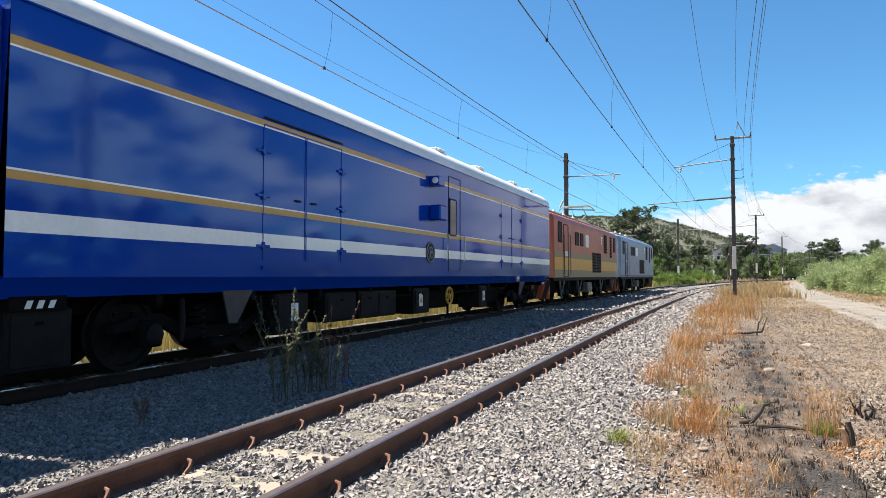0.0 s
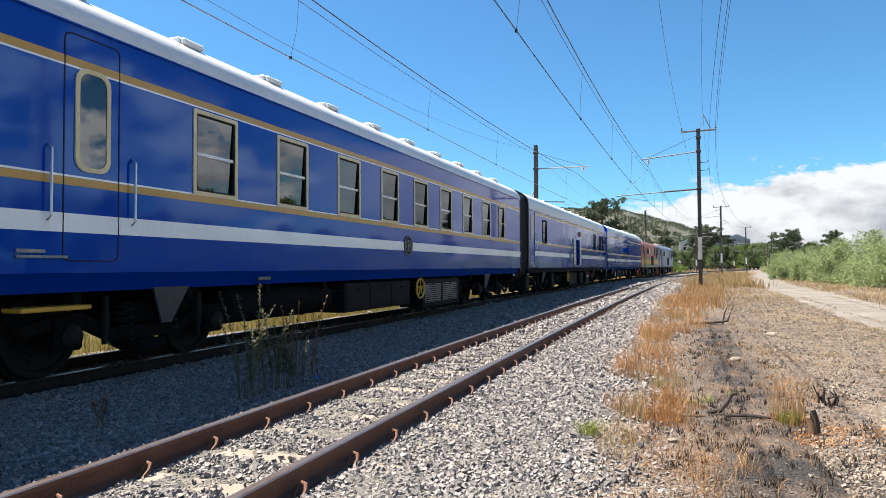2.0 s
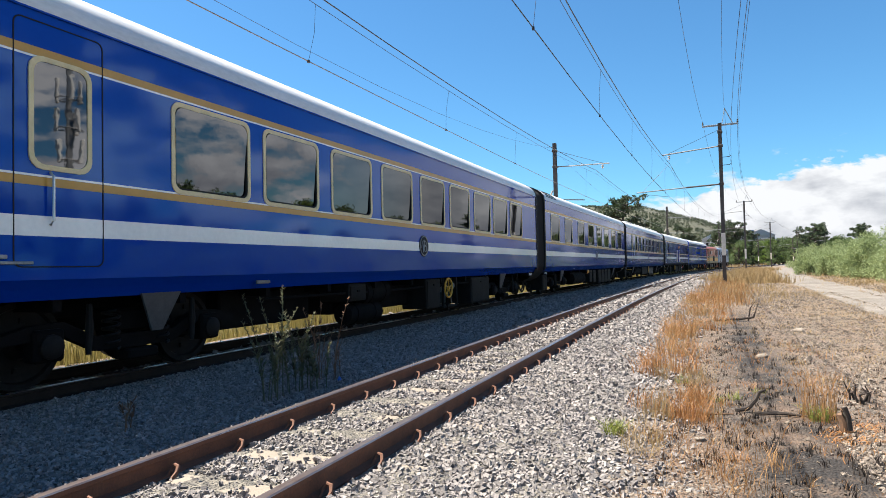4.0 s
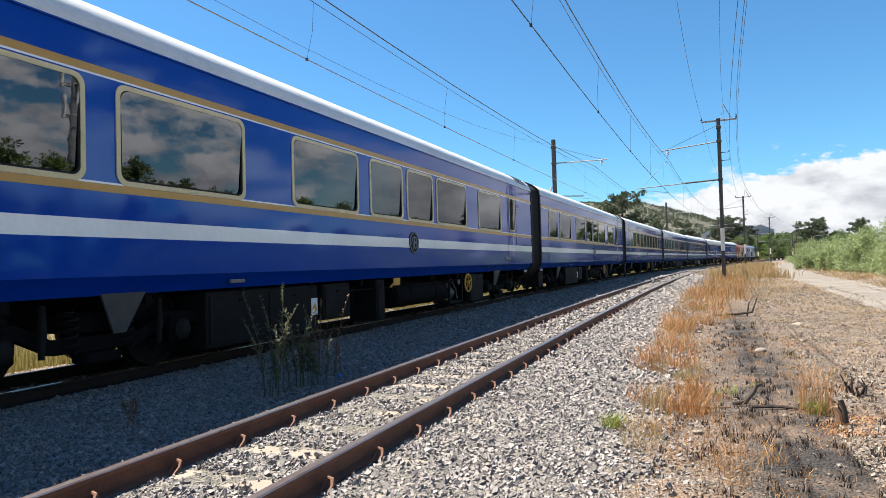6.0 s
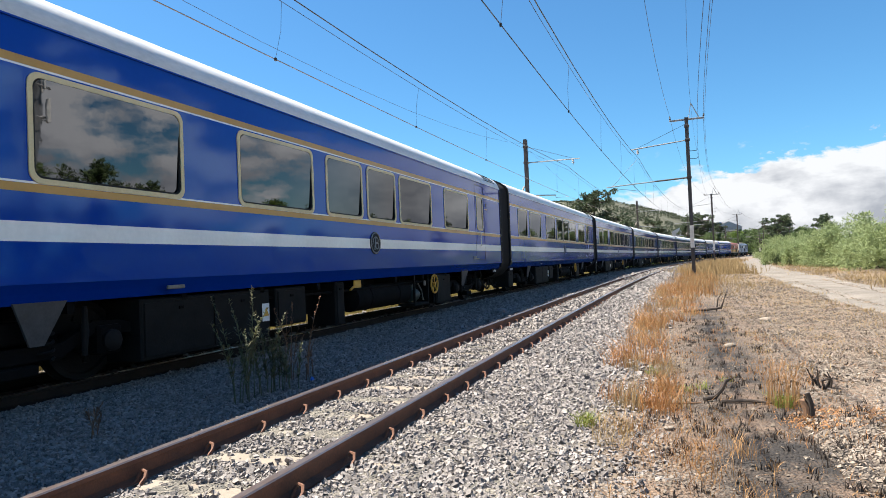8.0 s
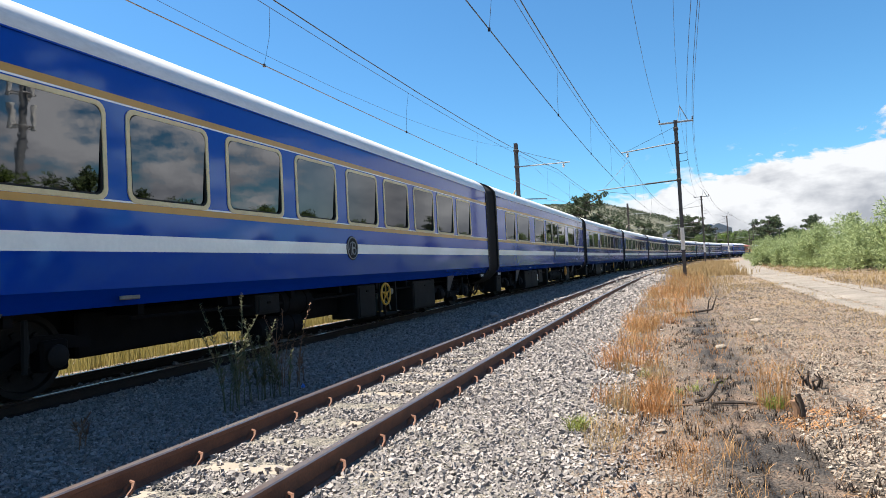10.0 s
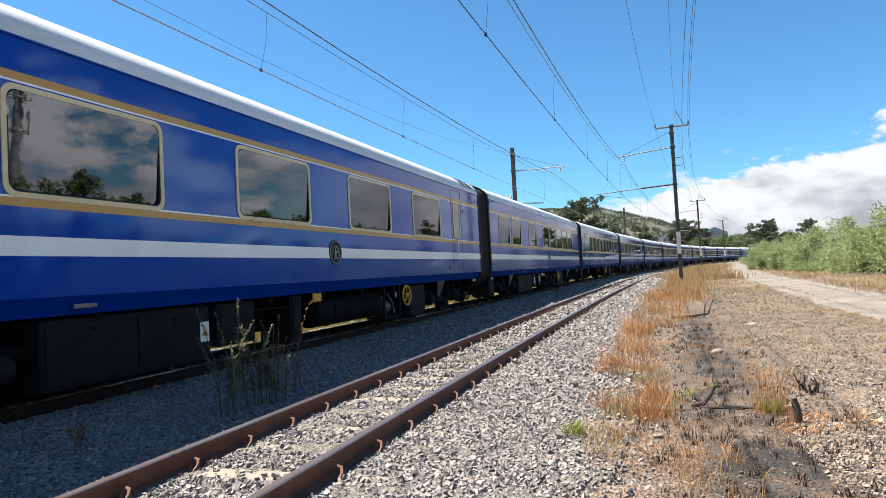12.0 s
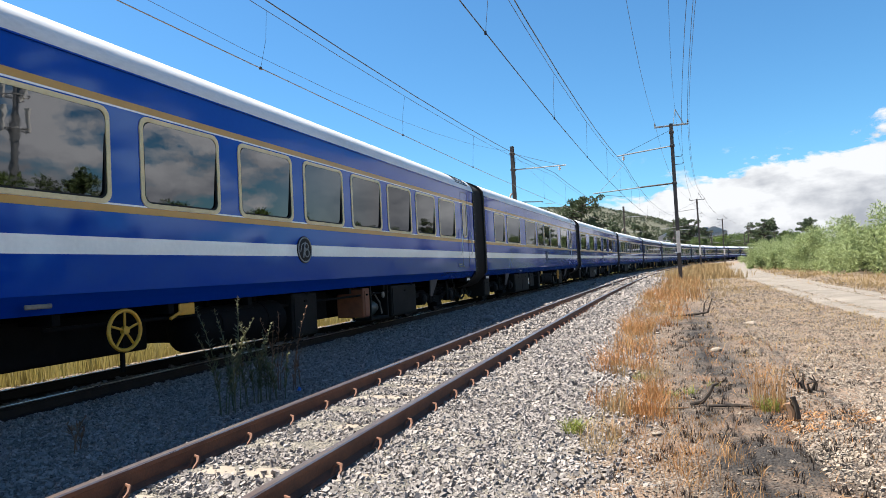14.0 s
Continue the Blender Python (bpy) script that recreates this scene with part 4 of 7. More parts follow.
def wheelset_mesh(r=WHEEL_R):
    s = Shape().tube([(-0.75, 0, 0), (0.75, 0, 0)], 0.07, 10)
    for sx in (1, -1):
        x = 0.5685 * sx
        s.lathe((x - 0.075 * sx, 0, 0), (sx, 0, 0), [(0, r + 0.02), (0.03, r + 0.02), (0.04, r), (0.14, r - 0.008), (0.142, r - 0.07), (0.10, r - 0.09), (0.09, 0.16), (0.15, 0.13), (0.16, 0.09)], 24)
        for k in range(6):
            w = k * math.pi / 3
            s.box(x + 0.01, x + 0.05, r * 0.55 * math.cos(w) - 0.03, r * 0.55 * math.cos(w) + 0.03, r * 0.55 * math.sin(w) - 0.03, r * 0.55 * math.sin(w) + 0.03)
    return s.mesh("wheelset", M["wheel"], True)


def bogie_shapes():
    s = Shape()
    for sx in (1, -1):
        x0, x1 = (0.92, 1.04) if sx > 0 else (-1.04, -0.92)
        # side frame dipping between the axles
        prof = [(-1.65, 0.62), (-1.35, 0.70), (-0.95, 0.72), (-0.55, 0.52), (0.55, 0.52), (0.95, 0.72), (1.35, 0.70), (1.65, 0.62), (1.65, 0.52), (1.30, 0.55), (0.98, 0.58), (0.55, 0.36), (-0.55, 0.36), (-0.98, 0.58), (-1.30, 0.55), (-1.65, 0.52)]
        n = len(prof)
        v = [(x, y, z) for x in (x0, x1) for y, z in prof]
        s.add(v, [tuple(range(n))[::-1], tuple(range(n, 2 * n))] + [(k, (k + 1) % n, n + (k + 1) % n, n + k) for k in range(n)])
        for y in (-1.15, 1.15):
            s.box(x0 - 0.02, x1 + 0.06, y - 0.17, y + 0.17, 0.32, 0.66, 0.03)
        s.box(x0 - 0.05, x1 + 0.10, -0.22, 0.22, 0.22, 0.34, 0.02)
    s.box(-1.0, 1.0, -0.25, 0.25, 0.55, 0.80, 0.03)
    return s


BOGIE = {}


def add_bogie(parent, y, axle=1.15, r=WHEEL_R):
    if not BOGIE:
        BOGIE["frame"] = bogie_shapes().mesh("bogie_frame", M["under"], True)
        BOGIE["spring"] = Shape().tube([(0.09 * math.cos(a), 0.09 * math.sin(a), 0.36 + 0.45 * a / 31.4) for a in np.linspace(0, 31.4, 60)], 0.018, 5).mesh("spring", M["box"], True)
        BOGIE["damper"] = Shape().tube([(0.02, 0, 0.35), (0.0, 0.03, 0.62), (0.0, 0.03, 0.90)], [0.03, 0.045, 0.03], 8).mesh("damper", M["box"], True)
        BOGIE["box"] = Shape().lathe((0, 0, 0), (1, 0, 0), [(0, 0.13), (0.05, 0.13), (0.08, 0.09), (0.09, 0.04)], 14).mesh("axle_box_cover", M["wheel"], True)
    if r not in BOGIE:
        BOGIE[r] = wheelset_mesh(r)
    b = part("bogie", BOGIE["frame"], None, parent, "grimy cast bogie frame, darkened for shade", at=pose(0, y, 0))
    for x in (1.02, -1.02):
        for dy in (-0.36, 0.36):
            part("spring", BOGIE["spring"], None, b, at=pose(x, dy, 0))
        for dy in (-0.75, 0.75):
            part("damper", BOGIE["damper"], None, b, at=pose(x * 1.1, dy, 0))
    for dy in (-axle, axle):
        SPIN.append((part("wheelset", BOGIE[r], None, b, "dull steel wheelset, darkened for shade", at=pose(0, dy, r)), dy, r))
        for sx in (1, -1):
            part("axle_box_cover", BOGIE["box"], None, b, at=pose(1.09 * sx, dy, 0.48, 0, 0, 0 if sx > 0 else 180))


def hazard_plate(parent, x, y, z, sx):
    p = part("warning_plate", Shape().box(min(x, x + 0.008 * sx), max(x, x + 0.008 * sx), y - 0.09, y + 0.09, z - 0.14, z + 0.14, 0.002), M["sign"], parent, "white plate with a yellow warning triangle")
    o = x + 0.010 * sx
    part("warning_triangle", Shape().add([(o, y - 0.075, z - 0.06), (o, y + 0.075, z - 0.06), (o, y, z + 0.075), (o + 0.002 * sx, y - 0.075, z - 0.06), (o + 0.002 * sx, y + 0.075, z - 0.06), (o + 0.002 * sx, y, z + 0.075)], [(0, 1, 2), (3, 4, 5), (0, 1, 4, 3), (1, 2, 5, 4), (2, 0, 3, 5)]), M["yellow"], p, smooth=False)


def hand_wheel(parent, y, sx, r=0.24):
    x = 1.22 * sx
    s = Shape().ring((x, y, 0.70), (1, 0, 0), r, 0.025, 22).lathe((x - 0.03, y, 0.70), (1, 0, 0), [(0, 0.05), (0.06, 0.05)], 10)
    for k in range(5):
        a = 2 * math.pi * k / 5
        s.tube([(x, y, 0.70), (x, y + r * math.sin(a), 0.70 + r * math.cos(a))], 0.016, 5)
    part("hand_wheel", s, M["yellow"], parent, "yellow spoked brake hand wheel")
    part("wheel_post", Shape().tube([(x - 0.05 * sx, y, 0.70), (x - 0.05 * sx, y, 0.20)], 0.03, 6), M["under"], parent)


def equipment_box(parent, y0, y1, z0=0.28, z1=0.90, mat="box", plate_at=None, panels=2, lid="", margin=0.05):
    for sx in (1, -1):
        a, b = (0.55, 1.20) if sx > 0 else (-1.20, -0.55)
        e = part("equipment_box", Shape().box(a, b, y0, y1, z0, z1, 0.02), M[mat], parent, "steel underfloor box, grey darkened for shade")
        x = 1.20 * sx
        for k in range(panels):
            c, d = y0 + margin + (y1 - y0 - 2 * margin) * k / panels, y0 + margin + (y1 - y0 - 2 * margin) * (k + 1) / panels - (0.04 if not lid else 0.16)
            p = part("box_lid", Shape().box(min(x, x + 0.018 * sx), max(x, x + 0.018 * sx), c, d, z0 + margin, z1 - margin, 0.006), M[lid or mat], e)
            if lid:
                for j in range(9):
                    z = z0 + margin + (z1 - z0 - 2 * margin) * (j + 0.5) / 9
                    part("slat", Shape().box(min(x, x + 0.03 * sx), max(x, x + 0.03 * sx), c + 0.03, d - 0.03, z - 0.008, z + 0.008), M["under"], p)
            part("lid_latch", Shape().box(min(x, x + 0.035 * sx), max(x, x + 0.035 * sx), (c + d) / 2 - 0.04, (c + d) / 2 + 0.04, z1 - 0.16, z1 - 0.12, 0.004), M["under"], e)
        if plate_at is not None:
            hazard_plate(e, x + 0.02 * sx, plate_at, (z0 + z1) / 2 + 0.02, sx)


def air_tank(parent, y0, y1, r=0.24, z=0.56, x=0.92):
    for sx in (1, -1):
        s = Shape().lathe((x * sx, y0, z), (0, 1, 0), [(0, 0.02), (0.03, r * 0.7), (0.08, r), (y1 - y0 - 0.08, r), (y1 - y0 - 0.03, r * 0.7), (y1 - y0, 0.02)], 18)
        for w in (0.25, 0.75):
            yy = y0 + (y1 - y0) * w
            s.lathe((x * sx, yy - 0.025, z), (0, 1, 0), [(0, r + 0.012), (0.05, r + 0.012)], 18)
            s.box(x * sx - 0.03, x * sx + 0.03, yy - 0.03, yy + 0.03, z + r * 0.9, 1.0)
        part("air_tank", s, M["under"], parent, "cylindrical air tank, darkened for shade")


def step_bracket(parent, y):
    for sx in (1, -1):
        x, q = 1.27 * sx, 1.16 * sx
        v = [(x, y - 0.30, 0.99), (x, y + 0.30, 0.99), (q, y + 0.11, 0.53), (q, y - 0.05, 0.53)]
        v += [(px - 0.03 * sx, py, pz) for px, py, pz in v]
        part("step_bracket", Shape().add(v, [(0, 1, 2, 3), (4, 5, 6, 7), (0, 1, 5, 4), (1, 2, 6, 5), (2, 3, 7, 6), (3, 0, 4, 7)]), M["bracket"], parent, "tapered grey bracket", smooth=False)


def compressor(parent, y):
    """A motor and pump in an open cradle of angle irons."""
    for sx in (1, -1):
        x0, x1 = min(0.70 * sx, 1.18 * sx), max(0.70 * sx, 1.18 * sx)
        cr = part("cradle", Shape().box(x0, x1, y, y + 0.95, 0.20, 0.25, 0.01).box(x0, x0 + 0.05, y, y + 0.05, 0.25, 0.98).box(x1 - 0.05, x1, y, y + 0.05, 0.25, 0.98).box(x1 - 0.05, x1, y + 0.9, y + 0.95, 0.25, 0.98), M["box"], parent, "open angle-iron cradle")
        part("motor", Shape().lathe((0.95 * sx, y + 0.12, 0.46), (0, 1, 0), [(0, 0.08), (0.04, 0.17), (0.34, 0.17), (0.38, 0.12), (0.55, 0.10), (0.62, 0.04)], 16).box(0.95 * sx - 0.07, 0.95 * sx + 0.07, y + 0.2, y + 0.4, 0.60, 0.72, 0.02), M["pump_green"], cr, "green-grey motor")
        part("pipe", Shape().tube([(1.05 * sx, y + 0.1, 0.70), (1.05 * sx, y + 0.45, 0.80), (1.05 * sx, y + 0.75, 0.55), (1.05 * sx, y + 0.85, 0.30)], 0.022, 6).lathe((1.14 * sx, y + 0.72, 0.74), (sx, 0, 0), [(0, 0.07), (0.03, 0.07), (0.035, 0.05)], 12), M["grime"], cr, "pale pipe with a small gauge")


def valve_tag(parent, y):
    for sx in (1, -1):
        part("valve_handle", Shape().box(min(1.18 * sx, 1.21 * sx), max(1.18 * sx, 1.21 * sx), y - 0.06, y + 0.24, 0.80, 0.96, 0.01).tube([(1.2 * sx, y, 0.86), (1.2 * sx, y - 0.22, 0.77)], 0.022, 6), M["yellow"], parent, "small yellow valve handle")


def number_bars(parent, y):
    """A painted number too small to read: slanted white bars on the buffer beam."""
    for sx in (1, -1):
        x = 1.25 * sx
        beam = part("buffer_beam", Shape().box(min(1.0 * sx, x), max(1.0 * sx, x), y - 0.30, y + 0.30, 0.84, 1.0, 0.01), M["under"], parent)
        for k in range(3):
            yy = y - 0.15 + 0.12 * k
            part("number_bar", Shape().add([(x + 0.004 * sx, yy, 0.87), (x + 0.004 * sx, yy + 0.06, 0.87), (x + 0.004 * sx, yy + 0.09, 0.95), (x + 0.004 * sx, yy + 0.03, 0.95), (x - 0.01 * sx, yy, 0.87), (x - 0.01 * sx, yy + 0.06, 0.87), (x - 0.01 * sx, yy + 0.09, 0.95), (x - 0.01 * sx, yy + 0.03, 0.95)], [(0, 1, 2, 3), (0, 1, 5, 4), (1, 2, 6, 5), (2, 3, 7, 6), (3, 0, 4, 7)]), M["sign"], beam, smooth=False)


BOGIE_Y = 7.35


def underfloor(parent, variant, y0=-HALF, y1=HALF):
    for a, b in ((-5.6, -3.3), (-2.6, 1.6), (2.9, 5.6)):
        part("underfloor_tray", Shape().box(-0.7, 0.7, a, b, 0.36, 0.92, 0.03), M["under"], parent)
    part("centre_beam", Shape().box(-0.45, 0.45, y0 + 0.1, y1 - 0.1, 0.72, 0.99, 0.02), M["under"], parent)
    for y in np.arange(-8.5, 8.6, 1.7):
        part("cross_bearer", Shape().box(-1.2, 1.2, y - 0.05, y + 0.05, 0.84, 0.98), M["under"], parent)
    for y in (-BOGIE_Y, BOGIE_Y):
        add_bogie(parent, y)
        step_bracket(parent, 6.65 if y > 0 else -7.2)
    for y in (y0 + 0.45, y1 - 0.45):
        number_bars(parent, y)
    equipment_box(parent, y0 + 0.15, y0 + 0.85, 0.24, 0.86, panels=1)
    if variant == 0:       # sleeping coaches
        equipment_box(parent, -5.85, -3.22, 0.16, 0.93, plate_at=-3.36, panels=2)
        equipment_box(parent, -3.05, -2.15, 0.30, 0.93, panels=1)
        equipment_box(parent, -1.12, -0.76, 0.12, 0.95, panels=1)
        valve_tag(parent, -0.30)
        air_tank(parent, -0.20, 2.70, 0.27)
        compressor(parent, 2.85)
        mirrored(lambda sx: hand_wheel(parent, 4.13, sx))
        equipment_box(parent, 4.30, 5.45, 0.16, 0.93, panels=1)
    elif variant == 1:     # generator coach
        equipment_box(parent, -6.30, -5.45, 0.28, 0.92, panels=1, plate_at=-5.85)
        equipment_box(parent, -4.95, -3.95, 0.38, 0.90, panels=1)
        equipment_box(parent, -3.85, -2.35, 0.38, 0.90, panels=2)
        equipment_box(parent, -1.50, -0.70, 0.34, 0.92, panels=1, plate_at=-1.2)
        equipment_box(parent, 2.65, 3.25, 0.30, 0.92, panels=1, plate_at=2.95)
        mirrored(lambda sx: hand_wheel(parent, 0.45, sx, 0.2))
    elif variant == 2:     # sash-window coach
        air_tank(parent, -6.0, -3.05, 0.27, 0.66)
        equipment_box(parent, -2.68, 0.45, 0.34, 0.92, panels=3)
        equipment_box(parent, 1.26, 4.0, 0.20, 0.92, panels=2, lid="mesh_guard", margin=0.12)
        mirrored(lambda sx: hand_wheel(parent, 1.05, sx))
        for sx in (1, -1):
            part("folding_step", Shape().box(min(1.0 * sx, 1.30 * sx), max(1.0 * sx, 1.30 * sx), -9.2, -8.4, 0.78, 0.83, 0.01), M["yellow"], parent, "yellow footstep")
    elif variant == 6:     # baggage coach
        equipment_box(parent, -5.6, -4.9, 0.20, 0.93, panels=1)
        air_tank(parent, -4.4, -3.1, 0.25)
        mirrored(lambda sx: hand_wheel(parent, -1.61, sx, 0.27))
        equipment_box(parent, -1.2, 0.9, 0.18, 0.90, panels=2)
        equipment_box(parent, 1.9, 2.9, 0.22, 0.92, panels=1)
        equipment_box(parent, 3.74, 5.07, 0.18, 0.93, panels=1)
        for sx in (1, -1):
            for k in range(6):
                part("number_bar", Shape().box(min(1.21 * sx, 1.224 * sx), max(1.21 * sx, 1.224 * sx), 4.08 + 0.115 * k, 4.15 + 0.115 * k, 0.58, 0.68), M["sign"], parent, smooth=False)
        for sx in (1, -1):
            for z in (0.42, 0.80):
                part("footstep", Shape().box(min(1.02 * sx, 1.32 * sx), max(1.02 * sx, 1.32 * sx), -10.05, -9.55, z - 0.02, z + 0.02, 0.008), M["yellow"], parent, "yellow footstep")
    elif variant == 7:     # lounge with a guarded battery bay
        air_tank(parent, -4.65, -1.95, 0.29)
        valve_tag(parent, -1.35)
        equipment_box(parent, -1.0, -0.25, 0.30, 0.93, panels=1)
        equipment_box(parent, 0.0, 0.85, 0.24, 0.93, panels=1)
        equipment_box(parent, 1.45, 5.55, 0.16, 0.93, panels=4)
        for y in (2.45, 3.45, 4.45):
            part("guard_post", Shape().box(1.20, 1.245, y - 0.025, y + 0.025, 0.16, 0.95, 0.005).box(-1.245, -1.20, y - 0.025, y + 0.025, 0.16, 0.95, 0.005), M["box"], parent)
    elif variant == 4:     # dining and lounge coaches
        equipment_box(parent, -5.89, -3.20, 0.16, 0.93, panels=2)
        equipment_box(parent, -3.05, -2.36, 0.30, 0.93, panels=1, plate_at=-2.7)
        equipment_box(parent, -1.85, -1.12, 0.36, 0.95, panels=1, plate_at=-1.6)
        for k, y in enumerate((-0.55, -0.28, 0.0)):
            part("lamp_drum", Shape().lathe((1.02, y, 0.84), (1, 0, 0), [(0, 0.09), (0.12, 0.09), (0.14, 0.06)], 14), M["brass"], parent, "small brass drum")
        air_tank(parent, 0.15, 1.55, 0.22, 0.70)
        air_tank(parent, -0.6, 0.7, 0.20, 0.36)
        compressor(parent, 2.1)
        equipment_box(parent, 3.22, 4.98, 0.16, 0.93, panels=2)
        mirrored(lambda sx: hand_wheel(parent, 3.50, sx))
    else:
        mirrored(lambda sx: hand_wheel(parent, -4.2, sx) if variant == 5 else hand_wheel(parent, 2.1, sx))
        if variant == 5:
            valve_tag(parent, -3.2)
            air_tank(parent, -2.95, -0.65, 0.31)
            equipment_box(parent, -0.5, 0.35, 0.18, 0.95, panels=1)
            equipment_box(parent, 2.3, 2.62, 0.30, 0.93, mat="rust_box", panels=1)
            compressor(parent, 2.7)
        else:
            equipment_box(parent, -2.75, -2.1, 0.62, 0.95, panels=1)
            air_tank(parent, -2.0, -0.9, 0.24, 0.76)
            air_tank(parent, -2.6, -1.2, 0.20, 0.36)
            equipment_box(parent, 0.75, 1.6, 0.24, 0.95, panels=1)
            compressor(parent, 1.85)
        equipment_box(parent, 3.8, 5.4, 0.2, 0.93, panels=1)
    part("pipe_run", Shape().tube([(1.12, -5.2, 0.80), (1.12, -1.0, 0.76), (1.12, 5.2, 0.80)], 0.025, 6).tube([(-1.12, -5.2, 0.80), (-1.12, 5.2, 0.80)], 0.025, 6), M["under"], parent)
    for y in (y0, y1):
        w = 1 if y > 0 else -1
        part("coupler", Shape().box(-0.12, 0.12, min(y, y + 0.62 * w), max(y, y + 0.62 * w), 0.62, 0.88, 0.04).box(-0.2, 0.2, min(y + 0.40 * w, y + 0.66 * w), max(y + 0.40 * w, y + 0.66 * w), 0.58, 0.92, 0.05), M["under"], parent)
        for x, low in ((0.42, 0.20), (0.70, 0.30), (-0.55, 0.24)):
            pts = [(x, y - 0.35 * w, 0.82), (x, y - 0.30 * w, 0.55), (x, y - 0.10 * w, low + 0.08), (x, y + 0.15 * w, low), (x, y + 0.42 * w, low + 0.10), (x, y + 0.60 * w, low + 0.36)]
            part("brake_hose", Shape().tube(pts, 0.034, 7), M["seal"], parent, "black sagging brake hose")


def gangway(parent, y, deep=PITCH / 2 - HALF, mat="bellows"):
    """A full-height fabric bellows, filling half the gap to the next coach, with a bolted rim."""
    w = 1 if y > 0 else -1
    s = Shape()
    prof = [(0.72, 0.62), (1.02, 0.74), (1.26, 0.96), (1.355, 1.22), (1.365, 2.2), (1.365, CANT - 0.05)] + [(x * 0.97, z - 0.03) for x, z in roof_line(12)[1:-1]]
    prof += [(-1.365, CANT - 0.05), (-1.365, 2.2), (-1.355, 1.22), (-1.26, 0.96), (-1.02, 0.74), (-0.72, 0.62)]
    n = len(prof)
    cuts = ((0.0, 1.0, 0.0), (0.25, 0.992, 0.012), (0.6, 0.980, 0.035), (1.0, 0.972, 0.050))
    v = [(x * q, y + deep * r * w, z - (drop if z > 3 else 0)) for r, q, drop in cuts for x, z in prof]
    f = [(r * n + i, r * n + (i + 1) % n, r * n + n + (i + 1) % n, r * n + n + i) for r in range(len(cuts) - 1) for i in range(n)]
    s.add(v, f)
    g = part("gangway_bellows", s, M[mat], parent, "black fabric gangway bellows")
    rim = [(SIDE - 0.02, 1.06), (SIDE + 0.010, 1.20), (SIDE + 0.015, CANT - 0.02)] + roof_line(14, 0.02)[1:-1] + [(-SIDE - 0.015, CANT - 0.02), (-SIDE - 0.010, 1.20), (-SIDE + 0.02, 1.06)]
    inner = [(x * 0.95, z - 0.03) for x, z in rim]
    n = len(rim)
    v = [(x, yy, z) for yy in (y - 0.03 * w, y + 0.12 * w) for r in (rim, inner) for x, z in r]
    f = []
    for i in range(n - 1):
        f += [(i, i + 1, 2 * n + i + 1, 2 * n + i), (2 * n + i, 2 * n + i + 1, 3 * n + i + 1, 3 * n + i), (n + i, n + i + 1, 3 * n + i + 1, 3 * n + i)]
    r = part("bellows_rim", Shape().add(v, f), M["seal"], g, "studded black rim")
    bolts = Shape()
    for sx in (1, -1):
        for k in range(12):
            bolts.lathe(((SIDE + 0.014) * sx, y + 0.05 * w, 1.28 + 0.225 * k), (sx, 0, 0), [(0, 0.016), (0.008, 0.016), (0.013, 0.008)], 6)
    part("rim_bolts", bolts, M["arm"], r, "row of bright bolt heads")


def roof_louvre(parent, y0=8.70, y1=10.05):
    """Two ventilation panels a side, each of long dark slots up the curve of the roof."""
    for sx in (1, -1):
        for k in range(2):
            a, b = y0 + (y1 - y0) * k / 2 + 0.05, y0 + (y1 - y0) * (k + 1) / 2 - 0.03
            for j in range(6):
                sh = Shape()
                pts = []
                for w, grow in ((0.075 + 0.033 * j, 0.020), (0.075 + 0.033 * j + 0.011, 0.020), (0.075 + 0.033 * j + 0.011, 0.005), (0.075 + 0.033 * j, 0.005)):
                    q = math.pi * w
                    pts.append(((SIDE + grow) * math.cos(q) * sx, CANT + (ROOF + grow) * math.sin(q)))
                sh.extrude(pts, a, b)
                part("roof_louvre", sh, M["seal"], parent, "dark roof ventilation slot", smooth=False)


def roof_vent(parent, y, sx):
    a = math.pi * 0.24
    x, z = SIDE * math.cos(a) * sx, CANT + ROOF * math.sin(a)
    v = part("roof_ventilator", Shape().box(min(x, x - 0.32 * sx), max(x, x - 0.28 * sx), y - 0.22, y + 0.22, z - 0.08, z + 0.11, 0.02), M["roof"], parent, "white roof ventilator box")
    part("ventilator_grille", Shape().box(min(x, x + 0.10 * sx), max(x, x + 0.07 * sx), y - 0.20, y + 0.20, z + 0.0, z + 0.09, 0.02), M["sign"], v, "grey ventilator hood")


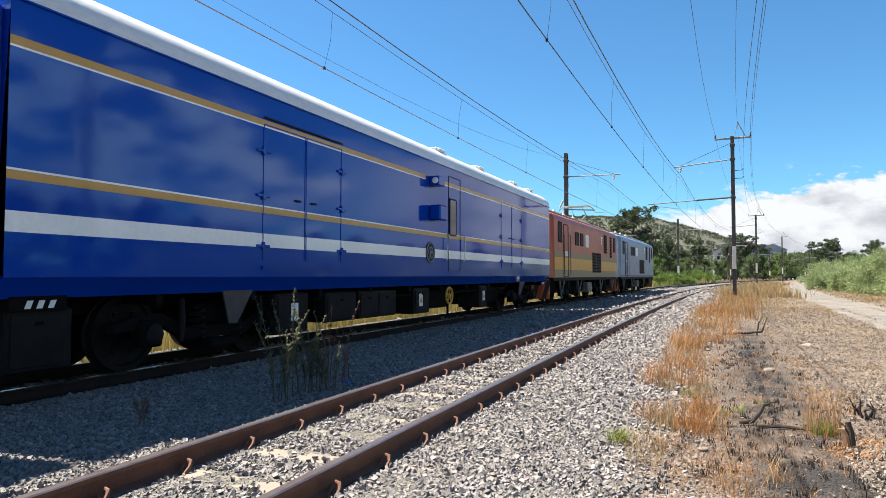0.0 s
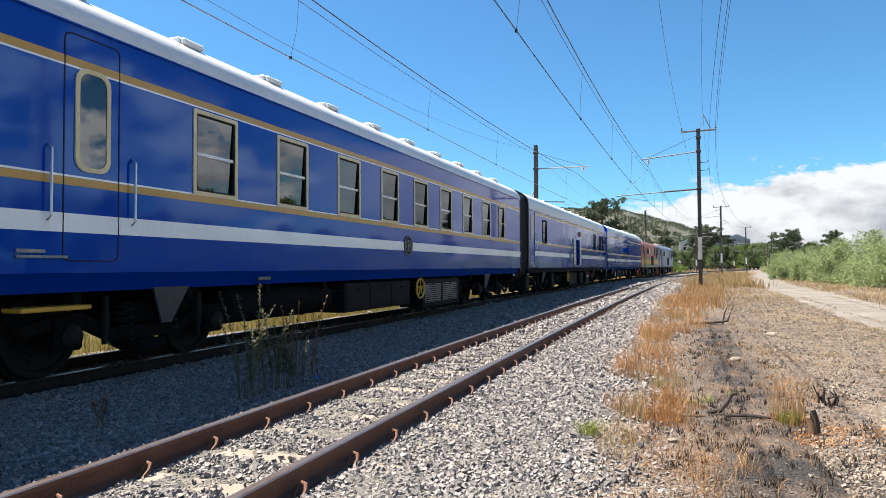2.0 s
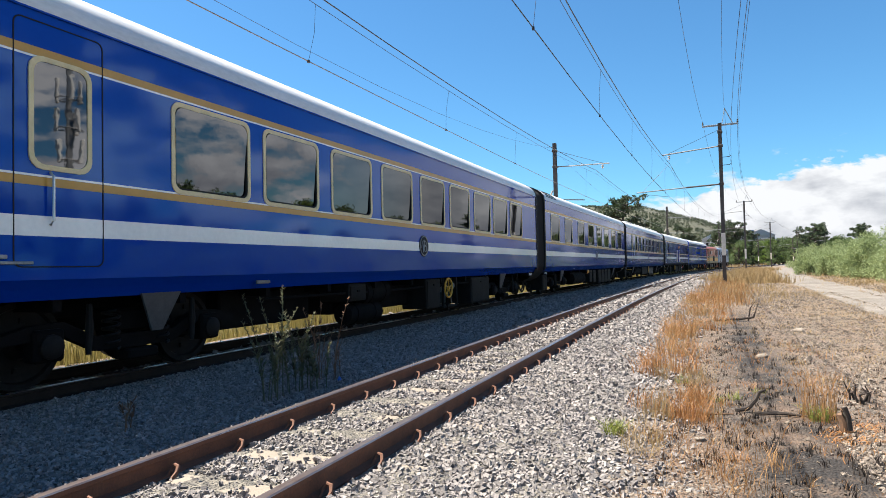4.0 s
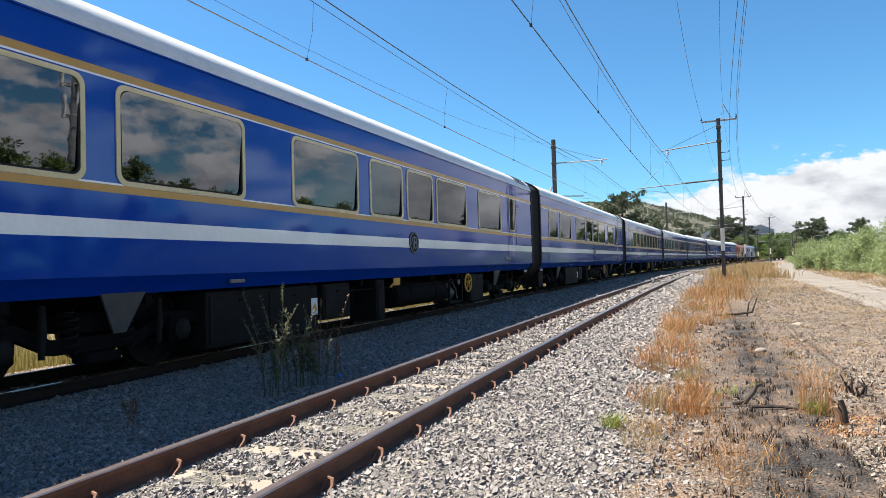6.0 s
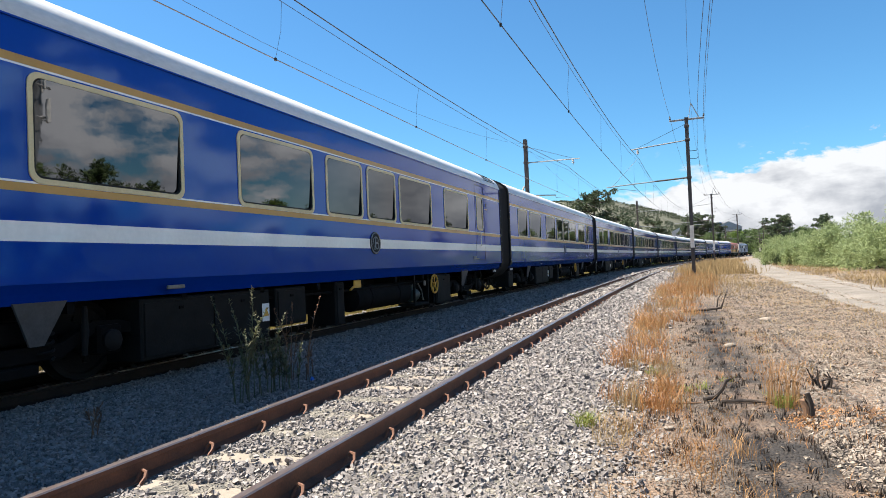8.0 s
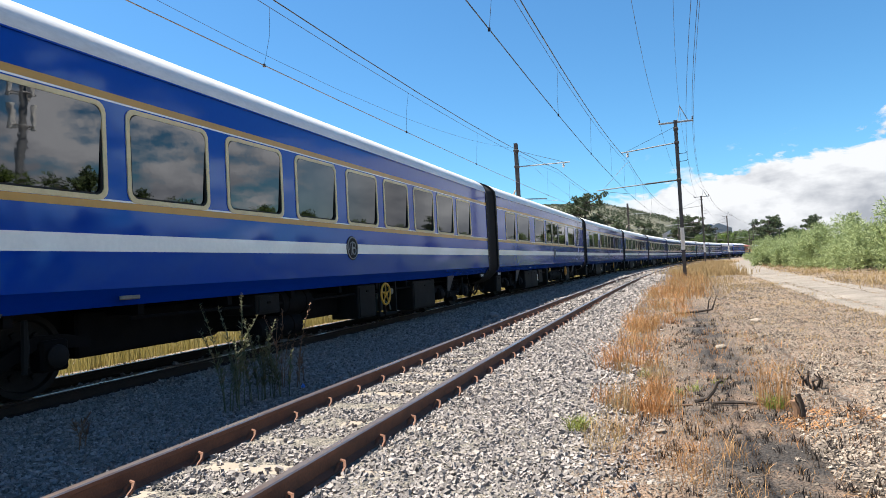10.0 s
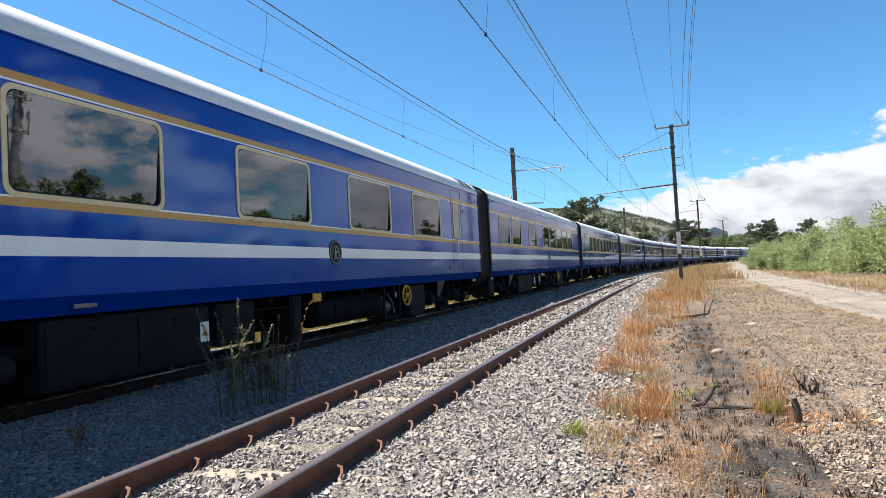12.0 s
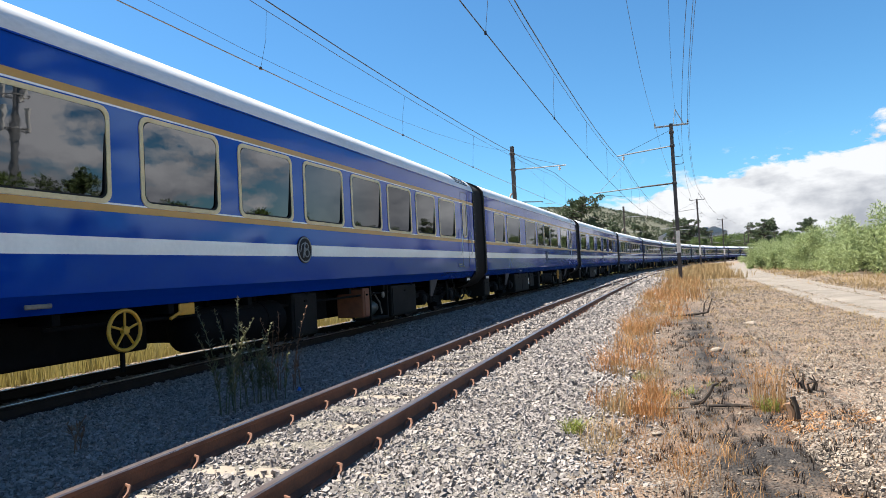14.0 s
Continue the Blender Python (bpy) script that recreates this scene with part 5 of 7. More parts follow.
def body_of(parent, holes, stripes_cut=(), y0=-HALF, y1=HALF, upper_cut=(), old=False):
    """Sides, roof, stripes and gutter. old: the low-eaved baggage coach with dented sheets and higher stripes."""
    up, top, eave, paint = (0.085, 0.075, 3.57, M["dented_blue"]) if old else (0.0, 0.0, CANT - 0.02, M["blue"])
    part("body", side_skin(holes, y0, y1), paint, parent, "glossy dark blue coach body", smooth=False)
    part("roof", roof_shape(y0, y1, eave), M["roof"], parent, "silver-white curved roof")
    stripe(parent, "gold_stripe", M["gold"], 2.100 + up, 2.185 + up, stripes_cut, y0, y1)
    stripe(parent, "gold_stripe", M["gold"], 3.375 + top, 3.460 + top, upper_cut, y0, y1)
    stripe(parent, "white_line", M["white"], 2.187 + up, 2.208 + up, stripes_cut, y0, y1)
    stripe(parent, "white_line", M["white"], 3.352 + top, 3.373 + top, upper_cut, y0, y1)
    stripe(parent, "white_stripe", M["white"], 1.605 + up, 1.805 + up, stripes_cut, y0, y1)
    stripe(parent, "lower_moulding", paint, LINE - 0.012, LINE + 0.008, (), y0, y1, 0.008)
    g = eave - 0.01
    part("gutter", Shape().box(SIDE - 0.005, SIDE + 0.024, y0, y1, g, g + 0.018).box(-SIDE - 0.024, -SIDE + 0.005, y0, y1, g, g + 0.018), paint, parent)
    if old:
        part("sole_bar", Shape().box(SIDE - 0.22, SIDE - 0.015, y0, y1, 0.96, LINE - 0.02, 0.01).box(-SIDE + 0.015, -SIDE + 0.22, y0, y1, 0.96, LINE - 0.02, 0.01), M["under"], parent, "black steel sole bar")


COACH_LABEL = "glossy dark blue luxury coach with gold and white stripes"


def saloon(windows, door=None, crest_y=0.0, variant=0, louvre="front", style="round", vents=False, recessed=False, y0=-HALF, y1=HALF):
    c = tagged(new("passenger_coach"), COACH_LABEL, "railway coach", "coaches of the train")
    body_of(c, [hole_of(y, w) for y, w in windows], y0=y0, y1=y1)
    for i, (y, w) in enumerate(windows):
        window(c, y, w, style=style if not (style == "sash" and i == len(windows) - 1) else "wood")
    if door is not None:
        coach_door(c, door, wide=0.70 if recessed else 0.97, window_w=0.44 if recessed else 0.68, recessed=recessed)
    crest(c, crest_y)
    underfloor(c, variant, y0, y1)
    gangway(c, y0, PITCH / 2 + y0)
    gangway(c, y1, PITCH / 2 - y1)
    if louvre == "front":
        roof_louvre(c)
    elif louvre == "rear":
        roof_louvre(c, -10.1, -8.4)
    if vents:
        for y in -8.50 + 1.87 * np.arange(10):
            for sx in (1, -1):
                roof_vent(c, y, sx)
    if door is not None and door > 5 and not recessed:
        for sx in (1, -1):
            x = SIDE * sx
            part("small_emblem", Shape().ring((x + 0.006 * sx, door + 0.72, 3.14), (1, 0, 0), 0.045, 0.008, 14).box(min(x, x + 0.006 * sx), max(x, x + 0.006 * sx), door + 0.58, door + 0.88, 2.97, 3.00), M["brass"], c, "small gold emblem with a name bar")
    for sx in (1, -1):
        x = (SIDE - 0.03) * sx
        part("sill_lamp", Shape().box(min(x, x + 0.035 * sx), max(x, x + 0.035 * sx), -5.60, -5.30, 1.04, 1.09, 0.01), M["grime"], c)
    return c


def generator_coach():
    c = tagged(new("generator_coach"), "windowless dark blue generator coach with equipment doors behind the locomotives", "railway coach", "coaches of the train")
    body_of(c, [], upper_cut=[(-1.35, -0.65)], y1=9.85)
    for sx in (1, -1):
        x = SIDE * sx
        for y0, y1, z1 in ((-6.87, -5.85, 3.40), (-5.83, -4.80, 3.40), (4.0, 5.05, 3.40), (5.07, 6.1, 3.40)):
            d = part("equipment_door", frame_ring(y0, y1, 1.42, z1, 0.014, 0.02, x - 0.004 * sx, x + 0.010 * sx), M["blue"], c, "flush blue equipment door")
            edge = y0 if y0 in (-6.87, 4.0) else y1
            for z in (1.62, 2.35, 3.0):
                part("hinge", Shape().box(min(x, x + 0.03 * sx), max(x, x + 0.03 * sx), edge - 0.14, edge + 0.14, z - 0.02, z + 0.02, 0.006).box(min(x, x + 0.04 * sx), max(x, x + 0.04 * sx), edge - 0.03, edge + 0.03, z - 0.06, z + 0.06, 0.01), M["blue"], d)
            m = y1 - 0.2 if edge == y0 else y0 + 0.2
            part("door_latch", Shape().box(min(x, x + 0.03 * sx), max(x, x + 0.03 * sx), m - 0.07, m + 0.07, 2.34, 2.37, 0.005), M["seal"], d)
        part("drip_rail", Shape().box(min(x, x + 0.03 * sx), max(x, x + 0.03 * sx), -6.87, -4.8, 3.485, 3.505), M["seal"], c)
        part("step_ledge", Shape().box(min(x, x + 0.04 * sx), max(x, x + 0.04 * sx), -6.9, -4.8, 1.29, 1.33), M["blue"], c)
        # side door with a narrow window
        d = part("side_door", frame_ring(-0.05, 0.72, 1.30, 3.62, 0.016, 0.04, x - 0.004 * sx, x + 0.01 * sx), M["seal"], c, "narrow blue crew door")
        part("door_pane", plate(0.05, 0.42, 2.20, 3.05, 0.03, x + 0.002 * sx, x + 0.012 * sx), M["glass"], d, smooth=False)
        part("door_window_frame", frame_ring(0.02, 0.45, 2.17, 3.08, 0.03, 0.04, x, x + 0.018 * sx), M["seal"], d)
        for y in (-0.22, 0.90):
            part("grab_rail", Shape().tube([(x, y, 1.55), (x + 0.06 * sx, y, 1.58), (x + 0.06 * sx, y, 2.20), (x, y, 2.23)], 0.014, 6), M["steel"], d)
        lamp = part("side_lamp", Shape().box(min(x, x + 0.24 * sx), max(x, x + 0.24 * sx), -1.15, -0.80, 3.24, 3.46, 0.02), M["blue"], c, "blue lamp housing with a round lens")
        part("lens", Shape().lathe((x + 0.16 * sx, -1.16, 3.35), (0, -1, 0), [(0, 0.07), (0.03, 0.07), (0.04, 0.05)], 14), M["sign"], lamp)
        part("side_box", Shape().box(min(x, x + 0.28 * sx), max(x, x + 0.28 * sx), -1.15, -0.75, 2.45, 2.80, 0.03), M["blue"], c, "blue side box")
        for y in (0.3, 3.2, 6.5, 8.5):
            roof_vent(c, y, sx)
    crest(c, -1.1)
    underfloor(c, 1, -HALF, 9.85)
    # blue vestibule between this coach and the next
    part("end_vestibule", Shape().box(-1.36, 1.36, -HALF - 0.69, -HALF, 1.0, 3.80, 0.08), M["bright_blue"], c, "bright blue end vestibule")
    for sx in (1, -1):
        # thin dark plate paints the shade of an opening onto the solid side
        part("vestibule_door", Shape().box(min(1.36 * sx, 1.372 * sx), max(1.36 * sx, 1.372 * sx), -HALF - 0.56, -HALF - 0.14, 1.05, 3.35, 0.004), M["dark"], c, "dark plate for the shade in the vestibule opening")
    return c


def baggage_coach():
    c = tagged(new("baggage_coach"), "dark blue baggage coach with an open double side door", "railway coach", "coaches of the train")
    z0, z1 = 1.32, 2.72
    opening = (-0.55, 0.50)
    wins = [(-7.65, 0.84), (6.10, 0.82), (8.40, 0.80), (9.58, 0.68)]
    body_of(c, [hole_of(y, w) for y, w in wins] + [(opening[0], opening[1], z0, z1)], stripes_cut=[opening, (-10.42, -9.46)], upper_cut=[(-10.42, -9.46)], old=True)
    for y, w in wins:
        window(c, y, w, z0=2.25, z1=3.30, style="dark")
    part("luggage_compartment", Shape().box(-1.30, 1.30, -1.2, 1.8, z0 - 0.02, z0 + 0.02).box(-0.02, 0.02, -1.2, 1.8, z0, 3.2), M["dark"], c, "dark luggage compartment")
    for z in (1.62, 1.98, 2.34):
        part("shelf", Shape().box(0.05, 1.05, -1.1, 1.7, z - 0.015, z + 0.015), M["wood"], c, "wooden shelf")
    for sx in (1, -1):
        x = SIDE * sx
        for y, lean in ((opening[0], -1), (opening[1], 1)):
            d = part("side_door", Shape().box(min(x + 0.02 * sx, x + 0.06 * sx), max(x + 0.02 * sx, x + 0.06 * sx), y + (0.0 if lean > 0 else -0.55), y + (0.55 if lean > 0 else 0.0), z0, z1, 0.008), M["steel"], c, "folded-back bare metal door leaf")
            for k in range(17):
                zz = z0 + 0.09 + 0.072 * k
                part("leaf_rib", Shape().box(min(x + 0.058 * sx, x + 0.066 * sx), max(x + 0.058 * sx, x + 0.066 * sx), y + (0.05 if lean > 0 else -0.50), y + (0.50 if lean > 0 else -0.05), zz, zz + 0.030), M["arm"], d, smooth=False)
            part("door_edge", Shape().box(min(x + 0.02 * sx, x + 0.075 * sx), max(x + 0.02 * sx, x + 0.075 * sx), y - 0.03, y + 0.03, z0, z1), M["bright_blue"], d)
        lamp = part("amber_lamp", Shape().lathe((x, 0.85, 3.05), (sx, 0, 0), [(0, 0.14), (0.05, 0.14), (0.10, 0.10), (0.12, 0.02)], 18), M["amber"], c, "round amber lamp")
        # end door with bright pillars
        d = part("end_door", frame_ring(-10.42, -9.46, 1.28, 3.60, 0.03, 0.02, x - 0.01 * sx, x + 0.015 * sx), M["arm"], c, "blue vestibule door with bare metal edge")
        part("door_pane", plate(-10.14, -9.68, 2.3, 3.35, 0.1, x + 0.002 * sx, x + 0.01 * sx), M["glass"], d, smooth=False)
        part("grab_rail", Shape().tube([(x, -9.28, 1.95), (x + 0.07 * sx, -9.28, 1.98), (x + 0.07 * sx, -9.28, 2.58), (x, -9.28, 2.62)], 0.018, 6), M["steel"], d)
        part("step_plate", Shape().box(min(x, x + 0.03 * sx), max(x, x + 0.03 * sx), -10.1, -9.46, 1.22, 1.27), M["arm"], d)
        for y in (-6.0, -3.5, -1.5, 0.6, 2.8, 5.0, 7.2):
            part("roof_dome", Shape().lathe((0.95 * sx, y, CANT + 0.42), (0, 0, 1), [(0, 0.07), (0.06, 0.07), (0.10, 0.045), (0.115, 0.01)], 12), M["roof"], c)
        for z in (2.12, 2.92):
            part("end_bumper", Shape().lathe((x, 10.30, z), (sx, 0, 0), [(0, 0.09), (0.10, 0.09), (0.13, 0.06)], 14), M["blue"], c, "round blue bumper")
    crest(c, -1.85)
    underfloor(c, 6)
    part("red_valve", Shape().lathe((1.20, 5.35, 0.70), (1, 0, 0), [(0, 0.10), (0.08, 0.10), (0.10, 0.04)], 12), M["red"], c, "small red valve")
    gangway(c, -HALF)
    # black block stands in for the dark, shaded gap to the next coach
    part("end_vestibule", Shape().box(-1.30, 1.30, HALF, HALF + 0.60, 1.0, 3.74, 0.08), M["seal"], c, "black end block for the shaded gap")
    return c


def locomotive(colour, band, label, pantograph):
    """A boxy electric locomotive with raked cab ends."""
    lc = tagged(new("locomotive"), label, "locomotive", "locomotives of the train")
    h = 7.5
    w = 1.38
    body = Shape()
    prof = [(w, 1.12), (w, 3.45), (w - 0.10, 3.66), (w - 0.55, 3.86), (-w + 0.55, 3.86), (-w + 0.10, 3.66), (-w, 3.45), (-w, 1.12)]
    for a, b in ((-h + 0.35, h - 0.35),):
        body.extrude(prof, a, b, caps=False)
    for e in (-1, 1):
        n = len(prof)
        inner = [(x, e * (h - 0.35), z) for x, z in prof]
        outer = [(x * 0.90, e * (h if z < 2.4 else h - 0.22), z) for x, z in prof]
        body.add(inner + outer, [(i, (i + 1) % n, n + (i + 1) % n, n + i) for i in range(n)] + [tuple(range(n, 2 * n))])
    part("body", body, colour, lc, smooth=False)
    part("underframe", Shape().box(-1.02, 1.02, -h + 0.5, h - 0.5, 0.48, 1.12, 0.03), M["under"], lc, "underframe darkened for shade")
    for y in np.arange(-5.6, 6.0, 1.4):
        part("hanger_bracket", Shape().box(-1.24, 1.24, y - 0.06, y + 0.06, 0.62, 1.0, 0.01), M["box"], lc)
    part("roof_deck", Shape().box(-0.8, 0.8, -h + 1.2, h - 1.2, 3.84, 3.98, 0.05), M["grime"], lc, "grimy roof deck")
    for z0, z1, mt, nm in band:
        s = Shape()
        for x in (w, -w):
            s.box(min(x, x + math.copysign(0.004, x)), max(x, x + math.copysign(0.004, x)), -h + 0.36, h - 0.36, z0, z1)
        part(nm, s, M[mt], lc)
    for sx in (1, -1):
        x = w * sx
        lo, hi = min(x, x + 0.02 * sx), max(x, x + 0.02 * sx)
        for y0, y1, z0, z1 in ((-6.6, -6.0, 2.55, 3.40), (6.0, 6.6, 2.55, 3.40), (-3.6, -2.9, 2.55, 3.15), (-2.6, -2.0, 2.55, 3.15)):
            fr = part("cab_window" if abs(y0) > 5 else "side_window", frame_ring(y0, y1, z0, z1, 0.05, 0.06, x - 0.01 * sx, x + 0.025 * sx), M["seal"], lc)
            # pane colour is the dark of a shadowed recess, not reflecting glass
            part("pane", plate(y0 + 0.04, y1 - 0.04, z0 + 0.04, z1 - 0.04, 0.04, x + 0.002 * sx, x + 0.012 * sx), M["dark"], fr, "cab pane painted dark for its shadowed recess", smooth=False)
        part("side_window", plate(-1.5, -0.8, 2.55, 3.15, 0.12, x, x + 0.02 * sx), M["sign"], lc, "pale blanked window")
        for y0, y1, z0, z1 in ((0.1, 1.1, 1.35, 2.35), (1.25, 2.25, 1.35, 2.35), (3.1, 3.9, 2.4, 3.4), (4.9, 5.4, 2.2, 3.4)):
            g = part("grille", Shape().box(lo, hi, y0, y1, z0, z1, 0.01), M["seal"], lc, "black louvred grille")
            for k in range(7):
                z = z0 + (z1 - z0) * (k + 0.5) / 7
                part("slat", Shape().box(min(x, x + 0.04 * sx), max(x, x + 0.04 * sx), y0 + 0.05, y1 - 0.05, z - 0.02, z + 0.02), M["under"], g)
        d = part("cab_door", frame_ring(-5.7, -4.9, 1.15, 3.35, 0.03, 0.03, x - 0.01 * sx, x + 0.02 * sx), M["seal"], lc)
        for y in (-5.85, -4.75):
            part("handrail", Shape().tube([(x, y, 1.2), (x + 0.08 * sx, y, 1.25), (x + 0.08 * sx, y, 2.9), (x, y, 2.95)], 0.02, 6), M["grime"], d)
        part("sill_beam", Shape().box(min(x, x - 0.1 * sx), max(x, x - 0.1 * sx), -h + 0.2, h - 0.2, 0.98, 1.12, 0.02), M["box"], lc)
        for y in (-5.9, -2.6, 2.6, 5.9):
            part("sand_pipe", Shape().tube([(1.25 * sx, y, 1.0), (1.22 * sx, y + 0.5, 0.25)], 0.04, 6).tube([(1.25 * sx, y + 0.9, 1.0), (1.2 * sx, y + 0.4, 0.3)], 0.03, 6), M["grime"], lc)
        part("battery_box", Shape().box(min(0.6 * sx, 1.28 * sx), max(0.6 * sx, 1.28 * sx), -0.5, 0.5, 0.40, 0.88, 0.03), M["grime"], lc, "ribbed grey battery box")
        # writing too small to read
        for k in range(4):
            part("lettering_bar", Shape().box(min(x, x + 0.006 * sx), max(x, x + 0.006 * sx), -5.55 + 0.16 * k, -5.45 + 0.16 * k, 2.02, 2.22), M["sign"], lc)
        part("emblem_bar", Shape().box(min(x, x + 0.006 * sx), max(x, x + 0.006 * sx), 2.45, 2.6, 2.85, 3.25).box(min(x, x + 0.006 * sx), max(x, x + 0.006 * sx), 2.3, 2.75, 3.15, 3.25), M["sign"], lc, "white emblem bar")
    for e in (-1, 1):
        y = e * (h - 0.1)
        part("windscreen", Shape().add([(-0.95, e * (h - 0.20), 2.5), (0.95, e * (h - 0.20), 2.5), (0.9, e * (h - 0.235), 3.3), (-0.9, e * (h - 0.235), 3.3), (-0.95, e * (h - 0.17), 2.5), (0.95, e * (h - 0.17), 2.5), (0.9, e * (h - 0.205), 3.3), (-0.9, e * (h - 0.205), 3.3)], [(0, 1, 2, 3), (4, 5, 6, 7), (0, 1, 5, 4), (1, 2, 6, 5), (2, 3, 7, 6), (3, 0, 4, 7)]), M["glass"], lc, smooth=False)
        pl = part("snow_plough", Shape().box(-1.25, 1.25, min(e * (h - 0.1), e * h), max(e * (h - 0.1), e * h), 0.28, 1.05, 0.02), M["orange"], lc, "orange and black striped headstock")
        for k in range(6):
            x = -1.15 + 0.42 * k
            part("warning_stripe", Shape().add([(x, e * (h + 0.004), 0.3), (x + 0.18, e * (h + 0.004), 0.3), (x + 0.38, e * (h + 0.004), 1.03), (x + 0.20, e * (h + 0.004), 1.03), (x, e * (h - 0.01), 0.3), (x + 0.18, e * (h - 0.01), 0.3), (x + 0.38, e * (h - 0.01), 1.03), (x + 0.20, e * (h - 0.01), 1.03)], [(0, 1, 2, 3), (0, 1, 5, 4), (1, 2, 6, 5), (2, 3, 7, 6), (3, 0, 4, 7)]), M["seal"], pl, smooth=False)
        part("coupler", Shape().box(-0.14, 0.14, min(e * h, e * (h + 0.45)), max(e * h, e * (h + 0.45)), 0.62, 0.90, 0.04), M["under"], lc)
        add_bogie(lc, e * 3.6, 1.35, 0.58)
    pan = part("pantograph", Shape().box(-0.55, 0.55, 1.9, 3.3, 3.98, 4.08, 0.02), M["grime"], lc, "pantograph on the roof")
    top = 4.92 if pantograph else 4.22
    knee = 4.55 if pantograph else 4.14
    for x in (-0.38, 0.38):
        part("pantograph_arm", Shape().tube([(x, 2.0, 4.06), (x * 0.9, 3.6, knee), (x * 0.8, 2.7, top)], 0.035, 6), M["grime"], pan)
    part("collector_head", Shape().tube([(-0.95, 2.7, top - 0.16), (-0.7, 2.7, top + 0.06), (0.7, 2.7, top + 0.06), (0.95, 2.7, top - 0.16)], 0.03, 6).tube([(-0.7, 3.0, top + 0.04), (0.7, 3.0, top + 0.04)], 0.03, 6), M["grime"], pan)
    for y in (-3.2, -1.4, 0.6):
        part("roof_insulator", Shape().lathe((0.3, y, 3.98), (0, 0, 1), [(0, 0.06), (0.05, 0.10), (0.10, 0.06), (0.16, 0.10), (0.22, 0.05), (0.28, 0.03)], 10), M["porcelain"], lc)
    return lc


def spread(*spans):
    return [((a + b) / 2, b - a) for a, b in spans]


TYPE_B = dict(windows=[(y, 1.45) for y in (-8.85, -6.4, -3.75, -1.27, 1.05, 3.3, 5.8, 8.25)], crest_y=0.10, variant=7, louvre="rear")
TYPE_C = dict(windows=spread((-9.27, -7.78), (-7.40, -5.27), (-4.17, -2.10), (-1.67, -0.23), (-0.03, 1.40), (1.60, 3.65), (4.62, 6.75)), door=7.97, crest_y=0.27, variant=0)
TYPE_E = dict(windows=[(y, 1.44) for y in (-6.45, -4.72, -2.9, -1.07, 0.78, 2.55, 4.35, 6.05, 7.8)], door=-8.6, crest_y=0.2, variant=3, louvre="")
TYPE_F = dict(windows=[(y, 1.62) for y in (-8.41, -6.49, -3.37, -0.27, 1.55, 3.4, 5.13, 7.04)], crest_y=0.30, variant=4)
TYPE_G = dict(windows=[(y, 2.12) for y in (-9.0, -5.30, -1.70, 1.9, 5.40)], door=7.97, crest_y=0.2, variant=0)
TYPE_H = dict(windows=[(y, 1.48) for y in (-8.9, -7.1, -5.25, -3.32, -1.4, 0.45, 2.28, 4.1, 5.9, 7.7)], door=9.42, crest_y=-0.35, variant=5, recessed=True)


def build_train():
    made = {}

    def typed(key, spec):
        if key not in made:
            made[key] = saloon(**spec)
            return made[key]
        c = copy_thing(made[key], Matrix())
        for o in c.children_recursive:
            if o.name.startswith("wheelset"):
                SPIN.append((o, o.matrix_basis.translation.y, WHEEL_R))
        return c

    sash = dict(windows=[(y, 0.88) for y in (-6.55, -4.72, -2.85, -1.05, 0.68, 2.40, 4.20, 6.08)] + [(7.88, 0.75)], door=-8.5, crest_y=-0.10, variant=2, louvre="", y0=-11.0, y1=10.55, style="sash", vents=True, recessed=True)
    cars = [generator_coach(), baggage_coach(), saloon(**sash)]
    for key, spec in (("B", TYPE_B), ("E", TYPE_E), ("C", TYPE_C), ("C", TYPE_C), ("C", TYPE_C), ("C", TYPE_C), ("C", TYPE_C), ("E", TYPE_E), ("F", TYPE_F), ("G", TYPE_G), ("C", TYPE_C), ("H", TYPE_H), ("E", TYPE_E)):
        cars.append(typed(key, spec))
    one = locomotive(M["orange"], [(1.14, 1.42, "olive", "sill_band"), (1.44, 1.95, "yellow", "yellow_band"), (1.97, 2.18, "olive", "green_band")], "weathered orange electric locomotive with yellow and green bands", True)
    two = locomotive(M["loco_grey"], [(1.14, 1.22, "grime", "sill_band")], "blue-grey electric locomotive leading the train", False)
    out = [(c, -PITCH * (i + 0.5)) for i, c in enumerate(cars)]
    out += [(one, 6.6), (two, 22.45)]
    return out


TRAIN = build_train()
SPEED = 22.07      # metres a second, steady
FRONT = [(0.5 * i, 25.42 + SPEED * 0.5 * i) for i in range(29)]


def train_pose(s):
    """On the running track, s metres along it."""
    th = s / (RADIUS - U_TRAIN)
    return pose(RADIUS - (RADIUS - U_TRAIN) * math.cos(th), (RADIUS - U_TRAIN) * math.sin(th), Z_TRAIN, 0, 0, -math.degrees(th))


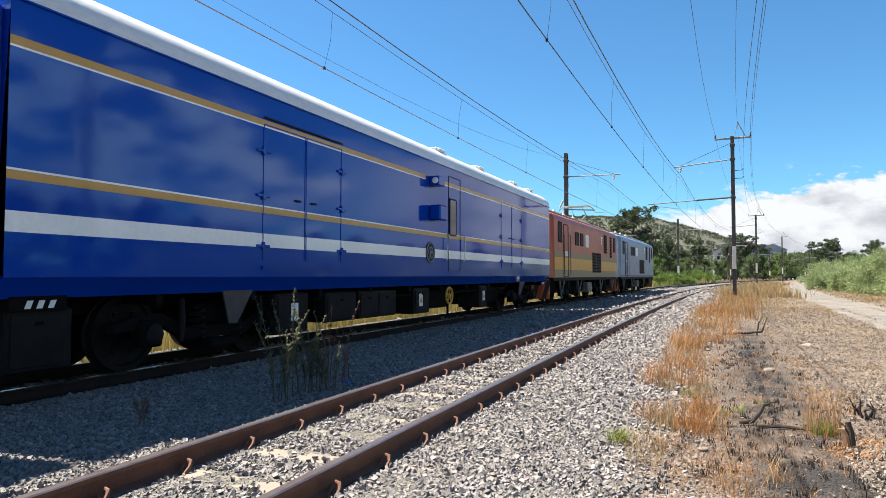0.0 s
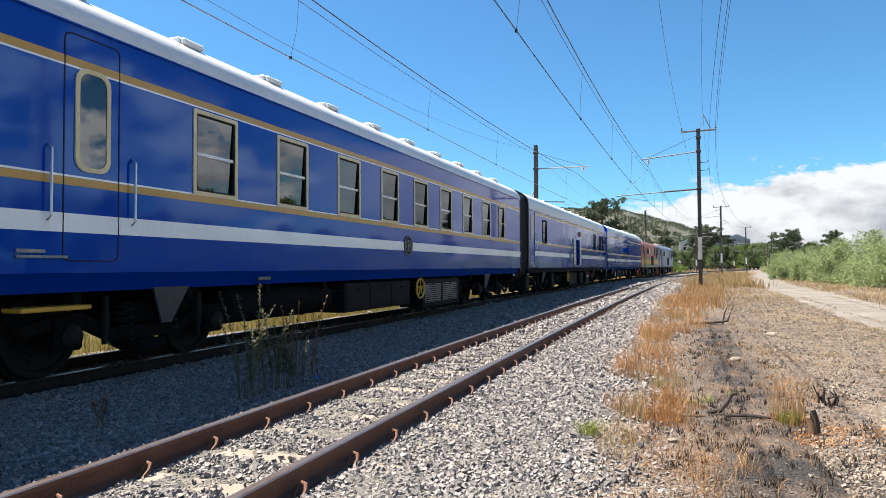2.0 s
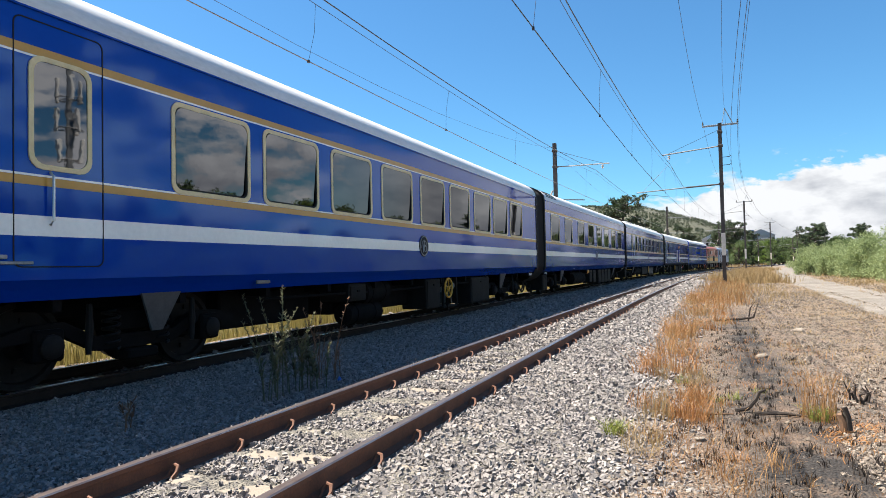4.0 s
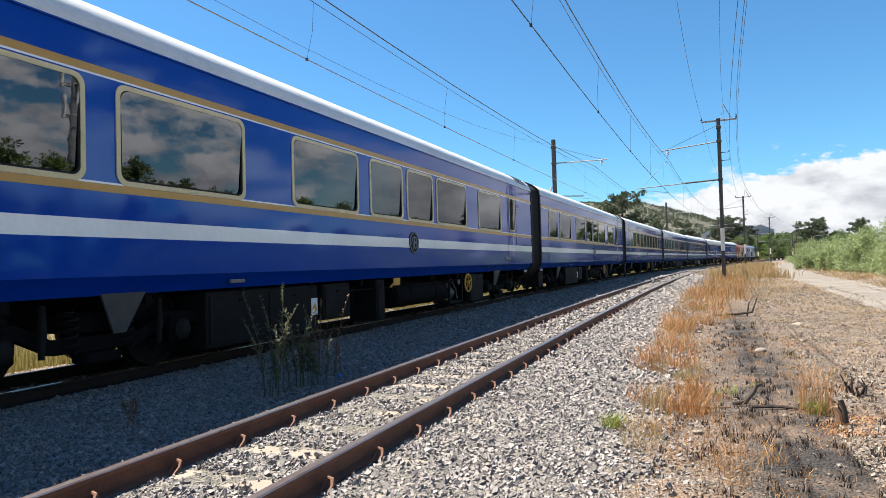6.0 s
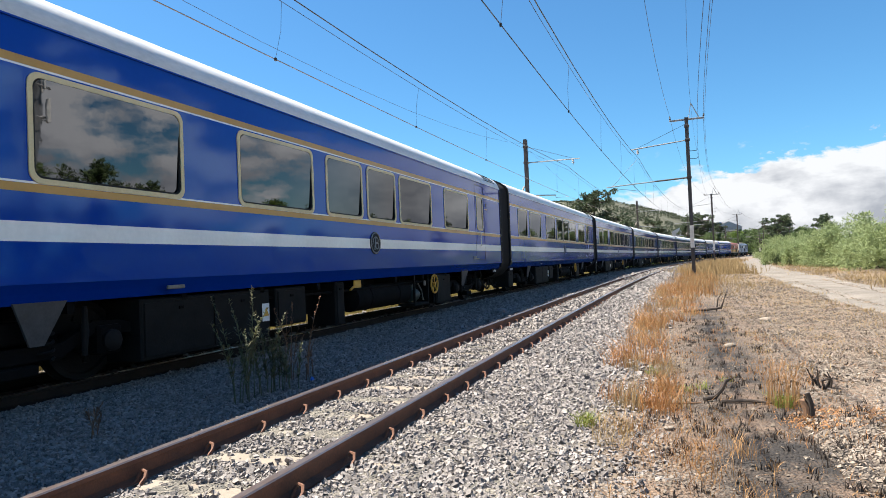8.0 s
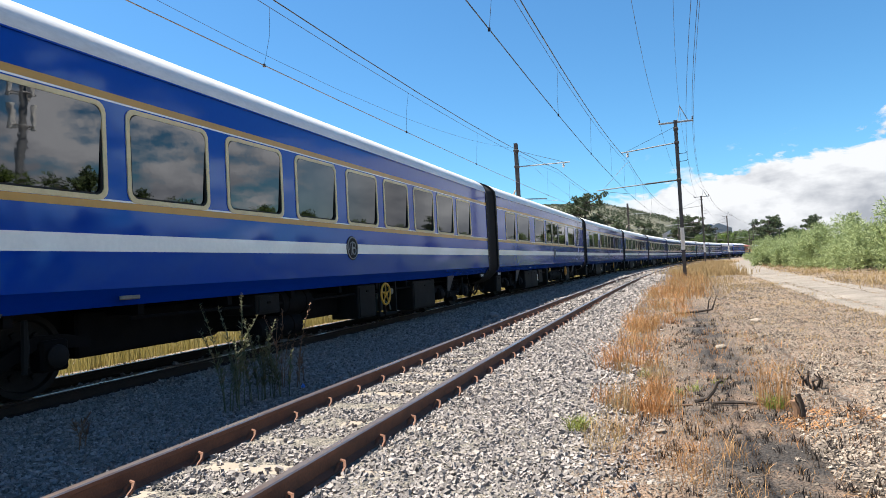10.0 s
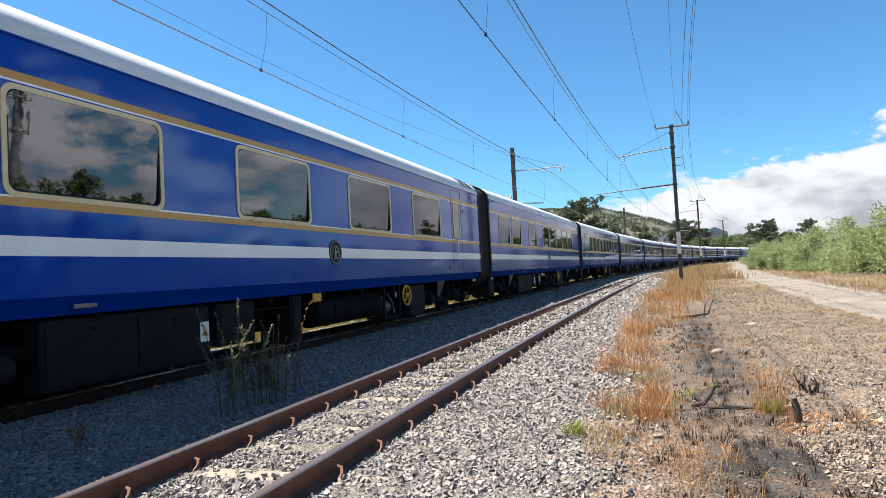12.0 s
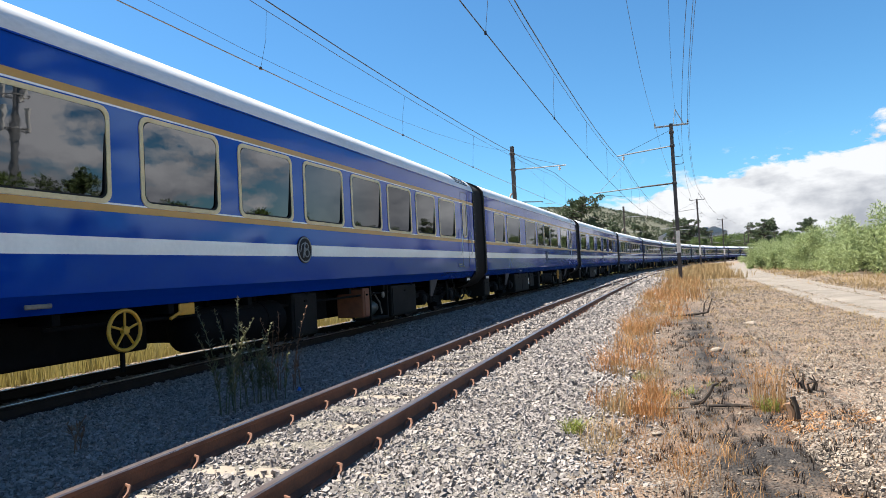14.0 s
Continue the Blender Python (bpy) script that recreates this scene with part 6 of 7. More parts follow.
# ---- vegetation and loose ground ----
def blades(name, roots, heights, widths, lean, mat, label, seed, category="grass", turn=None):
    """Bent tapering blades, each three segments, as one mesh of kind stuff."""
    rng = np.random.RandomState(seed)
    n = len(roots)
    a = rng.uniform(0, 2 * np.pi, n)
    b = rng.uniform(0, 2 * np.pi, n)
    d = np.stack([np.cos(a), np.sin(a), 0 * a], -1) * (lean * rng.uniform(0.2, 1.3, n) * heights)[:, None]
    w = np.stack([np.cos(b), np.sin(b), 0 * b], -1) * (widths / 2)[:, None]
    up = np.stack([0 * a, 0 * a, heights], -1)
    droop = rng.uniform(0.75, 1.0, n)[:, None]
    v = np.stack([roots - w, roots + w, roots + d * 0.2 + up * 0.45 - w * 0.8, roots + d * 0.2 + up * 0.45 + w * 0.8,
                  roots + d * 0.6 + up * 0.8 * droop - w * 0.5, roots + d * 0.6 + up * 0.8 * droop + w * 0.5, roots + d * 1.0 + up * droop], 1).reshape(-1, 3)
    i = np.arange(n)[:, None] * 7
    f = np.concatenate([i + [0, 1, 3], i + [0, 3, 2], i + [2, 3, 5], i + [2, 5, 4], i + [4, 5, 6]], 0)
    me = arrays_mesh(name, v, f, mat)
    return tagged(new(name, me), label, category, kind="stuff")


def scatter(rng, n, u0, u1, s0, s1, clump=0, spread_m=0.25):
    """Places on the ground, in tufts if clump > 0."""
    if clump:
        c = max(1, n // clump)
        cu, cs = rng.uniform(u0, u1, c), rng.uniform(s0, s1, c)
        k = rng.randint(0, c, n)
        u, s = cu[k] + rng.normal(0, spread_m, n), cs[k] + rng.normal(0, spread_m, n)
    else:
        u, s = rng.uniform(u0, u1, n), rng.uniform(s0, s1, n)
    x, y = on_np(u, s)
    return np.stack([x, y, ground_z(u) - 0.01], -1)


def ico_template():
    bm = bmesh.new()
    bmesh.ops.create_icosphere(bm, subdivisions=1, radius=1.0)
    v = np.array([p.co[:] for p in bm.verts])
    f = np.array([[q.index for q in t.verts] for t in bm.faces])
    bm.free()
    return v, f


def stones(name, u, s, z, size, mat, label, seed, flat=0.62):
    """Angular broken stones as one mesh."""
    rng = np.random.RandomState(seed)
    tv = np.array([(x, y, z) for x in (-1, 1) for y in (-1, 1) for z in (-1, 1)], float) * 0.8
    tf = np.array([(0, 1, 3), (0, 3, 2), (4, 6, 7), (4, 7, 5), (0, 4, 5), (0, 5, 1), (2, 3, 7), (2, 7, 6), (0, 2, 6), (0, 6, 4), (1, 5, 7), (1, 7, 3)])
    n = len(u)
    kinds = []
    for k in range(40):
        q = (tv + rng.uniform(-0.33, 0.33, tv.shape)) * np.array([1.0, rng.uniform(0.5, 0.95), rng.uniform(0.35, 0.7)])
        pin = rng.randint(0, 8)
        q[pin] *= rng.uniform(0.2, 0.7)
        kinds.append(q)
    kinds = np.array(kinds)
    pick = rng.randint(0, 40, n)
    q = rng.normal(size=(n, 4)) * np.array([1, 0.45, 0.45, 1])
    q /= np.linalg.norm(q, axis=1)[:, None]
    w, x, y, zq = q.T
    R = np.stack([1 - 2 * (y * y + zq * zq), 2 * (x * y - zq * w), 2 * (x * zq + y * w), 2 * (x * y + zq * w), 1 - 2 * (x * x + zq * zq), 2 * (y * zq - x * w), 2 * (x * zq - y * w), 2 * (y * zq + x * w), 1 - 2 * (x * x + y * y)], -1).reshape(n, 3, 3)
    v = np.einsum("nij,nkj->nki", R, kinds[pick] * size[:, None, None])
    px, py = on_np(u, s)
    v += np.stack([px, py, z], -1)[:, None]
    f = tf[None] + (np.arange(n) * len(tv))[:, None, None]
    me = arrays_mesh(name, v.reshape(-1, 3), f.reshape(-1, 3), mat)
    return tagged(new(name, me), label, "gravel", kind="stuff")


def build_ballast():
    rng = np.random.RandomState(11)
    U, S, Z, R = [], [], [], []
    for s0, s1, u0, u1, dens, lo, hi in ((2.0, 7, -6.75, -0.1, 2250, 0.009, 0.022), (7, 12, -6.75, -0.1, 1150, 0.014, 0.028), (12, 20, -6.75, -0.1, 430, 0.022, 0.040), (-7, 2.0, -6.7, -0.2, 90, 0.035, 0.06), (20, 36, -6.7, -0.2, 170, 0.034, 0.060), (36, 70, -6.7, -0.3, 28, 0.08, 0.12), (1.6, 30, -8.8, -6.9, 60, 0.03, 0.06)):
        n = int((s1 - s0) * (u1 - u0) * dens)
        u, s = rng.uniform(u0, u1, n), rng.uniform(s0, s1, n)
        r = rng.uniform(lo, hi, n) * rng.choice([0.7, 1.0, 1.0, 1.25], n)
        for rail in (U_NEAR - 0.5685, U_NEAR + 0.5685, U_TRAIN + 0.5685, U_TRAIN - 0.5685):
            ok = abs(u - rail) > 0.085 + r * 0.5
            u, s, r = u[ok], s[ok], r[ok]
        # sleepers of the siding lie half bare between and outside the rails
        ph = (s - SLEEPER_PHASE) / SLEEPER_PITCH
        onsl = (abs(ph - np.round(ph)) * SLEEPER_PITCH < 0.12) & (abs(u - U_NEAR) < 1.0)
        ok = ~onsl | (rng.uniform(size=len(u)) < np.where(abs(u - U_NEAR) < 0.55, 0.10, 0.7))
        edge = rng.uniform(size=len(u)) < np.clip((-0.15 - u) / 0.7, 0.12, 1)
        ok &= edge
        u, s, r = u[ok], s[ok], r[ok]
        z = ground_z(u) + rng.uniform(-0.3, 0.55, len(u)) * r
        U.append(u), S.append(s), Z.append(z), R.append(r)
    stones("ballast", np.concatenate(U), np.concatenate(S), np.concatenate(Z), np.concatenate(R), M["stone"], "grey and buff crushed stone ballast between the rails", 5)
    n = 21000
    u = np.concatenate([rng.uniform(-0.4, 7.5, n), rng.uniform(0.9, 4.0, n // 2)])
    s = 2.2 + 30 * rng.uniform(0, 1, len(u)) ** 1.7
    r = rng.uniform(0.005, 0.012, len(u)) * (1 + s / 40) * rng.choice([0.7, 1.0, 1.0, 1.4], len(u))
    soot = (abs(u - 0.55) < 0.4) & (rng.uniform(size=len(u)) < 0.75)
    u, s, r = u[~soot], s[~soot], r[~soot]
    # loose grey ballast spilt over the open ground, thinner on the burnt strip
    GU, GS, GR = [], [], []
    for n, s0, s1, u0, u1, lo, hi, bias in ((44000, 2.8, 7.5, 0.9, 3.6, 0.005, 0.014, 0.22), (9000, 2.4, 9.0, 1.2, 4.0, 0.010, 0.019, 0.05), (20000, 7.5, 18.0, 1.1, 4.2, 0.006, 0.015, 0.12), (5000, 18.0, 45.0, 1.2, 4.2, 0.014, 0.030, 0.0), (9000, 2.4, 14.0, -0.35, 0.9, 0.003, 0.010, -0.05), (3000, 12.0, 60.0, 6.3, 7.6, 0.015, 0.035, 0.0), (7000, 9.0, 32.0, 4.0, 6.5, 0.008, 0.020, 0.05)):
        a, b = rng.uniform(u0, u1, n), rng.uniform(s0, s1, n)
        patch = np.array([noise.noise((p * 0.9, q * 0.5, 7.0)) + 0.6 * noise.noise((p * 3.1, q * 2.2, 2.0)) for p, q in zip(a, b)])
        ok = rng.uniform(-0.45, 0.45, n) < patch + bias - 0.5 * np.exp(-((a - 0.85) / 0.5) ** 2)
        GU.append(a[ok]), GS.append(b[ok])
        GR.append(rng.uniform(lo, hi, ok.sum()) * rng.choice([0.6, 0.8, 1.0, 1.35], ok.sum()))
    gu, gs, gr = np.concatenate(GU), np.concatenate(GS), np.concatenate(GR)
    stones("gravel", gu, gs, ground_z(gu) + gr * 0.35, gr, M["spill"], "loose grey-buff stones spilt over the earth", 8)
    stones("gravel", u, s, ground_z(u) + r * 0.2, r, M["pebble"], "small dusty pebbles on bare earth", 6)


def build_grass():
    rng = np.random.RandomState(21)

    def go(name, n, u0, u1, s0, s1, clump, spr, hlo, hhi, wid, lean, mat, label, seed):
        p = scatter(rng, n, u0, u1, s0, s1, clump, spr)
        blades(name, p, rng.uniform(hlo, hhi, len(p)), wid * rng.uniform(0.6, 1.4, len(p)), lean, M[mat], label, seed)

    go("dry_grass", 1000, -0.70, -0.10, 7.6, 13.5, 95, 0.10, 0.08, 0.44, 0.006, 0.85, "rust_grass", "dense rust-orange dry grass clumps at the ballast edge", 61)
    go("dry_grass", 1400, -0.62, 0.35, 13, 27, 85, 0.14, 0.08, 0.42, 0.008, 0.8, "rust_grass", "dense rust-orange dry grass clumps along the line", 62)
    go("dry_grass", 620, -0.60, -0.05, 5.6, 7.4, 90, 0.09, 0.05, 0.30, 0.005, 0.6, "rust_grass", "low rust-orange dry grass at the ballast edge", 63)
    go("dry_grass", 800, -0.25, 1.5, 4.0, 13, 20, 0.07, 0.03, 0.14, 0.005, 0.8, "rust_grass", "small rust-orange tufts on the burnt earth", 64)
    go("dry_grass", 700, 0.85, 1.55, 5.7, 6.4, 50, 0.08, 0.01, 0.05, 0.010, 2.2, "rust_grass", "fallen orange leaves and runners beside the stump", 65)
    go("dry_grass", 400, -0.75, -0.25, 7.8, 14, 45, 0.08, 0.12, 0.60, 0.005, 0.35, "dry", "orange dry grass tufts along the ballast edge", 31)
    go("dry_grass", 600, -0.75, 0.20, 13, 24, 40, 0.10, 0.12, 0.52, 0.007, 0.4, "dry", "orange dry grass tufts along the ballast edge", 32)
    go("dry_grass", 2200, -0.60, 1.3, 22, 48, 16, 0.20, 0.12, 0.5, 0.016, 0.28, "dry", "tall orange dry grass round the mast feet", 33)
    go("dry_grass", 320, -0.80, -0.20, 7.8, 15, 40, 0.10, 0.10, 0.50, 0.005, 0.6, "straw", "pale straw tufts along the ballast edge", 45)
    go("dry_grass", 520, -0.75, 0.35, 13, 26, 45, 0.14, 0.08, 0.42, 0.007, 0.6, "straw", "pale straw tufts along the ballast edge", 46)
    go("dry_grass", 2400, -0.50, 2.6, 24, 52, 20, 0.25, 0.10, 0.45, 0.014, 0.5, "straw", "pale straw round the mast feet", 47)
    go("dry_grass", 6500, -0.4, 3.2, 44, 120, 90, 0.7, 0.3, 0.75, 0.035, 0.3, "straw", "pale dry grass along the line", 34)
    go("dry_grass", 520, -0.65, 0.0, 5.4, 8.2, 65, 0.07, 0.08, 0.34, 0.004, 0.5, "straw", "short straw at the edge of the ballast", 35)
    go("dry_grass", 900, -0.5, 0.5, 2.6, 6.0, 45, 0.10, 0.05, 0.2, 0.004, 0.9, "dry", "sparse bent dead grass", 36)
    go("dry_grass", 10500, 0.7, 4.0, 8, 75, 14, 0.14, 0.02, 0.12, 0.009, 0.9, "straw", "flattened straw on the earth", 37)
    go("dry_grass", 4200, 0.9, 5.0, 3.0, 10, 12, 0.10, 0.01, 0.05, 0.004, 1.2, "dry", "flattened dead grass on the earth", 38)
    go("dry_grass", 5200, -0.3, 4.6, 3.0, 22, 16, 0.16, 0.008, 0.035, 0.006, 3.0, "dry", "orange dead grass litter lying on the earth", 48)
    go("dry_grass", 5000, 6.7, 9.5, 14, 75, 110, 0.5, 0.05, 0.42, 0.016, 0.9, "straw", "pale dry grass beyond the service road", 39)
    go("dry_grass", 1300, 3.5, 4.1, 12, 60, 40, 0.2, 0.04, 0.16, 0.010, 0.4, "straw", "dry grass along the road edge", 40)
    go("field_grass", 14000, -10.9, -9.1, -2, 32, 60, 0.25, 0.30, 1.05, 0.013, 0.35, "field", "tall golden grass close behind the running track", 66)
    go("field_grass", 15000, -14.0, -9.9, 0.5, 50, 40, 0.3, 0.35, 1.0, 0.013, 0.35, "field", "tall yellow grass behind the train", 41)
    go("field_grass", 9000, -24, -10, 45, 125, 40, 0.8, 0.5, 1.5, 0.05, 0.3, "field", "tall yellow-green grass beyond the running track", 42)
    go("field_grass", 4000, -30, -10, 110, 230, 40, 1.2, 0.5, 1.3, 0.10, 0.3, "straw", "pale field grass in the distance", 43)
    go("dead_stubble", 900, -0.5, 1.5, 2.7, 10, 6, 0.04, 0.02, 0.09, 0.006, 0.8, "dry", "short dead reddish stubble", 44)
    # green sprigs
    for u, s, n, h, seed in ((-0.72, 5.15, 90, 0.16, 51), (0.05, 6.9, 40, 0.09, 52), (0.22, 7.1, 40, 0.09, 53), (0.85, 6.35, 110, 0.16, 54), (0.45, 7.5, 25, 0.08, 55), (-0.3, 7.7, 30, 0.12, 56)):
        q = scatter(rng, n, u - 0.07, u + 0.07, s - 0.08, s + 0.08)
        blades("grass_tuft", q, rng.uniform(0.5, 1.2, n) * h, np.full(n, 0.007), 0.9, M["green_blade"], "small tuft of fresh green grass", seed)
    q = scatter(rng, 150, -0.62, -0.35, 4.55, 5.3)
    blades("grass_tuft", q, rng.uniform(0.05, 0.24, 150), np.full(150, 0.005), 1.0, M["straw"], "straw tuft on the ballast", 57)
    q = scatter(rng, 130, 0.72, 1.0, 6.2, 6.6)
    blades("grass_tuft", q, rng.uniform(0.25, 0.62, 130), np.full(130, 0.004), 0.3, M["dry"], "thin reddish dry stalks beside the stump", 58)
    # burnt stubble
    q = np.concatenate([scatter(rng, 2600, -0.1, 1.1, 3.2, 15, 11, 0.020), scatter(rng, 2400, -0.45, 1.5, 2.6, 8, 11, 0.018), scatter(rng, 500, 1.2, 3.2, 4, 12, 12, 0.03)])
    blades("burnt_stubble", q, rng.uniform(0.02, 0.085, len(q)), np.full(len(q), 0.008), 0.45, M["burnt"], "short charred grass stubble", 59)


def weed_plant(u, s, stems, height, seed, leafy, label):
    """A tall weed: curved stems with small leaves and a seed head."""
    rng = random.Random(seed)
    base = on(u, s, float(ground_z(u)) - 0.02)
    w = tagged(new("weed"), label, "weed", "weeds between the tracks")
    w.matrix_basis = Matrix.Translation(base)
    for k in range(stems):
        h = height * rng.uniform(0.55, 1.0)
        a, lean = rng.uniform(0, 6.28), rng.uniform(0.08, 0.36)
        ox, oy = rng.uniform(-0.16, 0.16), rng.uniform(-0.16, 0.16)
        pts = [Vector((ox + math.cos(a) * lean * h * t * t, oy + math.sin(a) * lean * h * t * t, h * t * (1 - 0.06 * t))) for t in (0, 0.25, 0.5, 0.75, 1.0)]
        st = part("stem", Shape().tube(pts, [0.006, 0.005, 0.004, 0.0035, 0.002], 5), M["twig"] if not leafy else M["weed"], w)
        lv = Shape()
        for j in range(80 if leafy else 26):
            t = rng.uniform(0.25, 1.0)
            p = pts[min(int(t * 4), 3)].lerp(pts[min(int(t * 4) + 1, 4)], t * 4 - int(t * 4)) if t < 1 else pts[-1]
            ln = rng.uniform(0.03, 0.08) if t < 0.75 else rng.uniform(0.015, 0.035)
            d = Vector((rng.uniform(-1, 1), rng.uniform(-1, 1), rng.uniform(0.1, 1))).normalized() * ln
            d = d * 1.4
            o = d.cross(Vector((0, 0, 1))).normalized() * 0.009
            lv.add([p, p + d * 0.5 + o, p + d, p + d * 0.5 - o], [(0, 1, 2, 3)])
        part("foliage", mesh_of("foliage", lv.v, lv.f, M["weed"] if leafy else M["twig"]), None, st)
    return w


def leaf_cloud(rng, centres, radii, per, size, flat=1.0, aspect=0.35):
    """Many small pointed leaves round clump centres, mostly near the clumps' skins."""
    n = len(centres) * per
    c, r = np.repeat(centres, per, 0), np.repeat(radii, per)
    d = rng.normal(size=(n, 3))
    d /= np.linalg.norm(d, axis=1)[:, None]
    p = c + d * (r * rng.uniform(0.35, 1.05, n))[:, None] * np.array([1, 1, flat])
    t = rng.normal(size=(n, 3)) + d * 0.9 + np.array([0, 0, 0.35])
    t /= np.linalg.norm(t, axis=1)[:, None]
    ln = size * rng.uniform(0.6, 1.4, n)
    o = np.cross(t, rng.normal(size=(n, 3)))
    o /= np.linalg.norm(o, axis=1)[:, None]
    tip, mid, sd = p + t * ln[:, None], p + t * (ln * 0.45)[:, None], o * (ln * aspect * 0.5)[:, None]
    v = np.stack([p, mid + sd, tip, mid - sd], 1).reshape(-1, 3)
    return v, np.arange(4 * n).reshape(-1, 4)


def make_bush(seed, w, h, clumps, per, size, mat, label):
    """A rounded shrub: short stems and a dense uneven crown of narrow leaves."""
    rng = np.random.RandomState(seed)
    b = tagged(new("bush"), label, "bush", "bushes along the service road")
    a = rng.uniform(0, 2 * np.pi, clumps)
    rr = np.sqrt(rng.uniform(0, 1, clumps)) * w
    top = h * np.sqrt(np.clip(1 - (rr / w) ** 2 * 0.75, 0.05, 1)) * rng.uniform(0.80, 1.08, clumps)
    z = top * rng.uniform(0.12, 0.92, clumps)
    c = np.stack([rr * np.cos(a), rr * np.sin(a) * 0.95, z], -1)
    v, f = leaf_cloud(rng, c, rng.uniform(0.35, 0.75, clumps) * h * 0.22, per, size, 0.9, 0.22)
    part("crown", arrays_mesh("crown", v, f, mat), None, b)
    s = Shape()
    for k in range(7):
        p = c[k * 3 % clumps]
        s.tube([(0.2 * math.cos(k), 0.2 * math.sin(k), -0.1), (p[0] * 0.5, p[1] * 0.5, p[2] * 0.5), tuple(p)], [0.06, 0.04, 0.015], 5)
    part("stemwork", s, M["bark"], b)
    return b


def make_tree(seed, kind, h, label, mat):
    """A trunk with limbs and a crown of leaf clumps; pine: flat layers high up; round: full crown."""
    rng = np.random.RandomState(seed)
    t = tagged(new("tree"), label, "tree", "trees beyond the line")
    s = Shape()
    bend = rng.uniform(-0.05, 0.05, 2) * h
    ts = np.linspace(0, 1, 6)
    reach = 0.92 if kind != "round" else 0.75
    trunk = [(bend[0] * q * q, bend[1] * q, h * reach * q) for q in ts]
    s.tube(trunk, [h * 0.030 * (1 - 0.8 * q) + 0.03 for q in ts], 7)
    part("trunk", s, M["bark"], t)
    limbs, centres, radii = Shape(), [], []
    n = dict(pine=34, round=38, spire=34)[kind]
    for k in range(n):
        if kind == "pine":
            q = rng.uniform(0.45, 0.98)
            ln = h * rng.uniform(0.12, 0.40) * (1.15 - 0.65 * q)
            rise = rng.uniform(0.02, 0.10) * h
        elif kind == "round":
            q = rng.uniform(0.06, 0.95)
            ln = h * rng.uniform(0.10, 0.42) * math.sin(math.pi * min(q * 0.75 + 0.25, 1)) * 1.35
            rise = rng.uniform(0.02, 0.14) * h
        else:
            q = rng.uniform(0.12, 1.0)
            ln = h * 0.24 * (1.02 - q)
            rise = 0.0
        a = rng.uniform(0, 2 * np.pi)
        o = np.array([bend[0] * q * q, bend[1] * q, h * reach * q])
        e = o + np.array([math.cos(a) * ln, math.sin(a) * ln, rise])
        limbs.tube([tuple(o), tuple((o + e) / 2 + [0, 0, -0.02 * h]), tuple(e)], [h * 0.010, h * 0.007, h * 0.003], 5)
        for m in range(3):
            centres.append(o + (e - o) * rng.uniform(0.55, 1.1) + rng.normal(0, 0.03 * h, 3) * [1, 1, 0.4])
            radii.append(h * rng.uniform(0.028, 0.078) * (0.6 if kind == "spire" else 0.70 if kind == "pine" else 1))
    part("branching", limbs, M["bark"], t)
    v, f = leaf_cloud(rng, np.array(centres), np.array(radii) * 1.1, 58, h * 0.029, 0.55 if kind == "pine" else 0.8, 0.5)
    part("crown", arrays_mesh("crown", v, f, mat), None, t)
    return t


def azimuth(deg, dist, z=-1.2, turn=0.0, size=1.0):
    """A place by its bearing from the line's start and its distance."""
    return pose(dist * math.sin(radians(deg)), dist * math.cos(radians(deg)), z, 0, 0, turn) @ Matrix.Diagonal((size, size, size, 1))


def put(ob, m, first):
    if first:
        ob.matrix_basis = m
        return ob
    c = copy_thing(ob, m)
    c.matrix_basis = m
    return c


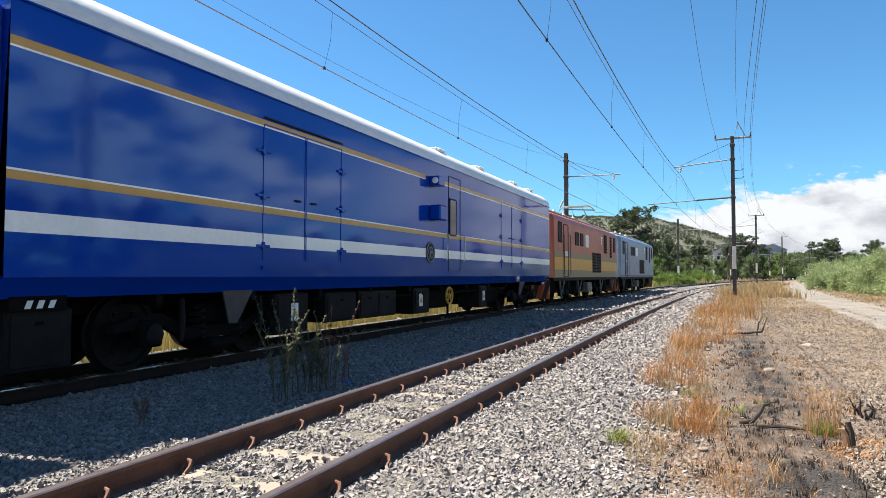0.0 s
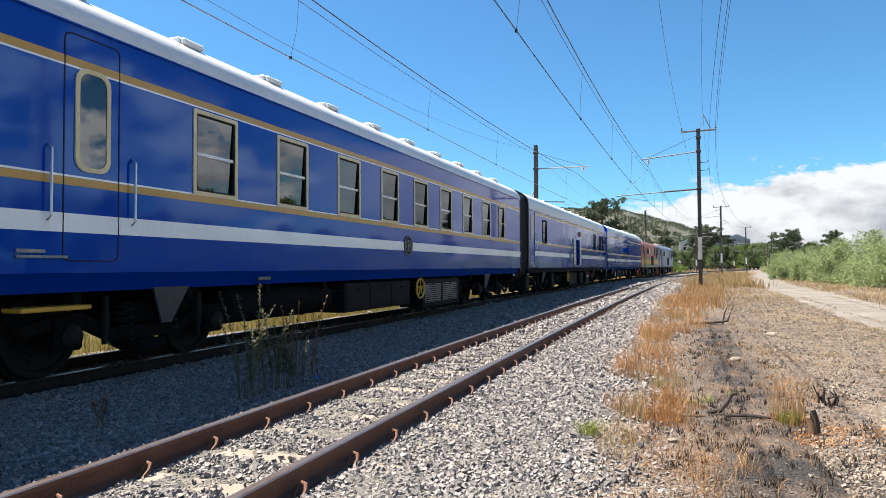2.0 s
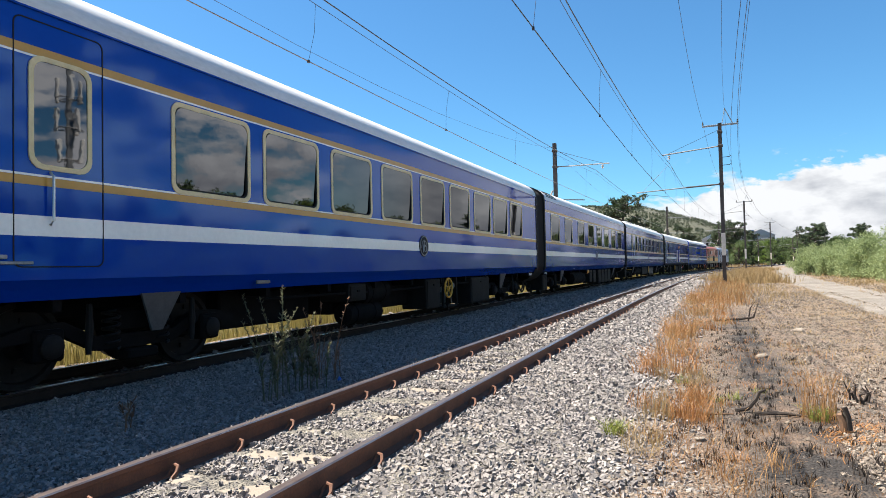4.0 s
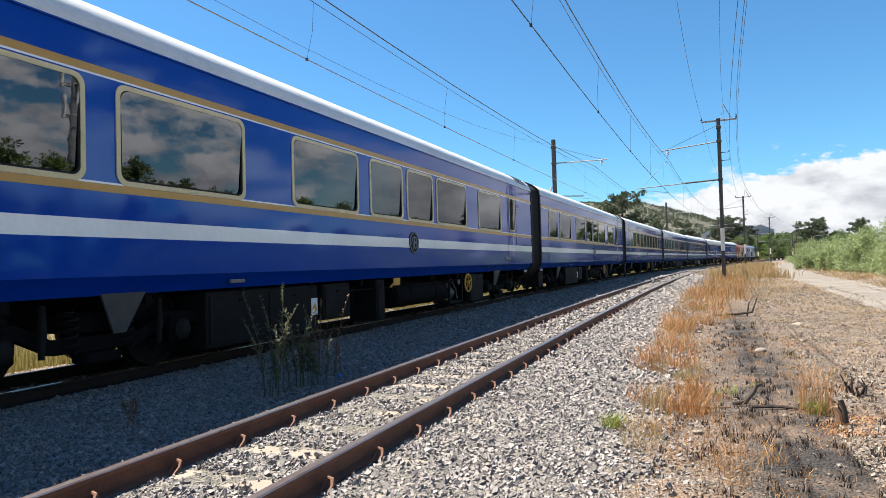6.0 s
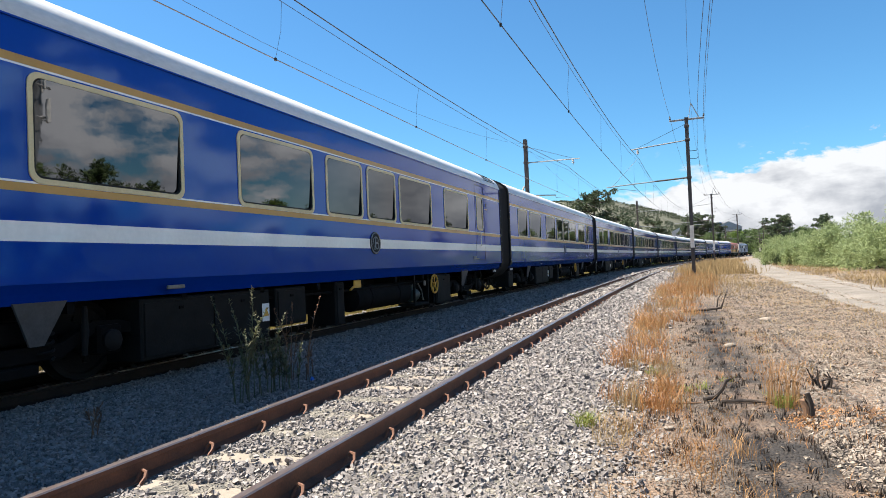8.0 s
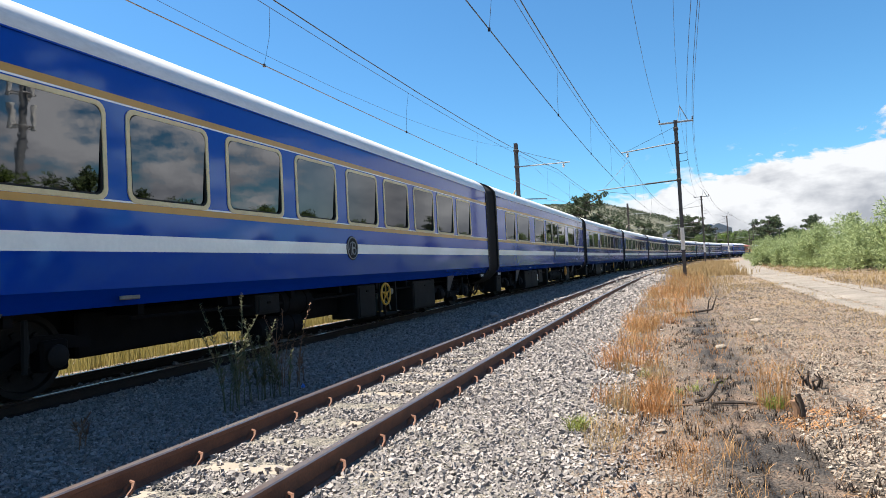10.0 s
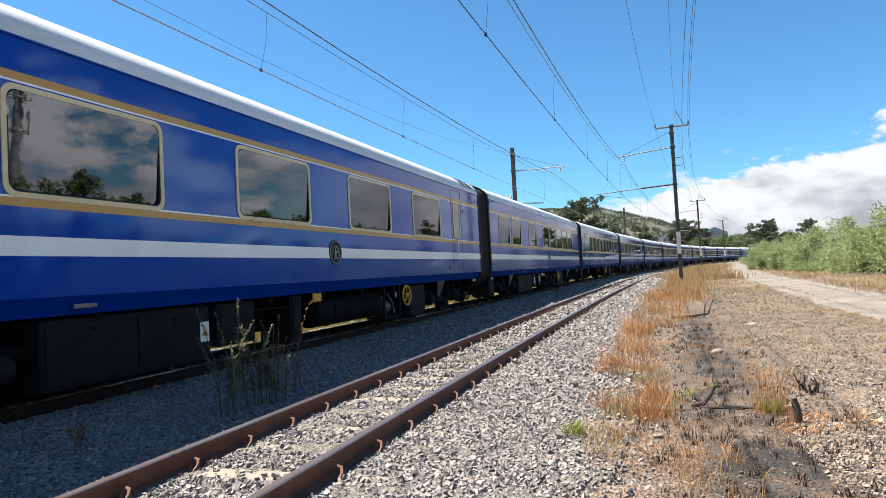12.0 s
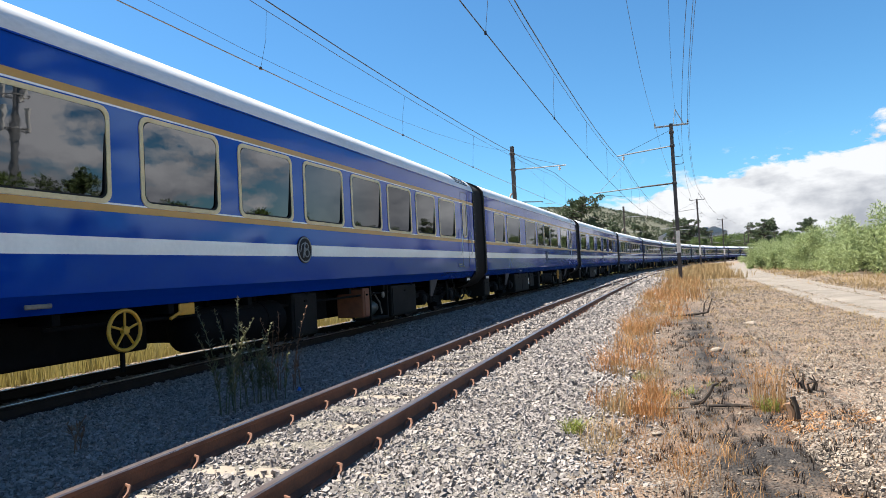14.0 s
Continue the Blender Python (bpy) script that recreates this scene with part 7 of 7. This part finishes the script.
def build_plants():
    rng = random.Random(4)
    bushes = [make_bush(61 + i, w, h, 95, 190, 0.19, M["bush_leaf"], "dense grey-green acacia bush beside the service road") for i, (w, h) in enumerate(((2.6, 3.2), (2.2, 2.7), (3.0, 3.6)))]
    used = set()
    places = [(8.7, 61, 0), (9.4, 57, 1), (11.2, 60, 2), (10.6, 52, 2), (12.6, 55, 0), (10.9, 46.5, 0), (13.4, 49, 2), (11.0, 41.0, 2), (12.2, 36.0, 0), (14.2, 42.5, 1), (14.6, 37, 2), (12.6, 31.0, 2), (15.2, 32, 0), (16.5, 27.5, 2), (9.6, 68, 1), (10.0, 78, 0), (11.0, 90, 2), (12.0, 105, 0), (17.5, 47, 2), (18.5, 38, 2), (16.2, 57, 2), (8.0, 72, 1), (8.3, 84, 2), (8.6, 97, 0)]
    for u, s, k in places:
        p = on(u, s, float(ground_z(u)) - 0.1)
        m = pose(p.x, p.y, p.z, 0, 0, rng.uniform(0, 360)) @ Matrix.Diagonal((*[rng.uniform(0.9, 1.15)] * 3, 1))
        put(bushes[k], m, k not in used)
        used.add(k)
    pines = [make_tree(71, "pine", 16, "tall dark pine with a ragged flat-topped crown", M["pine_leaf"]), make_tree(72, "pine", 11, "dark spreading pine behind the line", M["pine_leaf"]), make_tree(73, "pine", 12, "dark leaning pine behind the line", M["pine_leaf"])]
    rounds = [make_tree(74, "round", 9, "dark green broad tree behind the line", M["tree_leaf"]), make_tree(75, "round", 8, "dark green tree behind the line", M["tree_leaf"])]
    lime = [make_tree(76, "round", 6, "light green leafy tree behind the grass", M["lime_leaf"]), make_bush(77, 3.4, 3.6, 80, 150, 0.34, M["lime_leaf"], "light green shrub behind the running track")]
    spire = make_tree(78, "spire", 13, "slender dark norfolk pine in the distance", M["pine_leaf"])
    kinds = dict(P=pines[0], Q=pines[1], R=pines[2], A=rounds[0], B=rounds[1], L=lime[0], S=lime[1], N=spire)
    seen = set()
    beyond = 110      # the belt stands behind the curve of the line
    #        kind bearing distance size
    for k, deg, dist, size in (("P", -6.1, 150, 1.24), ("Q", -8.4, 140, 0.62), ("R", -7.3, 150, 0.66), ("Q", -4.6, 160, 1.0), ("R", -3.6, 165, 1.05), ("A", -6.6, 128, 0.9), ("A", -3.2, 150, 1.0), ("L", -4.4, 112, 1.1), ("L", -5.4, 118, 1.0), ("S", -3.6, 98, 1.0), ("S", -2.6, 108, 0.9), ("L", -2.2, 150, 0.9), ("S", -1.2, 130, 0.9), ("S", -0.2, 150, 0.8), ("Q", -2.4, 190, 0.9), ("R", -1.2, 215, 0.9), ("A", -0.4, 220, 0.9), ("B", 0.5, 230, 0.9), ("Q", 2.0, 215, 1.05), ("R", 2.7, 225, 1.0), ("A", 3.4, 240, 1.0), ("Q", 4.1, 245, 0.9), ("A", 4.9, 230, 0.95), ("L", 5.3, 215, 1.3), ("A", 5.9, 240, 1.1), ("B", 6.6, 235, 1.1), ("R", 7.3, 250, 0.9), ("A", 8.0, 255, 1.0), ("B", 8.9, 245, 1.1), ("A", 9.8, 240, 1.1), ("N", 9.0, 300, 1.0), ("A", -1.8, 235, 0.9), ("B", -0.9, 245, 0.9), ("Q", 1.4, 205, 0.85), ("A", 3.0, 200, 0.8), ("B", 5.6, 205, 0.8), ("A", 7.0, 215, 0.85), ("R", 8.4, 215, 0.85), ("B", 10.2, 205, 0.9), ("A", -4.0, 185, 0.95), ("B", -5.0, 180, 0.9), ("Q", -6.6, 190, 0.75), ("R", -9.2, 175, 0.6), ("A", -7.8, 165, 0.62), ("B", -3.0, 175, 1.05), ("R", -4.2, 170, 1.1), ("Q", -3.4, 195, 1.1), ("B", -2.6, 160, 0.9), ("A", -2.0, 180, 1.0), ("A", -7.0, 175, 0.75), ("B", -8.9, 150, 0.6), ("L", -6.0, 125, 0.9), ("B", -10.6, 165, 1.0), ("Q", -12.4, 160, 1.0), ("B", 10.8, 230, 1.0), ("A", 12.0, 225, 1.0), ("B", 1.2, 250, 1.0), ("A", 2.4, 270, 1.0), ("B", 4.4, 280, 1.0), ("A", 6.2, 290, 1.1), ("B", 7.7, 290, 1.1), ("A", -9.8, 150, 1.0), ("B", -11.4, 140, 1.1), ("Q", -13.5, 150, 0.9), ("A", 14, 200, 0.9), ("B", 16.5, 190, 0.9), ("R", 19, 170, 0.7), ("A", 22, 150, 0.8), ("B", 26, 130, 0.8), ("B", 20, 84, 0.62), ("A", 24.5, 78, 0.62), ("L", 28, 72, 0.85), ("B", 31, 66, 0.62), ("A", 34, 62, 0.66), ("B", 37.5, 56, 0.72), ("B", 41, 52, 0.8), ("L", 46, 47, 1.0), ("A", 52, 50, 0.75), ("B", 60, 46, 0.85), ("L", 68, 44, 1.1), ("A", 77, 48, 0.8), ("B", 90, 46, 0.8), ("A", 104, 50, 0.8), ("L", 120, 46, 1.1), *[("ABAQB"[i % 5], 1.1 + 0.56 * i, 222 + 13 * (i * 7 % 5), 0.72 + 0.09 * (i * 3 % 4)) for i in range(19)]):
        scale = size * (1.3 if dist > 90 and deg > -1.5 else 1.65 if dist < 90 else 0.98) * rng.uniform(0.93, 1.07)
        if dist > 90 and deg > 0.8:
            scale *= 1 + beyond / dist * 0.9
            dist += beyond
        put(kinds[k], azimuth(deg, dist, -1.3, rng.uniform(0, 360), scale), k not in seen)
        seen.add(k)
    weed_plant(-4.12, 5.35, 8, 1.42, 81, True, "tall grey-green weed with drooping seed heads")
    weed_plant(-4.25, 5.75, 8, 1.05, 82, True, "leafy grey-green weed beside the rail")
    weed_plant(-4.05, 5.95, 7, 0.85, 83, True, "low leafy weed beside the rail")
    weed_plant(-4.30, 6.55, 6, 1.15, 84, False, "dry branching brown weed beside the rail")
    weed_plant(-4.35, 6.9, 3, 0.7, 85, False, "dry thin brown weed beside the rail")
    weed_plant(-4.55, 4.15, 3, 0.4, 86, False, "dry thin brown weed in the ballast")


def build_hills():
    """A scrubby ridge on the horizon, with a bare quarry face."""
    v, f = [], []
    na, nr = 260, 16
    for i in range(na):
        az = -60 + 72 * i / (na - 1)
        crest_h = float(np.interp(az, [-60, -35, -20, -14, -10, -4.7, -2.5, 0.2, 2.2, 4.0, 6.0, 12], [60, 150, 190, 205, 202, 188, 165, 138, 108, 70, 30, 0])) + 9 * noise.noise((az * 0.35, 1.0, 2.0)) + 5 * noise.noise((az * 1.7, 4.0, 0.0)) + 2.5 * noise.noise((az * 6.0, 4.0, 3.0))
        for j in range(nr):
            q = j / (nr - 1)
            d = 1300 + 1300 * q
            hgt = crest_h * math.sin(math.pi * min(q * 0.72, 1)) ** 1.2 + 8 * noise.noise((az * 0.6, d * 0.006, 0)) * q
            v.append((d * math.sin(radians(az)), d * math.cos(radians(az)), max(hgt, 0) - 6))
    for i in range(na - 1):
        for j in range(nr - 1):
            f.append((i * nr + j, (i + 1) * nr + j, (i + 1) * nr + j + 1, i * nr + j + 1))
    tagged(new("backdrop", mesh_of("backdrop", v, f, M["hill"], True)), "scrub-covered hill on the horizon", "hill", kind="structure")
    # scrub and trees on the slope
    rng = np.random.RandomState(17)
    k = 12000
    az, q = rng.uniform(-14, 7, k), rng.uniform(0.1, 0.80, k)
    clump = np.array([noise.noise((a * 0.9, b * 9.0, 3.0)) for a, b in zip(az, q)])
    keep = rng.uniform(-0.50, 0.22, k) < clump
    ia, iq = np.clip(((az + 60) / 72 * (na - 1)).round().astype(int), 0, na - 1), q * (nr - 1)
    va = np.array(v).reshape(na, nr, 3)
    lo = iq.astype(int)
    c = va[ia, lo] + (va[ia, np.minimum(lo + 1, nr - 1)] - va[ia, lo]) * (iq - lo)[:, None]
    c[:, :2] += rng.uniform(-3, 3, (k, 2))
    c = c[keep] + [0, 0, 1.5]
    lv, lf = leaf_cloud(rng, c, rng.uniform(1.5, 4.0, len(c)), 12, 2.8, 0.8, 0.8)
    tagged(new("hillside_scrub", arrays_mesh("hillside_scrub", lv, lf, M["scrub_leaf"])), "dark green scrub dotted over the far hill", "scrub", kind="stuff")
    # quarry face and houses on the lower slope
    s = Shape()
    for k in range(9):
        a = -2.6 + 0.16 * k
        s.add([(1700 * math.sin(radians(a)), 1700 * math.cos(radians(a)), 62 + 16 * math.sin(k * 0.7) - 3 * k), (1700 * math.sin(radians(a + 0.16)), 1700 * math.cos(radians(a + 0.16)), 62 + 16 * math.sin(k * 0.7 + 0.7) - 3 * k - 3), (1690 * math.sin(radians(a + 0.2)), 1690 * math.cos(radians(a + 0.2)), 44 - 3 * k), (1690 * math.sin(radians(a + 0.04)), 1690 * math.cos(radians(a + 0.04)), 44 - 3 * k)], [(0, 1, 2, 3)])
    tagged(new("hill_scar", s.mesh("hill_scar", M["scar"])), "bare sandy quarry scar on the hill", "rock face", kind="structure")
    for az, d, w, h, mt in ((2.0, 420, 16, 7, "blue_house"), (4.0, 430, 22, 8, "blue_house"), (4.6, 400, 14, 7, "far_house"), (3.0, 400, 12, 6, "far_house"), (1.2, 430, 14, 7, "far_house")):
        hs = tagged(new("house"), "small pale house far off among the trees", "house", "houses on the far slope")
        hs.matrix_basis = azimuth(az, d, 0)
        part("wall", Shape().box(-w / 2, w / 2, -4, 4, -4, 12 + h * 0.5, 0.05), M["far_house"], hs)
        part("roof", Shape().extrude([(-w / 2 - 0.4, 12 + h * 0.5), (w / 2 + 0.4, 12 + h * 0.5), (0, 12 + h)], -4.4, 4.4), M[mt], hs)
        for k in range(3):
            part("window", Shape().box(-w * 0.35 + k * w * 0.3, -w * 0.35 + k * w * 0.3 + 1.6, -4.05, -3.95, 11, 13), M["seal"], hs)


# ---- small things by the line ----
def build_telecom_mast():
    """A tall mast with panel aerials, across the road, seen in the coach windows."""
    t = tagged(new("telecom_mast"), "tall pale telecom mast with panel aerials beyond the road", "telecom mast")
    t.matrix_basis = Matrix.Translation((37, 36, -0.4))
    part("pole", Shape().tube([(0, 0, -0.4), (0, 0, 9), (0, 0, 19)], [0.42, 0.34, 0.22], 12), M["arm"], t)
    for z, r in ((11.0, 0.9), (13.6, 0.9), (16.2, 0.9)):
        ring = part("ring_frame", Shape().ring((0, 0, z), (0, 0, 1), r, 0.05, 18), M["arm"], t)
        for k in range(3):
            a = 2.1 * k + z
            x, y = r * math.cos(a), r * math.sin(a)
            part("panel_aerial", Shape().box(x - 0.17, x + 0.17, y - 0.12, y + 0.12, z - 0.3, z + 1.7, 0.04), M["sign"], ring)
            part("bracket", Shape().tube([(0, 0, z), (x, y, z)], 0.04, 6), M["arm"], ring)
    part("ladder", Shape().tube([(0.5, 0, 0), (0.4, 0, 17)], 0.03, 6).tube([(0.5, 0.35, 0), (0.4, 0.35, 17)], 0.03, 6), M["arm"], t)


def bent_stick(name, u, s, pts, radii, mat, label, category="stick"):
    base = on(u, s, float(ground_z(u)))
    ob = tagged(new(name, Shape().tube(pts, radii, 7).mesh(name, mat, True)), label, category)
    ob.matrix_basis = Matrix.Translation(base)
    return ob


def build_small():
    st = tagged(new("stump"), "charred leaning stump of a small tree in gravel", "stump")
    st.matrix_basis = Matrix.Translation(on(0.98, 6.0, -0.25))
    part("trunk", Shape().tube([(0, 0, -0.03), (-0.005, 0, 0.08), (-0.03, 0.01, 0.14), (-0.01, 0.0, 0.18)], [0.034, 0.032, 0.028, 0.022], 9), M["twig"], st)
    part("burnt_edge", Shape().tube([(0.03, -0.015, 0.02), (0.025, -0.015, 0.12), (0.0, -0.005, 0.20)], [0.024, 0.02, 0.022], 7), M["burnt"], st, "blackened split edge")
    bent_stick("burnt_branch", 0.30, 6.55, [(-0.10, -0.06, 0.02), (0, 0, 0.03), (0.07, 0.05, 0.10), (0.11, 0.08, 0.17), (0.16, 0.1, 0.19)], [0.018, 0.022, 0.02, 0.016, 0.01], M["burnt"], "short charred branch sticking up from soot", "branch")
    bent_stick("burnt_branch", 0.50, 6.45, [(-0.15, 0.0, 0.015), (0.1, 0.03, 0.02), (0.3, -0.02, 0.015)], [0.014, 0.016, 0.008], M["burnt"], "charred stick lying in soot", "branch")
    bent_stick("fallen_stick", -0.25, 6.15, [(-0.28, -0.02, 0.015), (0.0, 0.02, 0.02), (0.22, -0.01, 0.018), (0.42, 0.05, 0.02)], [0.006, 0.009, 0.010, 0.007], M["twig"], "thin reddish brown stick on the ground")
    bent_stick("fallen_stick", 0.62, 16.4, [(-0.5, 0, 0.02), (0.0, 0.1, 0.05), (0.3, 0.0, 0.10), (0.42, 0.05, 0.42)], [0.02, 0.03, 0.03, 0.012], M["burnt"], "dark dead branch beside the line", "branch")
    bent_stick("fallen_stick", 0.82, 16.6, [(0, 0, 0), (0.05, 0, 0.3), (0.16, 0.02, 0.46)], [0.02, 0.015, 0.006], M["burnt"], "dark dead branch beside the line", "branch")
    bent_stick("fallen_log", 13.4, 28.5, [(-1.5, 1.2, 0.55), (-0.3, 0.3, 0.35), (0.8, -0.5, 0.06)], [0.05, 0.07, 0.06], M["sleeper"], "pale bare log leaning in the dry grass", "log")
    cl = tagged(new("burnt_clump"), "clump of short charred twigs", "burnt twigs")
    cl.matrix_basis = Matrix.Translation(on(1.38, 7.35, -0.255))
    rng = random.Random(8)
    for k in range(9):
        x, y = rng.uniform(-0.13, 0.13), rng.uniform(-0.06, 0.06)
        part("twig", Shape().tube([(x, y, 0), (x + rng.uniform(-0.04, 0.04), y, 0.07), (x + rng.uniform(-0.08, 0.08), y, rng.uniform(0.10, 0.19))], [0.011, 0.010, 0.005], 6), M["burnt"], cl)
    for i, (u, s, r) in enumerate(((0.70, 10.3, 0.075), (-0.10, 5.32, 0.035), (-4.25, 15.7, 0.17), (1.6, 14.2, 0.10), (-0.75, 20.5, 0.09))):
        tv, tf = ico_template()
        rs = np.random.RandomState(90 + i)
        q = tv * rs.uniform(0.75, 1.15, (12, 1)) * np.array([1.3, 0.9, 0.5]) * r
        me = mesh_of("rock", q, tf, M["stone"] if u < -1 else M["sleeper"])
        bm = bmesh.new()
        bm.from_mesh(me)
        bmesh.ops.subdivide_edges(bm, edges=bm.edges, cuts=1, smooth=0.6, fractal=0.2, seed=i)
        bm.to_mesh(me)
        bm.free()
        ob = tagged(new("rock", me), "pale lump of stone on the earth" if u > -1 else "grey boulder in the ballast between the tracks", "rock")
        ob.matrix_basis = on_pose(u, s, float(ground_z(u)) + r * 0.25, 40 * i)
    # crumpled litter
    rs = np.random.RandomState(7)
    tv, tf = ico_template()
    ob = tagged(new("litter", mesh_of("litter", tv * rs.uniform(0.5, 1.2, (12, 1)) * 0.035, tf, M["plastic"])), "small crumpled scrap of blue plastic", "litter")
    ob.matrix_basis = Matrix.Translation(on(-4.05, 6.5, -0.14))
    # a thin sapling by the road
    sp = tagged(new("sapling"), "thin bare brown sapling at the road edge", "sapling")
    sp.matrix_basis = Matrix.Translation(on(2.7, 8.9, -0.27))
    part("stem", Shape().tube([(0, 0, 0), (0.01, 0, 0.25), (-0.02, 0, 0.5), (-0.05, 0.01, 0.72)], [0.012, 0.010, 0.007, 0.003], 6), M["twig"], sp)
    for z, dx, dz in ((0.25, 0.12, 0.18), (0.35, -0.14, 0.2), (0.45, 0.1, 0.16), (0.55, -0.1, 0.14)):
        part("branch", Shape().tube([(0, 0, z), (dx * 0.6, 0.01, z + dz * 0.5), (dx, 0.02, z + dz)], [0.007, 0.005, 0.002], 5), M["twig"], sp)


build_hills()
build_ballast()
build_grass()
build_plants()
build_telecom_mast()
build_small()


# ---- sleepers and rail clips ----
def build_sleepers():
    sl, cl = sleeper_mesh(), clip_mesh()
    for k in range(-10, 62):
        s = SLEEPER_PHASE + SLEEPER_PITCH * k
        a = part("sleeper", sl, None, near_track, at=on_pose(U_NEAR, s, 0.0, random.uniform(-1.5, 1.5)))
        if -4 < k < 36:
            for side, du in ((1, -0.5685), (-1, -0.5685), (1, 0.5685), (-1, 0.5685)):
                part("rail_clip", cl, None, near_track, at=on_pose(U_NEAR + du, s, -0.025, 0 if side > 0 else 180))
    for k in range(-8, 24):
        part("sleeper", sl, None, far_track, at=on_pose(U_TRAIN, 0.3 + SLEEPER_PITCH * k, Z_TRAIN))


build_sleepers()


# ---- motion of the train ----
def motions():
    for ob, back in TRAIN:
        walk(ob, [(t, train_pose(front + back)) for t, front in FRONT])
    steps = [i / 30 for i in range(0, 421)]
    for ob, y, r in SPIN:
        walk(ob, [(t, pose(0, y, r) @ pose(0, 0, 0, -math.degrees(SPEED * t / r))) for t in steps])


motions()
